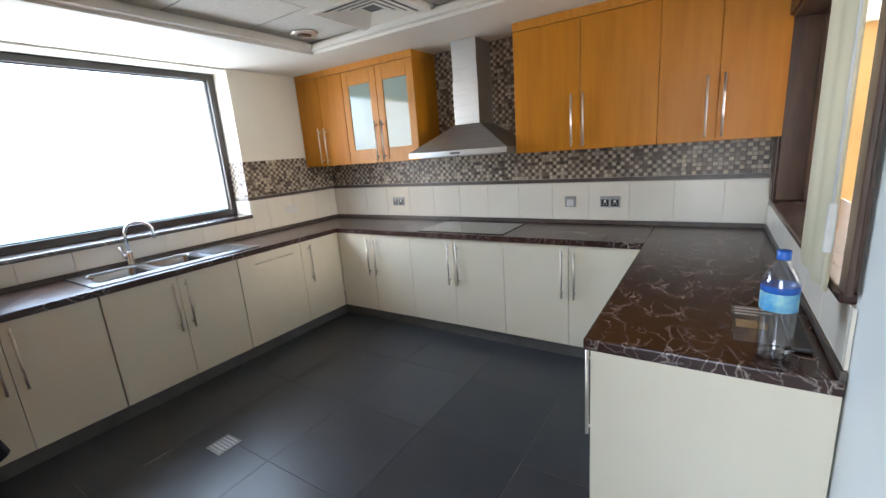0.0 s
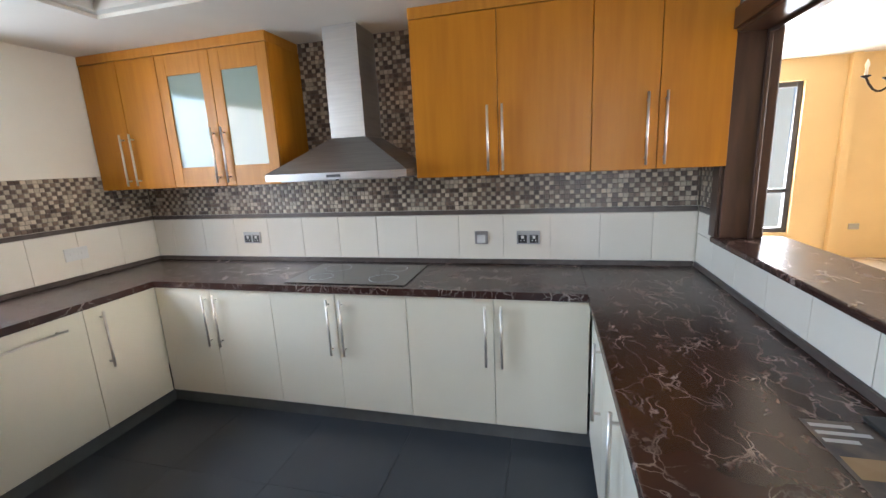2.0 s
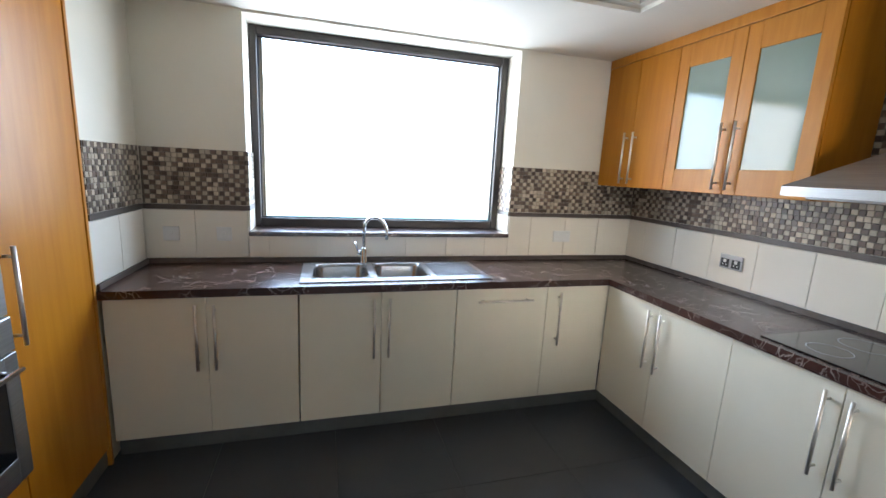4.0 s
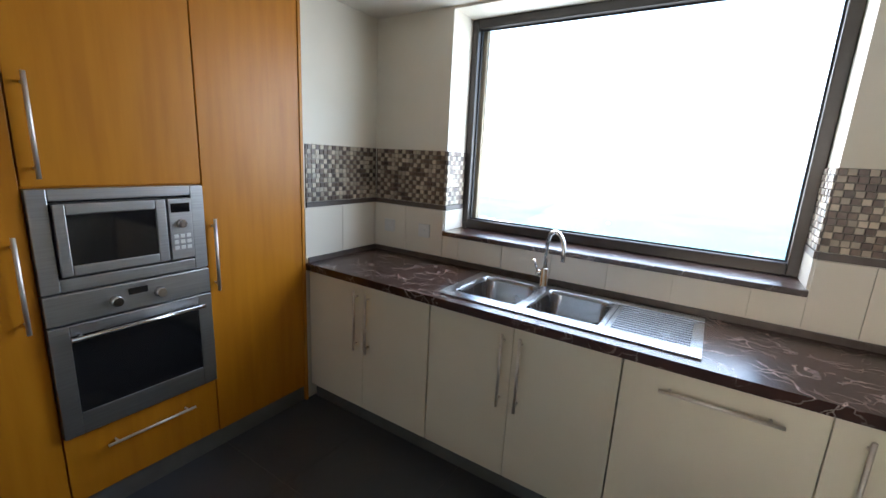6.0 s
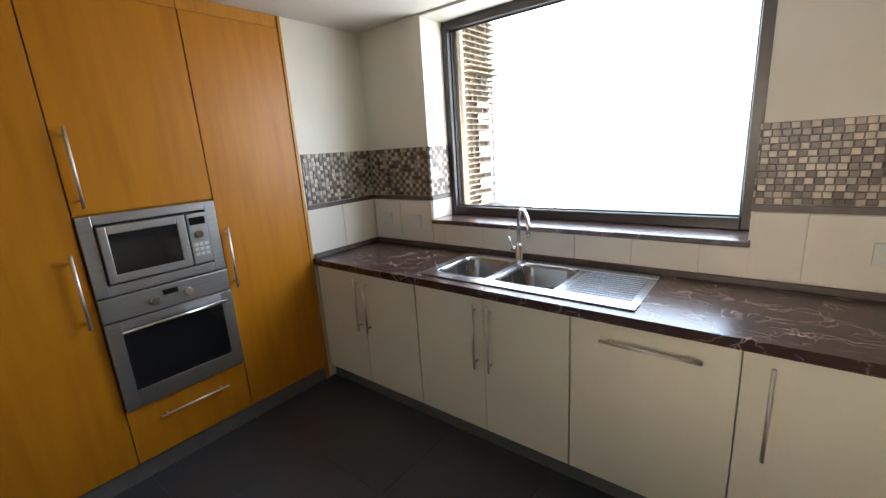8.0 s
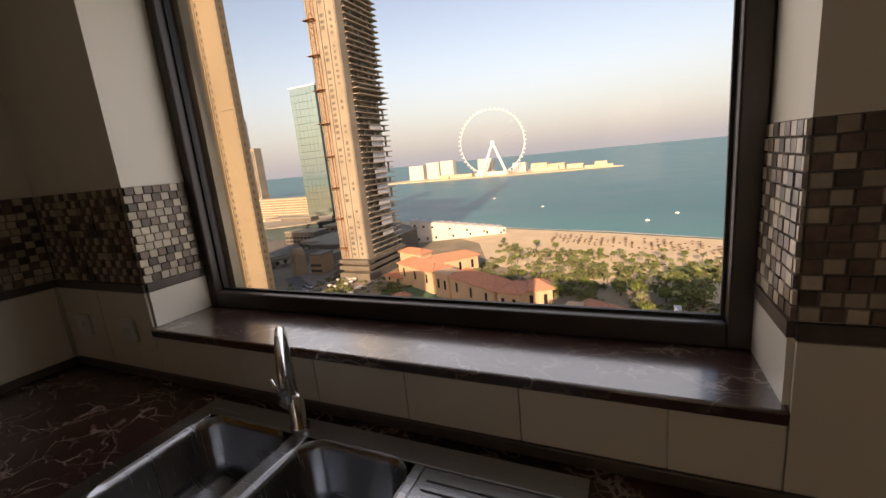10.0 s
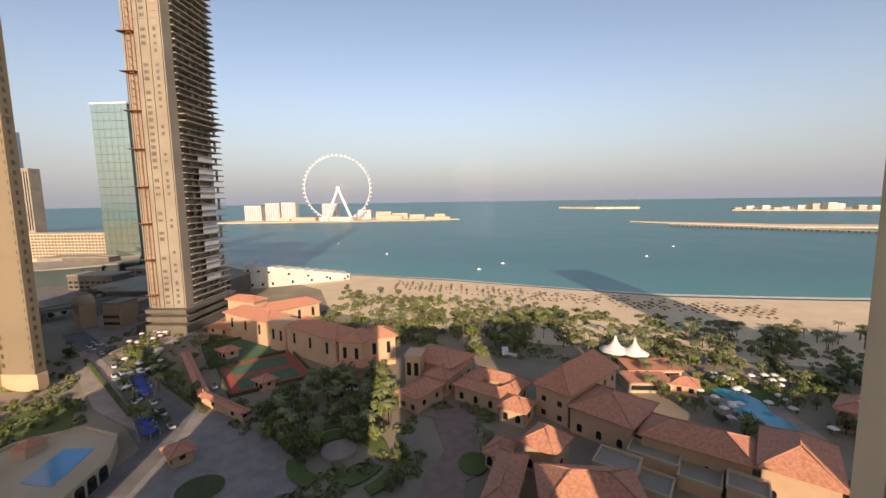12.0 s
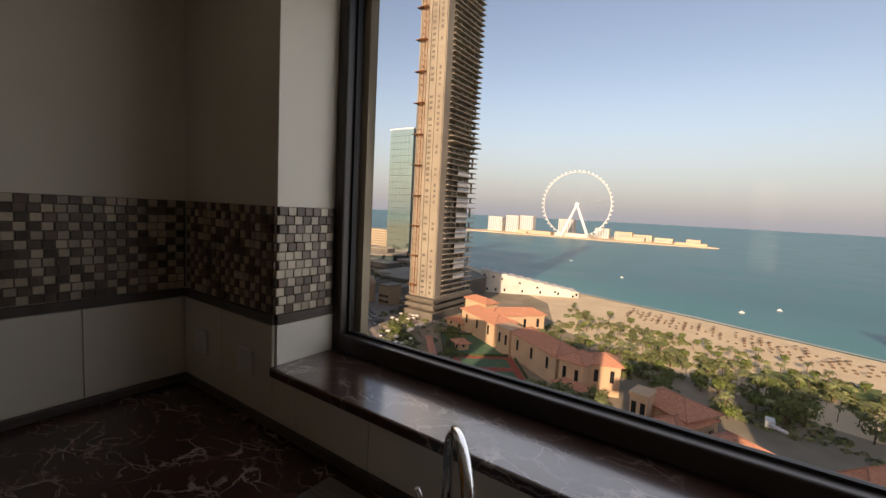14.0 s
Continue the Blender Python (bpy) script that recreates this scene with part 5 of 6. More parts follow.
for i, j in ((0, 0), (2.2, 0), (0, 2.2), (2.2, 2.2)):
    add_box(bm, X1 + 0.4 + i, X1 + 0.6 + i, Y0 + 4 + j, Y0 + 4.2 + j, GZ, TOP - 8)
for k in range(75):
    z = GZ + 4 * k
    add_box(bm, X1 + 0.4, X1 + 2.8, Y0 + 4, Y0 + 4.2, z, z + 0.25)
    add_box(bm, X1 + 2.6, X1 + 2.8, Y0 + 4, Y0 + 6.4, z, z + 0.25)
    if k % 5 == 0:
        add_box(bm, X1, X1 + 3.2, Y0 - 1.6, Y0 + 6.5, z + 1, z + 1.3)
tagged(mesh_of("hoist", bm, [RUST], ct), "rusty hoist lattice on the facade", "", "", "stuff")

gt = thing("glass_tower", (-460, -390, GZ), "green mirror glass office tower", "tower")
box("body", -478, -440, -403, -362, GZ, 109, MIRRORD, gt)
for i in range(6):
    for r in range(20):
        y = -403 + 41 * i / 6
        z = GZ + 2 + r * 8.85
        box("panel", -440, -439.6, y + 0.15, y + 41 / 6 - 0.15, z + 0.15, min(z + 8.7, 109), MIRROR, gt)
box("parapet", -478.5, -439.2, -403.5, -361.5, 109.01, 110.5, WHITESTEEL, gt)
for _ in range(26):
    plant("leafy", rng.uniform(-330, -200), rng.uniform(-290, -190), rng.uniform(0.6, 1.0))
plant_orchard()
rs = thing("resort_block", (-510, -500, GZ), "long pale resort block with rows of balconies", "house")
box("wall", -530, -500, -585, -430, GZ, -34, STUCCO2, rs)
# balcony recesses drawn as boxes, their shade put into the dark colour
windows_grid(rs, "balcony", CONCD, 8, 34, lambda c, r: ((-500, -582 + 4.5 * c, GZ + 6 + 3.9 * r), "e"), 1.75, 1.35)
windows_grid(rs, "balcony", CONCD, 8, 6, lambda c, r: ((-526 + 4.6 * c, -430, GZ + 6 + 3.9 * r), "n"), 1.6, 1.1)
f1 = thing("far_tower", (-1010, -1140, GZ), "distant bluish glass tower", "tower", "far towers")
box("body", -1040, -1000, -1215, -1150, GZ, 190, FARBLUE, f1)
f2 = thing("far_tower", (-1010, -1090, GZ), "distant sand coloured tower with dark window strips", "tower", "far towers")
box("body", -1030, -1000, -1120, -1096, GZ, 96, CONC, f2)
boxes("window", [(-1000, -999.7, y, y + 3, GZ + 10, 88) for y in (-1117, -1110, -1103)], DARKWIN, f2)
# CONCD blocks carry the shadow over this quarter in their colour
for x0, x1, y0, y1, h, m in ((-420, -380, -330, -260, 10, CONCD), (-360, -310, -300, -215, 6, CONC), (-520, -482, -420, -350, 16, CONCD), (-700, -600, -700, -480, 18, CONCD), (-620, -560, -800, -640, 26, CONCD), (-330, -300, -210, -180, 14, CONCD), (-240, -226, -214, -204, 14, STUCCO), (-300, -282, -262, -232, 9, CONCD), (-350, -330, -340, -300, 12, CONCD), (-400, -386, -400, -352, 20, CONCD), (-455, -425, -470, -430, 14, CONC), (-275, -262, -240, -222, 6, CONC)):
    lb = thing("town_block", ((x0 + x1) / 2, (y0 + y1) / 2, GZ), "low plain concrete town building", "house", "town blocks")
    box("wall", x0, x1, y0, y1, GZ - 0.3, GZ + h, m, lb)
    box("roof_edge", x0 - 0.5, x1 + 0.5, y0 - 0.5, y1 + 0.5, GZ + h + 0.01, GZ + h + 0.9, CONC, lb)
    windows_grid(lb, "window", DARKWIN, max(1, int(h // 5)), 8, lambda c, r: ((x1, y0 + (y1 - y0) * (c + 0.5) / 8, GZ + 2.5 + 4 * r), "e"), (y1 - y0) / 24, 0.9)
# stepped white building by the beach
sb = thing("stepped_white_building", (-330, -150, GZ), "white terraced building stepping down to the beach", "house")
sb_m = pose(-331, -186, GZ, 0, 0, 119)
for k in range(11):
    h = 19 - 1.45 * k
    bm = bmesh.new()
    add_box(bm, 8 * k, 8 * k + 7.99, 0, 26, -0.3, h)
    add_box(bm, 8 * k, 8 * k + 7.99, -0.25, 0.25, h, h + 1.1)
    ob = mesh_of("terrace", bm, [WHITE], sb)
    ob.matrix_basis = sb_m
    if k % 2 == 0 or k < 3:
        ob = boxes("window", [(8 * k + 2.2, 8 * k + 4.2, -0.35, 0.1, h - 4.2, h - 2.6), (8 * k + 5.2, 8 * k + 6.8, -0.35, 0.1, 1.5, 4.0)], DARKWIN, sb)
        ob.matrix_basis = sb_m

# street level round the building site: overpass, gate tower, dark arena roof, rubble
ar = thing("arena_hall", (-410, -390, GZ), "low dark hall with a curved flat roof edge", "house")
for k in range(7):
    bm = bmesh.new()
    add_box(bm, -62 + 14 * k, -62 + 14 * k + 13.9, -26 - 12 * math.sin(math.pi * (k + 0.5) / 7), 30, -0.3, 14)
    add_box(bm, -63 + 14 * k, -63 + 14 * k + 15.9, -27.5 - 12 * math.sin(math.pi * (k + 0.5) / 7), 31, 14.01 + 0.01 * k, 15.4 + 0.01 * k, 1)
    ob = mesh_of("bay", bm, [MIRRORD, CONC], ar)
    ob.matrix_basis = pose(-395, -375, GZ, 0, 0, 128)
br = thing("overpass", (-245, -262, GZ), "concrete road overpass on piers", "bridge")
bm = bmesh.new()
add_box(bm, -34, 34, -5, 5, 4.6, 6.0)
add_box(bm, -34, 34, 4.7, 5.0, 6.0, 7.1)
add_box(bm, -34, 34, -5.0, -4.7, 6.0, 7.1)
for x in (-26, -9, 9, 26):
    add_box(bm, x - 0.9, x + 0.9, -2.4, 2.4, -0.3, 4.6)
mesh_of("deck", bm, [CONC], br).matrix_basis = pose(-250, -264, GZ, 0, 0, 152)
gp = thing("gate_tower", (-226, -226, GZ), "sand coloured gate tower with a rounded top", "tower")
bm = bmesh.new()
add_box(bm, -5.5, 5.5, -4, 4, -0.3, 14)
add_tube(bm, [(0, -4, 13.4), (0, 4, 13.4)], [5.45, 5.45], 20)
mesh_of("wall", bm, [STUCCO], gp).matrix_basis = pose(-228, -227, GZ, 0, 0, 60)
bm = bmesh.new()
r_ = random.Random(5)
for _ in range(170):
    x, y = r_.uniform(-262, -186), r_.uniform(-232, -150)
    if -0.9 * (x + 190) - 186 < y < -0.62 * (x + 190) - 152 and not (-266 < x < -214 and -184 < y < -152):
        a, b, c = r_.uniform(0.5, 3.4), r_.uniform(0.4, 2.2), r_.uniform(0.3, 1.6)
        add_box(bm, x - a, x + a, y - b, y + b, GZ - 0.1, GZ + c, r_.randrange(3))
tagged(mesh_of("building_materials", bm, [CONC, WHITE, CONCD], None), "stacks of building materials, sheds and rubble", "rubble", "", "stuff")

# ---- wheel and island ----
isl = [(-1420, -900), (-1450, -420), (-1480, -190), (-1530, -30), (-1640, -90), (-1800, -300), (-1900, -900)]
poly("island", isl, GZ - 1.6, GZ + 2, SAND, "low sandy island with buildings", 8)
wh = thing("observation_wheel", (-1520, -476, GZ), "huge white observation wheel on the island", "wheel")
wc, wr = Vector((-1520, -470, 50)), 116
side = Vector((0.3, -0.954, 0)).normalized()
bm = bmesh.new()
for off in (-3, 3):
    nrm = Vector((0.954, 0.3, 0)) * off
    add_tube(bm, [wc + nrm + side * wr * math.cos(a) + Vector((0, 0, wr * math.sin(a))) for a in [2 * math.pi * k / 96 for k in range(97)]], 1.1, 6, cap=False)
mesh_of("rim", bm, [WHITESTEEL], wh)
bm = bmesh.new()
for k in range(48):
    a = 2 * math.pi * k / 48
    p = wc + side * (wr + 5) * math.cos(a) + Vector((0, 0, (wr + 5) * math.sin(a)))
    add_box(bm, p.x - 2.5, p.x + 2.5, p.y - 2.5, p.y + 2.5, p.z - 2.2, p.z + 2.2, 0, 0.6)
tagged(mesh_of("cabins", bm, [WHITESTEEL], wh), "small white cabins", "", "", "stuff")
bm = bmesh.new()
for k in range(24):
    a = 2 * math.pi * k / 24
    add_tube(bm, [wc, wc + side * wr * math.cos(a) + Vector((0, 0, wr * math.sin(a)))], 0.1, 4)
tagged(mesh_of("spokes", bm, [WHITESTEEL], wh), "thin cable spokes", "", "", "stuff")
for s_ in (-1, 1):
    for o in (-10, 10):
        bm = bmesh.new()
        nrm = Vector((0.954, 0.3, 0)) * o
        add_tube(bm, [wc + nrm * 0.6, wc + nrm * 3 + side * 48 * s_ - Vector((0, 0, 122))], [4.0, 5.5], 8)
        mesh_of("leg", bm, [WHITESTEEL], wh)
bm = bmesh.new()
add_tube(bm, [wc - Vector((0.954, 0.3, 0)) * 14, wc + Vector((0.954, 0.3, 0)) * 14], 7, 14)
mesh_of("hub", bm, [WHITESTEEL], wh)
tagged(box("wheel_terminal", -1505, -1490, -535, -415, GZ + 1.9, GZ + 16, WHITE, None, 2), "white terminal building under the wheel", "house")
for x, y0, y1, h in ((-1560, -850, -785, 60), (-1565, -770, -715, 68), (-1560, -705, -650, 70), (-1600, -560, -500, 64), (-1600, -420, -370, 38), (-1600, -350, -290, 30), (-1590, -285, -225, 24), (-1580, -215, -160, 18), (-1570, -120, -80, 20), (-1520, -700, -560, 14), (-1540, -330, -240, 16), (-1500, -690, -650, 9), (-1545, -150, -60, 10)):
    ib = thing("island_block", (x, (y0 + y1) / 2, GZ), "white apartment block on the island", "house", "island blocks")
    box("wall", x - 30, x, y0, y1, GZ + 1.9, GZ + h, WHITE if h > 30 else STUCCO2, ib)
    n = int((y1 - y0) // 9)
    boxes("window", [(x, x + 0.4, y0 + 3 + 9 * k, y0 + 7.5 + 9 * k, GZ + 5, GZ + h - 4) for k in range(n)], FARBLUE, ib)

# ---- breakwaters and far shore ----
poly("breakwater", [(-1263, 489), (-1150, 560), (-960, 740), (-900, 960), (-980, 980), (-1060, 760), (-1180, 590)], GZ - 1.6, GZ + 1.6, SAND, "low sand spit in the bay", 6)
jt = structure(thing("jetty", (-950, 700, GZ), "long jetty on piles", "jetty"))
bm = bmesh.new()
a, b = Vector((-1055, 500, 0)), Vector((-760, 800, 0))
dv = (b - a).normalized()
sd_ = Vector((-dv.y, dv.x, 0)) * 5
q = [bm.verts.new(p + Vector((0, 0, z))) for z in (GZ + 2.2, GZ + 4.4) for p in (a - sd_, b - sd_, b + sd_, a + sd_)]
for f in ((3, 2, 1, 0), (4, 5, 6, 7), (0, 1, 5, 4), (1, 2, 6, 5), (2, 3, 7, 6), (3, 0, 4, 7)):
    bm.faces.new([q[i] for i in f])
mesh_of("deck", bm, [CONC], jt)
bm = bmesh.new()
for k in range(46):
    p = a + dv * (4 + 9 * k)
    add_box(bm, p.x - 1.2, p.x + 1.2, p.y - 1.2, p.y + 1.2, GZ - 3, GZ + 2.2)
tagged(mesh_of("piles", bm, [CONCD], jt), "row of dark concrete piles", "", "", "stuff")
poly("sand_bar", [(-2700, 590), (-2500, 760), (-2420, 980), (-2450, 985), (-2560, 770), (-2730, 600)], GZ - 1.6, GZ + 17, SAND, "distant sand bar", 4)
poly("far_shore", [(-2000, 1230), (-1800, 1500), (-1500, 1900), (-1700, 2200), (-2300, 1900), (-2300, 1400)], GZ - 1.6, GZ + 8, SAND, "distant palm shaped shore", 10)
for k in range(16):
    u = k / 15
    x, y = -2060 + 420 * u + rng.uniform(-20, 20), 1300 + 520 * u
    h = 6 + rng.uniform(0, 13) + (12 if 5 < k < 9 else 0)
    fb = thing("far_shore_block", (x, y, GZ), "pale distant shore building", "house", "far shore buildings")
    box("wall", x - 30, x, y - 14, y + 22, GZ + 7.9, GZ + 8 + h, WHITE if k % 3 else STUCCO2, fb)
    boxes("window", [(x, x + 0.4, y - 10 + 8 * c, y - 6 + 8 * c, GZ + 12, GZ + 4 + h) for c in range(4)], FARBLUE, fb)
# boats
for x, y in ((-470, 40), (-560, -110), (-430, 12), (-620, 300), (-700, -220), (-520, 220)):
    bo = thing("motor_boat", (x, y, GZ - 1.0), "small white motor boat on the sea", "boat", "boats")
    bm = bmesh.new()
    add_box(bm, x - 0.9, x + 0.9, y - 2, y + 2, GZ - 1.2, GZ - 0.3, 0, 0.3)
    mesh_of("hull", bm, [WHITESTEEL], bo)
    bm = bmesh.new()
    add_box(bm, x - 0.6, x + 0.6, y - 0.9, y + 0.7, GZ - 0.29, GZ + 0.4, 0, 0.15)
    mesh_of("cabin", bm, [WHITESTEEL], bo)

# unseen blocks for the towers behind, added to cast shadows over the gardens
# heights and gaps set by the sunlit strips; low blocks cut strips short
for y0, y1, top in ((-118, -73.5, 22), (-66, -10, 22), (0, 33, 20), (42, 85, 22), (-10, 0, -24), (33, 42, -31), (97, 152, -8), (153, 192, 92), (193, 260, 18)):
    nb = thing("neighbour_tower", (19, (y0 + y1) / 2, GZ), "unseen beige block for the row behind, added to cast its shadow", "tower", "neighbour towers")
    box("wall", 16, 22, y0, y1, GZ - 0.3, top, TOWERBEIGE, nb)

# ---- upper units, hood ----
UZ0 = 1.49


def upper_door(parent, x0, x1, z0, z1, hx, glass=False):
    if glass:
        d = boxes("door", [(x0, x0 + 0.075, -0.352, -0.332, z0, z1), (x1 - 0.075, x1, -0.352, -0.332, z0, z1), (x0 + 0.075, x1 - 0.075, -0.352, -0.332, z0, z0 + 0.13), (x0 + 0.075, x1 - 0.075, -0.352, -0.332, z1 - 0.13, z1)], WOODH, parent, 0.002)
        box("pane", x0 + 0.07, x1 - 0.07, -0.345, -0.339, z0 + 0.125, z1 - 0.125, FROST, d)
    else:
        d = box("door", x0, x1, -0.352, -0.332, z0, z1, WOOD, parent, 0.002)
    bar_handle(d, "z", hx, -0.352, UZ0 + 0.025, UZ0 + 0.375, (0, -1, 0), 0.0065)


def upper_unit(x0, x1, doors, label):
    e = thing("wall_cabinet", ((x0 + x1) / 2, -0.17, UZ0), label, "cabinet", "wall cabinets")
    box("body", x0, x1, -0.33, -0.004, UZ0, 2.34, WOOD, e, 0.001)
    box("cornice", x0, x1, -0.355, -0.004, 2.341, 2.399, WOODH, e, 0.003)
    for a, b, hx, g in doors:
        upper_door(e, a + 0.002, b - 0.002, UZ0 + 0.002, 2.337, hx, g)
    return e


upper_unit(2.40, 3.36, [(2.40, 2.88, 2.825, False), (2.88, 3.36, 2.905, False)], "honey cherry wood wall cabinet with two plain doors")
upper_unit(3.36, 3.99, [(3.36, 3.675, 3.62, False), (3.675, 3.99, 3.705, False)], "honey cherry wood wall cabinet with two plain doors")
upper_unit(0.004, 0.66, [(0.004, 0.33, 0.285, False), (0.33, 0.66, 0.37, False)], "honey cherry wood corner wall cabinet with plain doors")
upper_unit(0.66, 1.50, [(0.66, 1.08, 1.04, True), (1.08, 1.50, 1.12, True)], "cherry wood wall cabinet with two frosted glass doors")

hood = thing("cooker_hood", (1.95, -0.25, 1.51), "brushed steel chimney cooker hood over the hob", "cooker hood")
hx0, hx1, hy = 1.49, 2.39, -0.50
bm = bmesh.new()
add_box(bm, hx0, hx1, hy, -0.004, 1.51, 1.55)
a = [bm.verts.new(p) for p in ((hx0, hy, 1.551), (hx1, hy, 1.551), (hx1, -0.004, 1.551), (hx0, -0.004, 1.551))]
b = [bm.verts.new(p) for p in ((1.83, -0.27, 1.755), (2.06, -0.27, 1.755), (2.06, -0.004, 1.755), (1.83, -0.004, 1.755))]
for k in range(4):
    bm.faces.new((a[k], a[(k + 1) % 4], b[(k + 1) % 4], b[k]))
bm.faces.new(b)
mesh_of("canopy", bm, [STEELM], hood)
boxes("chimney", [(1.83, 2.06, -0.27, -0.004, 1.7555, 2.1), (1.834, 2.056, -0.266, -0.004, 2.1, 2.398)], HOODSTEEL, hood, 0.002)
boxes("grease_filter", [(1.56, 1.93, -0.45, -0.06, 1.500, 1.509), (1.95, 2.32, -0.45, -0.06, 1.500, 1.509)], STEELM, hood, 0.002)
box("button_strip", 1.90, 1.99, hy - 0.003, hy, 1.522, 1.538, BLACK, hood)

# ---- tall units with ovens ----
TZ1 = 2.33


def tall_door(parent, x0, x1, z0, z1, handle):
    d = box("door", x0 + 0.002, x1 - 0.002, YS - 0.02, YS, z0 + 0.002, z1 - 0.002, WOOD, parent, 0.002)
    if handle:
        bar_handle(d, *handle, (0, 1, 0), 0.0075)
    return d


t1 = thing("tall_cabinet", (0.91, -3.7, 0), "tall honey cherry wood cupboard with one full-height door", "cabinet", "tall cabinets")
box("body", 0.64, 1.188, -3.98, YS - 0.021, 0.10, TZ1, WOOD, t1)
box("cornice", 0.64, 1.188, -3.98, YS - 0.005, TZ1 + 0.001, ZB - 0.002, WOODH, t1, 0.002)
box("end_strip", 0.619, 0.638, -3.98, YS + 0.004, 0.0, ZB - 0.004, WOODH, t1, 0.002)
tall_door(t1, 0.64, 1.188, 0.10, TZ1, ("z", 1.155, YS, 0.87, 1.22))
t3 = thing("tall_cabinet", (2.07, -3.7, 0), "tall honey cherry wood cupboard with one full-height door", "cabinet", "tall cabinets")
box("body", 1.792, 2.345, -3.98, YS - 0.021, 0.10, TZ1, WOOD, t3)
box("cornice", 1.792, 2.345, -3.98, YS - 0.005, TZ1 + 0.001, ZB - 0.002, WOODH, t3, 0.002)
tall_door(t3, 1.792, 2.345, 0.10, TZ1, ("z", 1.835, YS, 0.87, 1.22))
t2 = thing("oven_cabinet", (1.49, -3.7, 0), "tall cherry wood oven housing with a drawer below", "cabinet")
boxes("body", [(1.19, 1.20, -3.98, YS - 0.021, 0.10, TZ1), (1.78, 1.79, -3.98, YS - 0.021, 0.10, TZ1), (1.20, 1.78, -3.98, YS - 0.021, 1.375, TZ1), (1.20, 1.78, -3.98, YS - 0.021, 0.10, 0.405), (1.20, 1.78, -3.98, -3.96, 0.405, 1.375)], WOOD, t2)
box("cornice", 1.19, 1.79, -3.98, YS - 0.005, TZ1 + 0.001, ZB - 0.002, WOODH, t2, 0.002)
tall_door(t2, 1.19, 1.79, 1.385, TZ1, ("z", 1.745, YS, 1.415, 1.765))
d = box("drawer", 1.192, 1.788, YS - 0.02, YS, 0.105, 0.402, WOOD, t2, 0.002)
bar_handle(d, "x", YS, 0.315, 1.31, 1.66, (0, 1, 0), 0.006)

YF = YS + 0.004
ov = thing("oven", (1.49, -3.6, 0.41), "built-in stainless steel oven with a black glass door", "oven")
box("body", 1.21, 1.77, -3.94, YS - 0.022, 0.42, 0.985, BLACK, ov)
box("control_panel", 1.193, 1.787, YS - 0.02, YF + 0.018, 0.872, 0.99, STEELM, ov, 0.004)
boxes("door", [(1.193, 1.255, YS - 0.02, YF + 0.02, 0.408, 0.866), (1.725, 1.787, YS - 0.02, YF + 0.02, 0.408, 0.866), (1.255, 1.725, YS - 0.02, YF + 0.02, 0.408, 0.50), (1.255, 1.725, YS - 0.02, YF + 0.02, 0.82, 0.866)], STEELM, ov, 0.003)
box("door_glass", 1.25, 1.73, YS - 0.015, YF + 0.0165, 0.496, 0.824, BLACKGLASS, ov)
bar_handle(ov, "x", YF + 0.02, 0.822, 1.245, 1.735, (0, 1, 0), 0.009, 0.04, CHROME)
for kx in (1.41, 1.57):
    bm = bmesh.new()
    add_tube(bm, [(kx, YF + 0.018, 0.925), (kx, YF + 0.03, 0.925), (kx, YF + 0.045, 0.925)], [0.024, 0.022, 0.018], 18)
    mesh_of("knob", bm, [CHROME], ov)
box("display", 1.455, 1.525, YF + 0.0185, YF + 0.020, 0.938, 0.965, BLACKGLASS, ov)
mw = thing("microwave", (1.49, -3.6, 0.99), "built-in stainless steel microwave with a dark window", "microwave")
box("body", 1.23, 1.75, -3.85, YS - 0.022, 1.03, 1.345, BLACK, mw)
boxes("trim_frame", [(1.193, 1.25, YS - 0.02, YF + 0.012, 0.995, 1.378), (1.73, 1.787, YS - 0.02, YF + 0.012, 0.995, 1.378), (1.25, 1.73, YS - 0.02, YF + 0.012, 0.995, 1.045), (1.25, 1.73, YS - 0.02, YF + 0.012, 1.335, 1.378)], STEELM, mw, 0.004)
boxes("door", [(1.36, 1.40, YS - 0.02, YF + 0.03, 1.055, 1.325), (1.69, 1.725, YS - 0.02, YF + 0.03, 1.055, 1.325), (1.40, 1.69, YS - 0.02, YF + 0.03, 1.055, 1.095), (1.40, 1.69, YS - 0.02, YF + 0.03, 1.285, 1.325)], STEELM, mw, 0.004)
box("door_glass", 1.395, 1.695, YS - 0.01, YF + 0.024, 1.09, 1.29, BLACKGLASS, mw)
box("control_panel", 1.255, 1.352, YS - 0.02, YF + 0.028, 1.055, 1.325, STEELM, mw, 0.004)
box("display", 1.265, 1.342, YF + 0.0285, YF + 0.03, 1.265, 1.305, BLACKGLASS, mw)
for i in range(3):
    for j in range(3):
        box("button", 1.268 + 0.026 * i, 1.288 + 0.026 * i, YF + 0.0285, YF + 0.032, 1.10 + 0.026 * j, 1.117 + 0.026 * j, PLASTIC, mw, 0.002)
bm = bmesh.new()
add_tube(bm, [(1.304, YF + 0.028, 1.215), (1.304, YF + 0.045, 1.215)], [0.02, 0.017], 18)
mesh_of("knob", bm, [CHROME], mw)

# ---- fixtures and loose things ----
PIER = YS - 0.01
ext = thing("fire_extinguisher", (2.49, PIER + 0.07, 0.90), "red fire extinguisher with black horn on the white pier", "extinguisher")
bm = bmesh.new()
add_lathe(bm, [(0.045, 0.905), (0.056, 0.915), (0.056, 1.25), (0.05, 1.285), (0.03, 1.315), (0.02, 1.33)], 2.49, PIER + 0.07, 24)
mesh_of("cylinder", bm, [RED], ext)
bm = bmesh.new()
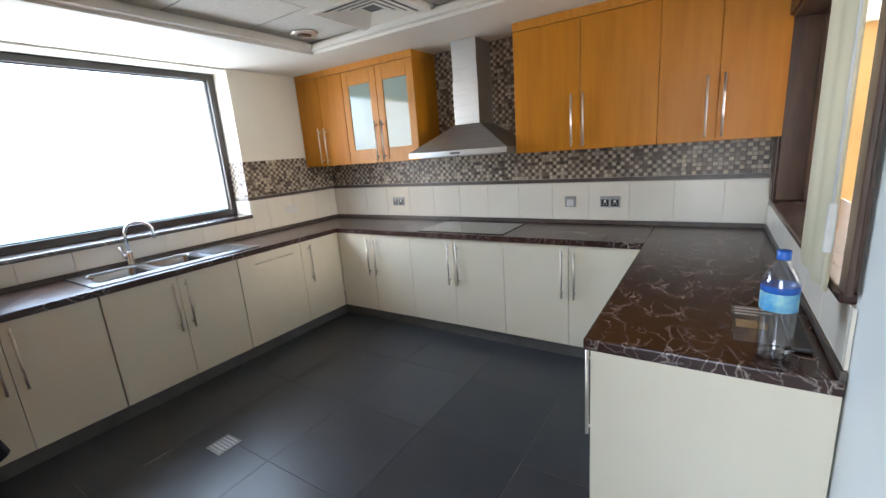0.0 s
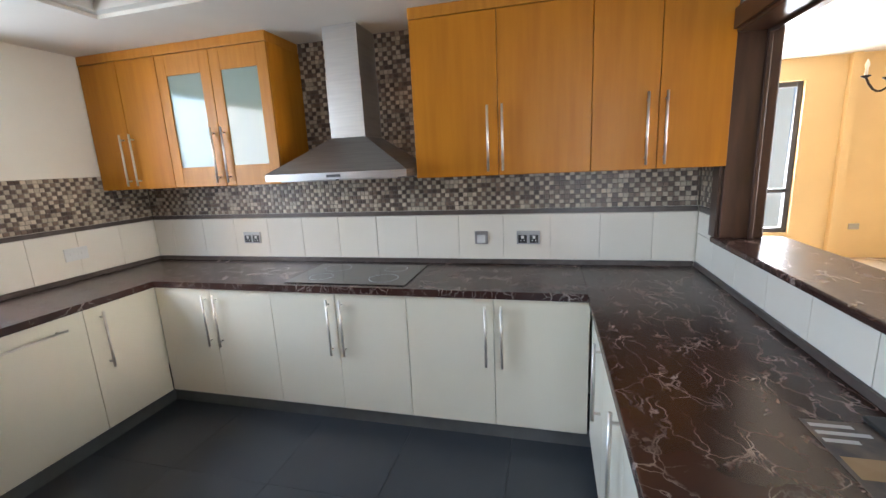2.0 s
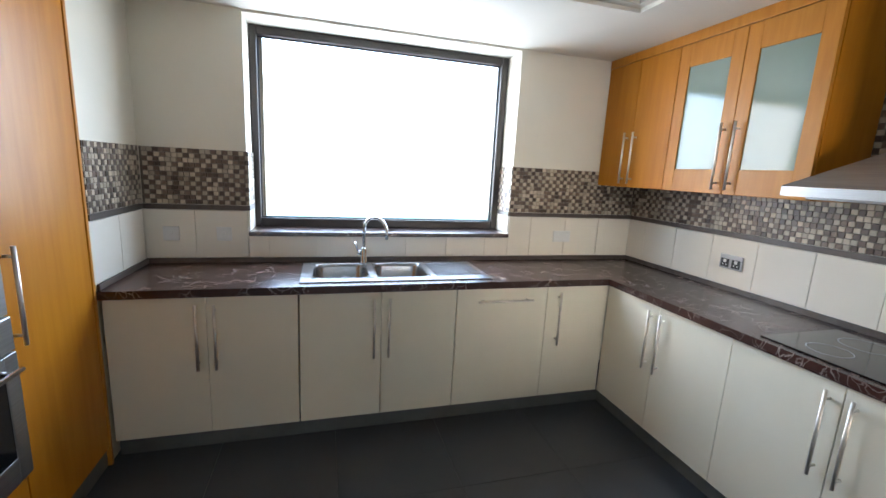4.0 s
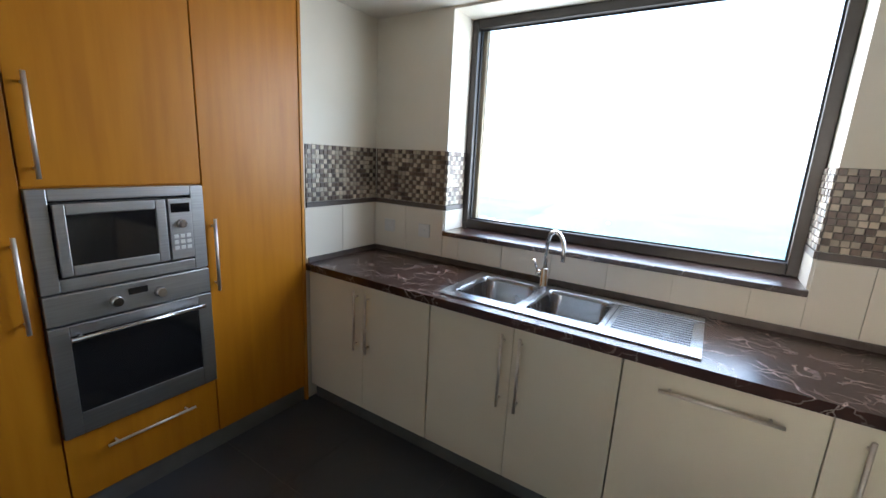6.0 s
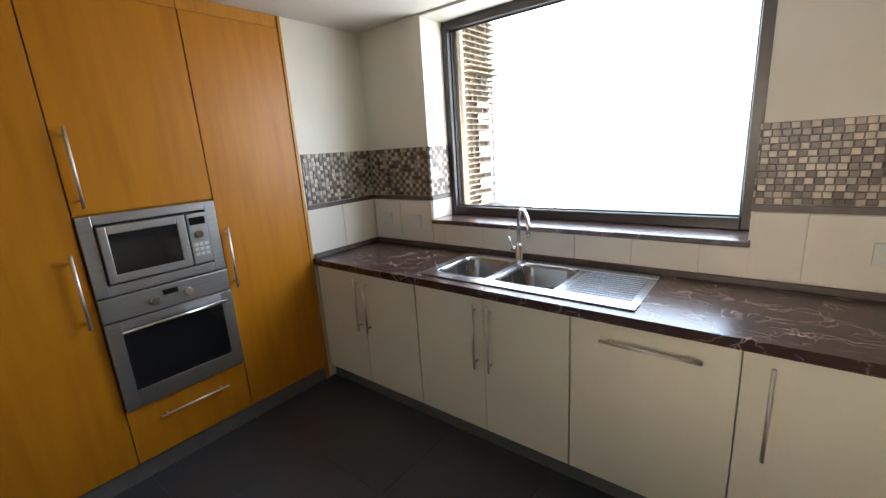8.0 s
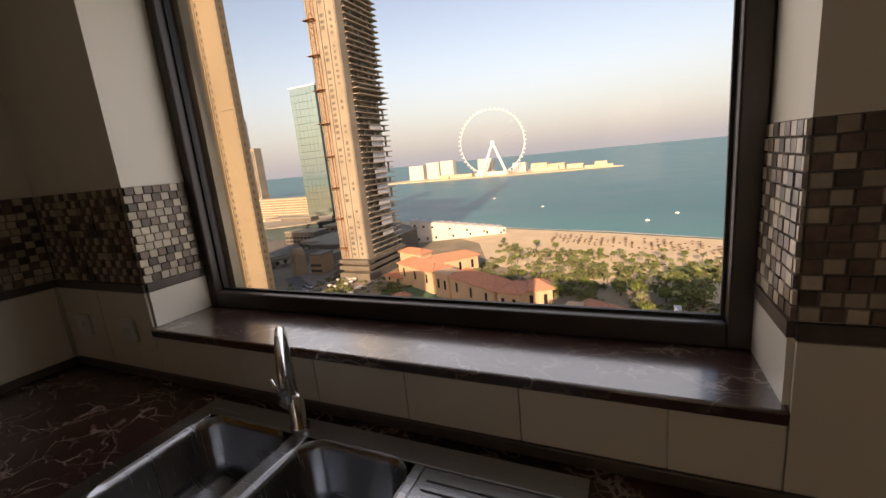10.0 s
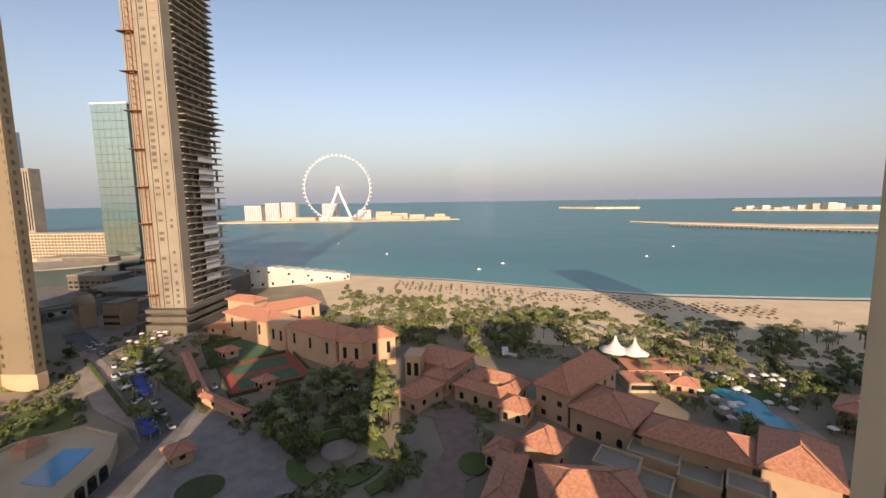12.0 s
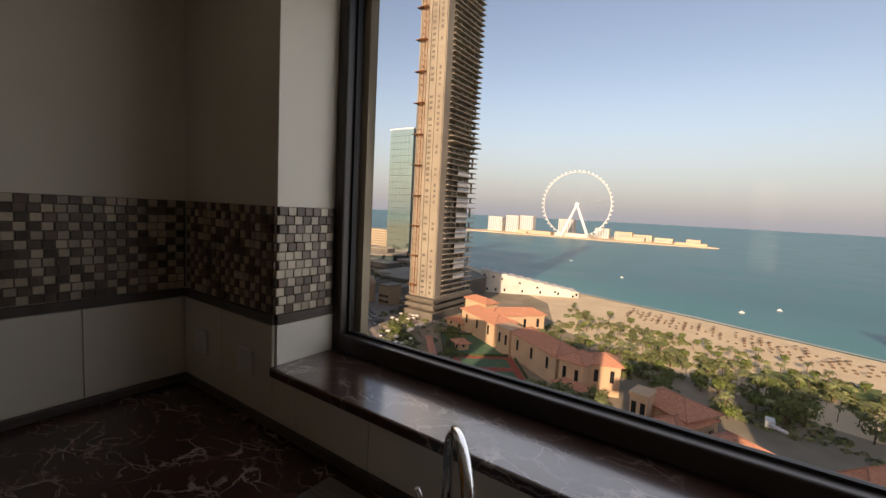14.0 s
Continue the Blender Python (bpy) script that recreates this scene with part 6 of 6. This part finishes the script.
add_lathe(bm, [(0.0565, 1.04), (0.0568, 1.041), (0.0568, 1.17), (0.0565, 1.171)], 2.49, PIER + 0.07, 24)
mesh_of("label_band", bm, [mat("printed_red_label", (0.6, 0.05, 0.05), 0.4, col2=(0.7, 0.55, 0.5), scale=70)], ext)
bm = bmesh.new()
add_lathe(bm, [(0.018, 1.331), (0.02, 1.335), (0.02, 1.365), (0.012, 1.37)], 2.49, PIER + 0.07, 14)
add_box(bm, 2.42, 2.50, PIER + 0.06, PIER + 0.08, 1.372, 1.380)
mesh_of("valve", bm, [CHROME], ext)
bm = bmesh.new()
add_tube(bm, [(2.50, PIER + 0.07, 1.385), (2.45, PIER + 0.08, 1.40), (2.40, PIER + 0.09, 1.43)], [0.009, 0.01, 0.007], 8)
add_tube(bm, [(2.50, PIER + 0.07, 1.372), (2.45, PIER + 0.085, 1.365), (2.39, PIER + 0.09, 1.36)], [0.008, 0.008, 0.006], 8)
mesh_of("lever", bm, [BLACK], ext)
bm = bmesh.new()
add_tube(bm, [(2.51, PIER + 0.07, 1.35), (2.555, PIER + 0.08, 1.34), (2.57, PIER + 0.09, 1.28), (2.56, PIER + 0.11, 1.20)], 0.009, 10)
add_tube(bm, [(2.56, PIER + 0.11, 1.21), (2.55, PIER + 0.125, 1.12), (2.54, PIER + 0.14, 1.04)], [0.014, 0.02, 0.026], 12)
mesh_of("horn", bm, [BLACK], ext)
box("wall_bracket", 2.46, 2.52, PIER, PIER + 0.016, 1.20, 1.30, STEEL, ext, 0.002)

bot = thing("water_bottle", (3.855, -1.985, 0.90), "clear plastic water bottle with blue cap and label", "bottle")
bx, by = 3.855, -1.985
prof = [(0.036, 0.902), (0.043, 0.908)]
for k in range(6):
    prof += [(0.0435, 0.92 + 0.02 * k), (0.0405, 0.93 + 0.02 * k)]
prof += [(0.0435, 1.04), (0.0435, 1.125), (0.038, 1.15), (0.022, 1.178), (0.0145, 1.19), (0.0145, 1.205)]
bm = bmesh.new()
add_lathe(bm, prof, bx, by, 28)
mesh_of("body", bm, [PET], bot)
bm = bmesh.new()
add_lathe(bm, [(0.0375, 0.904), (0.039, 0.91), (0.039, 1.01), (0.0385, 1.0101)], bx, by, 24)
mesh_of("water", bm, [glass_mat("bottle_water", (0.97, 0.985, 0.99), 0.0, 0.06)], bot)
bm = bmesh.new()
add_lathe(bm, [(0.044, 1.052), (0.0445, 1.053), (0.0445, 1.103), (0.044, 1.104)], bx, by, 28)
mesh_of("label_band", bm, [LABELB], bot)
bm = bmesh.new()
add_lathe(bm, [(0.0442, 1.1045), (0.0446, 1.105), (0.0446, 1.122), (0.0442, 1.123)], bx, by, 28)
mesh_of("label_stripe", bm, [BLUECAP], bot)
bm = bmesh.new()
add_lathe(bm, [(0.0165, 1.195), (0.0168, 1.197), (0.0168, 1.218), (0.015, 1.22)], bx, by, 20)
mesh_of("cap", bm, [BLUECAP], bot)

leaf = thing("leaflet", (3.84, -1.74, 0.90), "dark printed leaflet lying on the marble countertop", "leaflet")
ln = [box("sheet", 3.765, 3.925, -1.90, -1.58, 0.9005, 0.9025, PAPER, leaf)]
for k, (w, y) in enumerate(((0.09, -1.61), (0.11, -1.64), (0.07, -1.67))):
    box("printed_line", 3.775, 3.775 + w, y, y + 0.014, 0.9026, 0.903, PAPERW, leaf)
box("photo", 3.775, 3.86, -1.79, -1.72, 0.9026, 0.903, CARD, leaf)
case = tagged(box("black_folder", 3.905, 3.955, -1.93, -1.56, 0.9031, 0.915, BLACK, None, 0.004), "slim black folder lying on the leaflet", "folder")

blind = thing("panel_blind", (3.95, -1.77, 1.10), "cream fabric panel blind drawn aside in the hatch", "blind")
bm = bmesh.new()
n = 14
va = []
for k in range(n + 1):
    y = -1.96 + 0.36 * k / n
    off = 0.002 * math.sin(k * 0.9)
    va.append([bm.verts.new((3.945 + off + dx, y, z)) for dx in (0, 0.012) for z in (1.105 + 0.006 * math.sin(k), 2.27)])
for p, q in zip(va, va[1:]):
    bm.faces.new((p[0], p[1], q[1], q[0]))
    bm.faces.new((p[2], q[2], q[3], p[3]))
    bm.faces.new((p[0], q[0], q[2], p[2]))
    bm.faces.new((p[1], p[3], q[3], q[1]))
bm.faces.new((va[0][0], va[0][2], va[0][3], va[0][1]))
bm.faces.new((va[-1][0], va[-1][1], va[-1][3], va[-1][2]))
mesh_of("fabric", bm, [BLIND], blind, smooth=True)
box("head_rail", 3.915, 3.968, -2.05, -0.28, 2.275, 2.315, PLASTIC, blind, 0.004)
bm = bmesh.new()
add_tube(bm, [(3.94, -1.985, 2.27), (3.94, -1.987, 1.8), (3.94, -1.985, 1.35)], 0.0035, 6)
add_box(bm, 3.932, 3.95, -1.992, -1.978, 1.22, 1.35, 0, 0.003)
mesh_of("cord", bm, [PLASTIC], blind)


def socket(at, way, double, switch=False, m=None):
    """A wall plate; way: 'n' on the north wall, 'w' on the west wall."""
    e = thing("wall_socket", (0, 0, 0), "steel wall socket plate on the tiles" if not switch else "white fused switch plate on the tiles", "socket", "wall sockets")
    w = 0.146 if double else 0.086
    box("plate", -w / 2, w / 2, -0.011, -0.001, -0.043, 0.043, m or STEELM, e, 0.002)
    for cx in ((-0.036, 0.036) if double else (0,)):
        box("insert", cx - 0.027, cx + 0.027, -0.0125, -0.011, -0.034, 0.018, BLACK if not switch else PLASTIC, e)
        box("rocker", cx - 0.009, cx + 0.009, -0.016, -0.0125, -0.006, 0.014, PLASTIC, e, 0.001)
        for px, pz in ((0, 0.006), (-0.011, -0.018), (0.011, -0.018)):
            if not switch and pz < 0:
                box("pin_hole", cx + px - 0.003, cx + px + 0.003, -0.013, -0.0126, pz - 0.004, pz + 0.004, PLASTIC, e)
    e.matrix_basis = pose(*at, 0, 0, {"n": 0, "w": 90}[way])
    return e


TS = 0.011          # tile face off the wall
socket((0.94, -TS, 1.08), "n", True)
socket((2.715, -TS, 1.077), "n", False, True)
socket((3.02, -TS, 1.076), "n", True)
for y, dbl in ((-3.30, False), (-3.01, False), (-0.63, True)):
    socket((TS, y, 1.083), "w", dbl, True, PLASTIC)

drain = thing("floor_drain", (1.39, -2.39, 0), "square pale metal floor drain cover in the dark tiles", "drain")
c = Matrix.Translation((1.39, -2.39, 0)) @ Matrix.Rotation(radians(0), 4, "Z")
boxes("cover", [(1.325, 1.465, -2.46, -2.32, 0.0, 0.004)], STEEL, drain, 0.001)
boxes("slot", [(1.345, 1.445, -2.44 + 0.02 * k, -2.434 + 0.02 * k, 0.0041, 0.0048) for k in range(6)], GRID, drain)

# ceiling fittings
dif = thing("air_diffuser", (1.45, -1.1, ZC), "square white ceiling air diffuser with stepped louvres", "diffuser")
cx, cy = RX0 + (RX1 - RX0) * 1.5 / 4, RY1 - (RY1 - RY0) * 0.5 / 4
for k, (s, z) in enumerate(((0.27, 0.0), (0.21, 0.006), (0.155, 0.012), (0.10, 0.018))):
    bm = bmesh.new()
    o = [bm.verts.new((cx + s * i, cy + s * j, ZC - 0.034 + z)) for i, j in ((-1, -1), (1, -1), (1, 1), (-1, 1))]
    q = [bm.verts.new((cx + (s - 0.046) * i, cy + (s - 0.046) * j, ZC - 0.022 + z)) for i, j in ((-1, -1), (1, -1), (1, 1), (-1, 1))]
    for i in range(4):
        bm.faces.new((o[i], o[(i + 1) % 4], q[(i + 1) % 4], q[i]))
    ob = mesh_of("louvre", bm, [CEIL], dif)
    ob.modifiers.new("thick", "SOLIDIFY").thickness = 0.003
boxes("flange", [(cx - 0.295, cx + 0.295, cy - 0.295, cy - 0.262, ZC - 0.036, ZC + 0.0035), (cx - 0.295, cx + 0.295, cy + 0.262, cy + 0.295, ZC - 0.036, ZC + 0.0035), (cx - 0.295, cx - 0.262, cy - 0.262, cy + 0.262, ZC - 0.036, ZC + 0.0035), (cx + 0.262, cx + 0.295, cy - 0.262, cy + 0.262, ZC - 0.036, ZC + 0.0035)], CEIL, dif, 0.003)
# dark plate above the louvres, standing for the shade inside the neck
box("neck", cx - 0.262, cx + 0.262, cy - 0.262, cy + 0.262, ZC - 0.001, ZC + 0.0035, CEILGAP, dif)
dl = thing("downlight", (1.03, -1.05, ZC), "round recessed ceiling downlight, switched off", "lamp", "downlights")
bm = bmesh.new()
add_lathe(bm, [(0.055, ZC - 0.012), (0.095, ZC - 0.012), (0.10, ZC - 0.004), (0.10, ZC + 0.003)], 1.03, -1.05, 28)
mesh_of("ring", bm, [NICKEL], dl)
bm = bmesh.new()
add_lathe(bm, [(0.05, ZC - 0.0135), (0.054, ZC - 0.0125)], 1.03, -1.05, 24)
mesh_of("lens", bm, [BLACKGLASS], dl)
for x, y in ((2.9, -1.3), (1.03, -2.75), (2.9, -2.75)):
    copy_thing(dl, pose(x, y, ZC))

# chandelier in the dining room
ch = thing("chandelier", (5.99, 1.67, 2.0), "dark bronze three-arm candle chandelier", "chandelier")
X, Y = 5.99, 1.67
bm = bmesh.new()
add_lathe(bm, [(0.02, 2.60), (0.06, 2.66), (0.07, 2.70)], X, Y, 20)
add_tube(bm, [(X, Y, 2.62), (X, Y, 2.36)], 0.008, 8)
add_lathe(bm, [(0.01, 2.26), (0.04, 2.30), (0.03, 2.36), (0.01, 2.38)], X, Y, 16)
mesh_of("stem", bm, [BLACKIRON], ch)
for k in range(5):
    a = radians(20 + 72 * k)
    bm = bmesh.new()
    pts = []
    for s in range(11):
        u = s / 10
        r = 0.03 + 0.27 * u
        z = 2.28 - 0.36 * math.sin(math.pi * min(u * 0.62, 1)) + 0.16 * u ** 3
        pts.append((X + r * math.cos(a), Y + r * math.sin(a), z))
    add_tube(bm, pts, 0.009, 8)
    e = Vector(pts[-1])
    add_lathe(bm, [(0.01, e.z - 0.01), (0.035, e.z + 0.005), (0.03, e.z + 0.012)], e.x, e.y, 14)
    arm = mesh_of("arm", bm, [BLACKIRON], ch)
    bm = bmesh.new()
    add_lathe(bm, [(0.011, e.z + 0.013), (0.011, e.z + 0.07), (0.017, e.z + 0.09), (0.012, e.z + 0.115), (0.002, e.z + 0.14)], e.x, e.y, 12)
    mesh_of("candle", bm, [CANDLE], arm)
dp = thing("dining_socket", (7.0, 4.10, 0.4), "steel socket plate on the yellow wall", "socket")
box("plate", 7.15, 7.27, 4.185, 4.199, 0.40, 0.48, STEELM, dp, 0.002)

# hall door, dark
hd = structure(thing("door_hall", (3.0, -4.3, 0), "dark brown wooden door leaf standing in the passage", "door"))
box("leaf", 2.63, 3.3, -4.24, -4.2, 0.005, 2.1, DARKROOM, hd, 0.003)

# ---- tiles ----
def tiles_row(parent, way, a0, a1, z0, z1, w, off, m, name="tile", joint=0.003):
    """Upright tiles along the north ('n'), west ('w'), south return ('s') or east ('e') wall."""
    cache = {}
    a = a0
    k = 0
    first = off
    while a < a1 - 1e-4:
        b = min(a + (first if k == 0 and first else w), a1)
        L = round(b - a, 4)
        if L not in cache:
            bm = bmesh.new()
            add_box(bm, joint / 2, L - joint / 2, -0.0085, 0, joint / 2, (z1 - z0) - joint / 2, 0, 0.001)
            me = bpy.data.meshes.new(name)
            bm.to_mesh(me)
            bm.free()
            me.materials.append(m)
            cache[L] = me
        ob = new(name, cache[L])
        ob.matrix_basis = {"n": lambda: pose(a, -0.002, z0), "w": lambda: pose(0.002, a, z0, 0, 0, 90), "e": lambda: pose(XE - 0.002, -a, z0, 0, 0, -90), "s": lambda: pose(0.615 - a, YS - 0.008, z0, 0, 0, 180)}[way]()
        attach(ob, parent)
        a, k = b, k + 1


wn_ = bpy.data.objects["wall_north"]
ww_ = bpy.data.objects["wall_west"]
we_ = bpy.data.objects["wall_east"]
ws_ = bpy.data.objects["wall_south_return"]
tiles_row(wn_, "n", 0.012, 3.985, 0.93, 1.228, 0.2965, 0.18, TILE)
tiles_row(ww_, "w", YS, WY0, 0.93, 1.228, 0.2965, 0.27, TILE)
tiles_row(ww_, "w", WY0, WY1, 0.93, WZ0, 0.2965, 0.12, TILE)
tiles_row(ww_, "w", WY1, -0.012, 0.93, 1.228, 0.2965, 0.18, TILE)
tiles_row(we_, "e", 0.012, 2.066, 0.93, OZ0, 0.2965, 0.25, TILE)
tiles_row(we_, "e", 0.012, 0.24, OZ0, 1.228, 0.2965, 0.228, TILE)
tiles_row(ws_, "s", 0.0, 0.60, 0.93, 1.228, 0.2965, 0.0, TILE)
# listel and mosaic backing
MZ0, MZ1 = 1.262, 1.592
structure(boxes("listel", [(0.012, 3.985, -0.012, -0.001, 1.23, MZ0 - 0.002), (0.001, 0.012, YS, WY0, 1.23, MZ0 - 0.002), (0.001, 0.012, WY1, -0.012, 1.23, MZ0 - 0.002), (0.012, 0.60, YS - 0.01, YS + 0.001, 1.23, MZ0 - 0.002),
                           (-0.215, 0.001, WY0, WY0 + 0.011, 1.23, MZ0 - 0.002), (-0.215, 0.001, WY1 - 0.011, WY1, 1.23, MZ0 - 0.002), (XE - 0.012, XE - 0.001, -0.23, -0.012, 1.23, MZ0 - 0.002)], LISTEL), "dark border tiles below the mosaic")
structure(boxes("mosaic_bed", [(0.004, 3.996, -0.004, -0.0005, MZ0, UZ0 + 0.1), (1.50, 2.40, -0.0045, -0.0006, UZ0, ZB), (0.0005, 0.004, YS, WY0, MZ0, MZ1), (0.0005, 0.004, WY1, -0.004, MZ0, MZ1), (0.004, 0.60, YS - 0.01, YS - 0.006, MZ0, MZ1),
                               (-0.215, 0.0005, WY0, WY0 + 0.003, MZ0, MZ1), (-0.215, 0.0005, WY1 - 0.003, WY1, MZ0, MZ1), (XE - 0.004, XE - 0.0005, -0.23, -0.004, MZ0, UZ0 + 0.1)], MGROUT), "grey grout bed of the mosaic band")
structure(boxes("reveal_tile", [(-0.215, 0.0, WY0, WY0 + 0.009, 1.101, 1.228), (-0.215, 0.0, WY1 - 0.009, WY1, 1.101, 1.228)], TILE), "white tiles of the window reveal")

PX_, PZ_ = 0.0305, 0.0275


def mosaic(parent, name, place, a0, a1, z0, z1):
    """Staggered small stone chips, joined, in a chequer of pale and brown. place(a, z, d) gives the point."""
    rng = random.Random(int(a0 * 1000 + z0 * 77 + a1 * 13))
    vs, fs, mi = [], [], []
    rows = int(round((z1 - z0) / PZ_))
    for r in range(rows):
        zb, zt = z0 + (z1 - z0) * r / rows + 0.0012, z0 + (z1 - z0) * (r + 1) / rows - 0.0012
        a = a0 - (0.5 * PX_ if (r // 1) % 2 else 0) * 0.35
        k = 0
        while a < a1 - 0.004:
            p, q = max(a + 0.0012, a0), min(a + PX_ - 0.0012, a1)
            if q - p > 0.004:
                d = 0.0085 + rng.uniform(-0.0012, 0.0012)
                i = len(vs)
                vs += [place(p, zb, 0.002), place(q, zb, 0.002), place(q, zt, 0.002), place(p, zt, 0.002)]
                c = 0.0012
                vs += [place(p + c, zb + c, d), place(q - c, zb + c, d), place(q - c, zt - c, d), place(p + c, zt - c, d)]
                fs += [(i + 4, i + 5, i + 6, i + 7), (i, i + 1, i + 5, i + 4), (i + 1, i + 2, i + 6, i + 5), (i + 2, i + 3, i + 7, i + 6), (i + 3, i, i + 4, i + 7)]
                pale = (k + r) % 2 == 0
                if rng.random() < 0.13:
                    pale = not pale
                mi += [0 if pale else 1] * 5
            a += PX_
            k += 1
    me = bpy.data.meshes.new(name)
    me.from_pydata(vs, [], fs)
    me.materials.append(MOSL)
    me.materials.append(MOSD)
    me.polygons.foreach_set("material_index", mi)
    ob = new(name, me)
    attach(ob, parent)
    return tagged(ob, "pale and brown stone mosaic chips", "", "", "stuff")


mosaic(wn_, "mosaic_north", lambda a, z, d: (a, -d, z), 0.012, 3.985, MZ0, UZ0 + 0.085)
mosaic(wn_, "mosaic_hood", lambda a, z, d: (a, -d, z), 1.502, 2.398, UZ0 + 0.085, ZB - 0.002)
mosaic(ww_, "mosaic_west", lambda a, z, d: (d, a, z), YS + 0.012, WY0 - 0.0, MZ0, MZ1)
mosaic(ww_, "mosaic_west_corner", lambda a, z, d: (d, a, z), WY1, -0.012, MZ0, MZ1)
mosaic(ws_, "mosaic_return", lambda a, z, d: (a, YS - 0.01 + d, z), 0.012, 0.60, MZ0, MZ1)
mosaic(we_, "mosaic_east", lambda a, z, d: (XE - d, a, z), -0.228, -0.012, MZ0, UZ0 + 0.085)
mosaic(ww_, "mosaic_reveal_far", lambda a, z, d: (a, WY1 - d, z), -0.213, 0.008, MZ0, MZ1)
# the reveal that the walk comes nearest to: single chips
rng = random.Random(5)
chip = {}
for key, m in (("p", MOSLP), ("d", MOSDP)):
    bm = bmesh.new()
    add_box(bm, 0.0012, 0.0288 - 0.0012 + 0.0015, 0, 0.009, 0.0012, PZ_ - 0.0012, 0, 0.0015)
    chip[key] = bpy.data.meshes.new("mosaic_chip")
    bm.to_mesh(chip[key])
    bm.free()
    chip[key].materials.append(m)
for r in range(12):
    for k in range(7):
        pale = (k + r) % 2 == 0
        if rng.random() < 0.12:
            pale = not pale
        ob = new("mosaic_chip", chip["p" if pale else "d"])
        ob.matrix_basis = pose(-0.205 + k * PX_ - (0.008 if r % 2 else 0), WY0 + 0.001 + rng.uniform(0, 0.001), MZ0 + r * PZ_)
        attach(ob, ww_)

# floor tiles
fl = bpy.data.objects["floor"]
bm = bmesh.new()
add_box(bm, -0.2992, 0.2992, -0.2992, 0.2992, -0.0115, 0, 0, 0.0008)
ftile = bpy.data.meshes.new("floor_tile")
bm.to_mesh(ftile)
bm.free()
ftile.materials.append(FLOORT)
for i in range(14):
    for j in range(18):
        x, y = 0.85 + 0.6 * (i - 1), -0.85 - 0.6 * (j - 8)
        if x > 8.4 or y < -6.6 or y > 4.3 or x < -0.1:
            continue
        if x > 4.3 or y < -6.4 or y > 0.2 or (y < -3.9 and x < 2.3):
            continue
        ob = new("floor_tile", ftile)
        ob.matrix_basis = pose(x, y, 0)
        attach(ob, fl)
structure(boxes("floor_dining", [(4.25, 8.2, -6.5, 4.2, -0.011, 0.0)], mat("pale_floor_stone", (0.5, 0.44, 0.36), 0.25, scale=3)), "pale polished dining room floor")
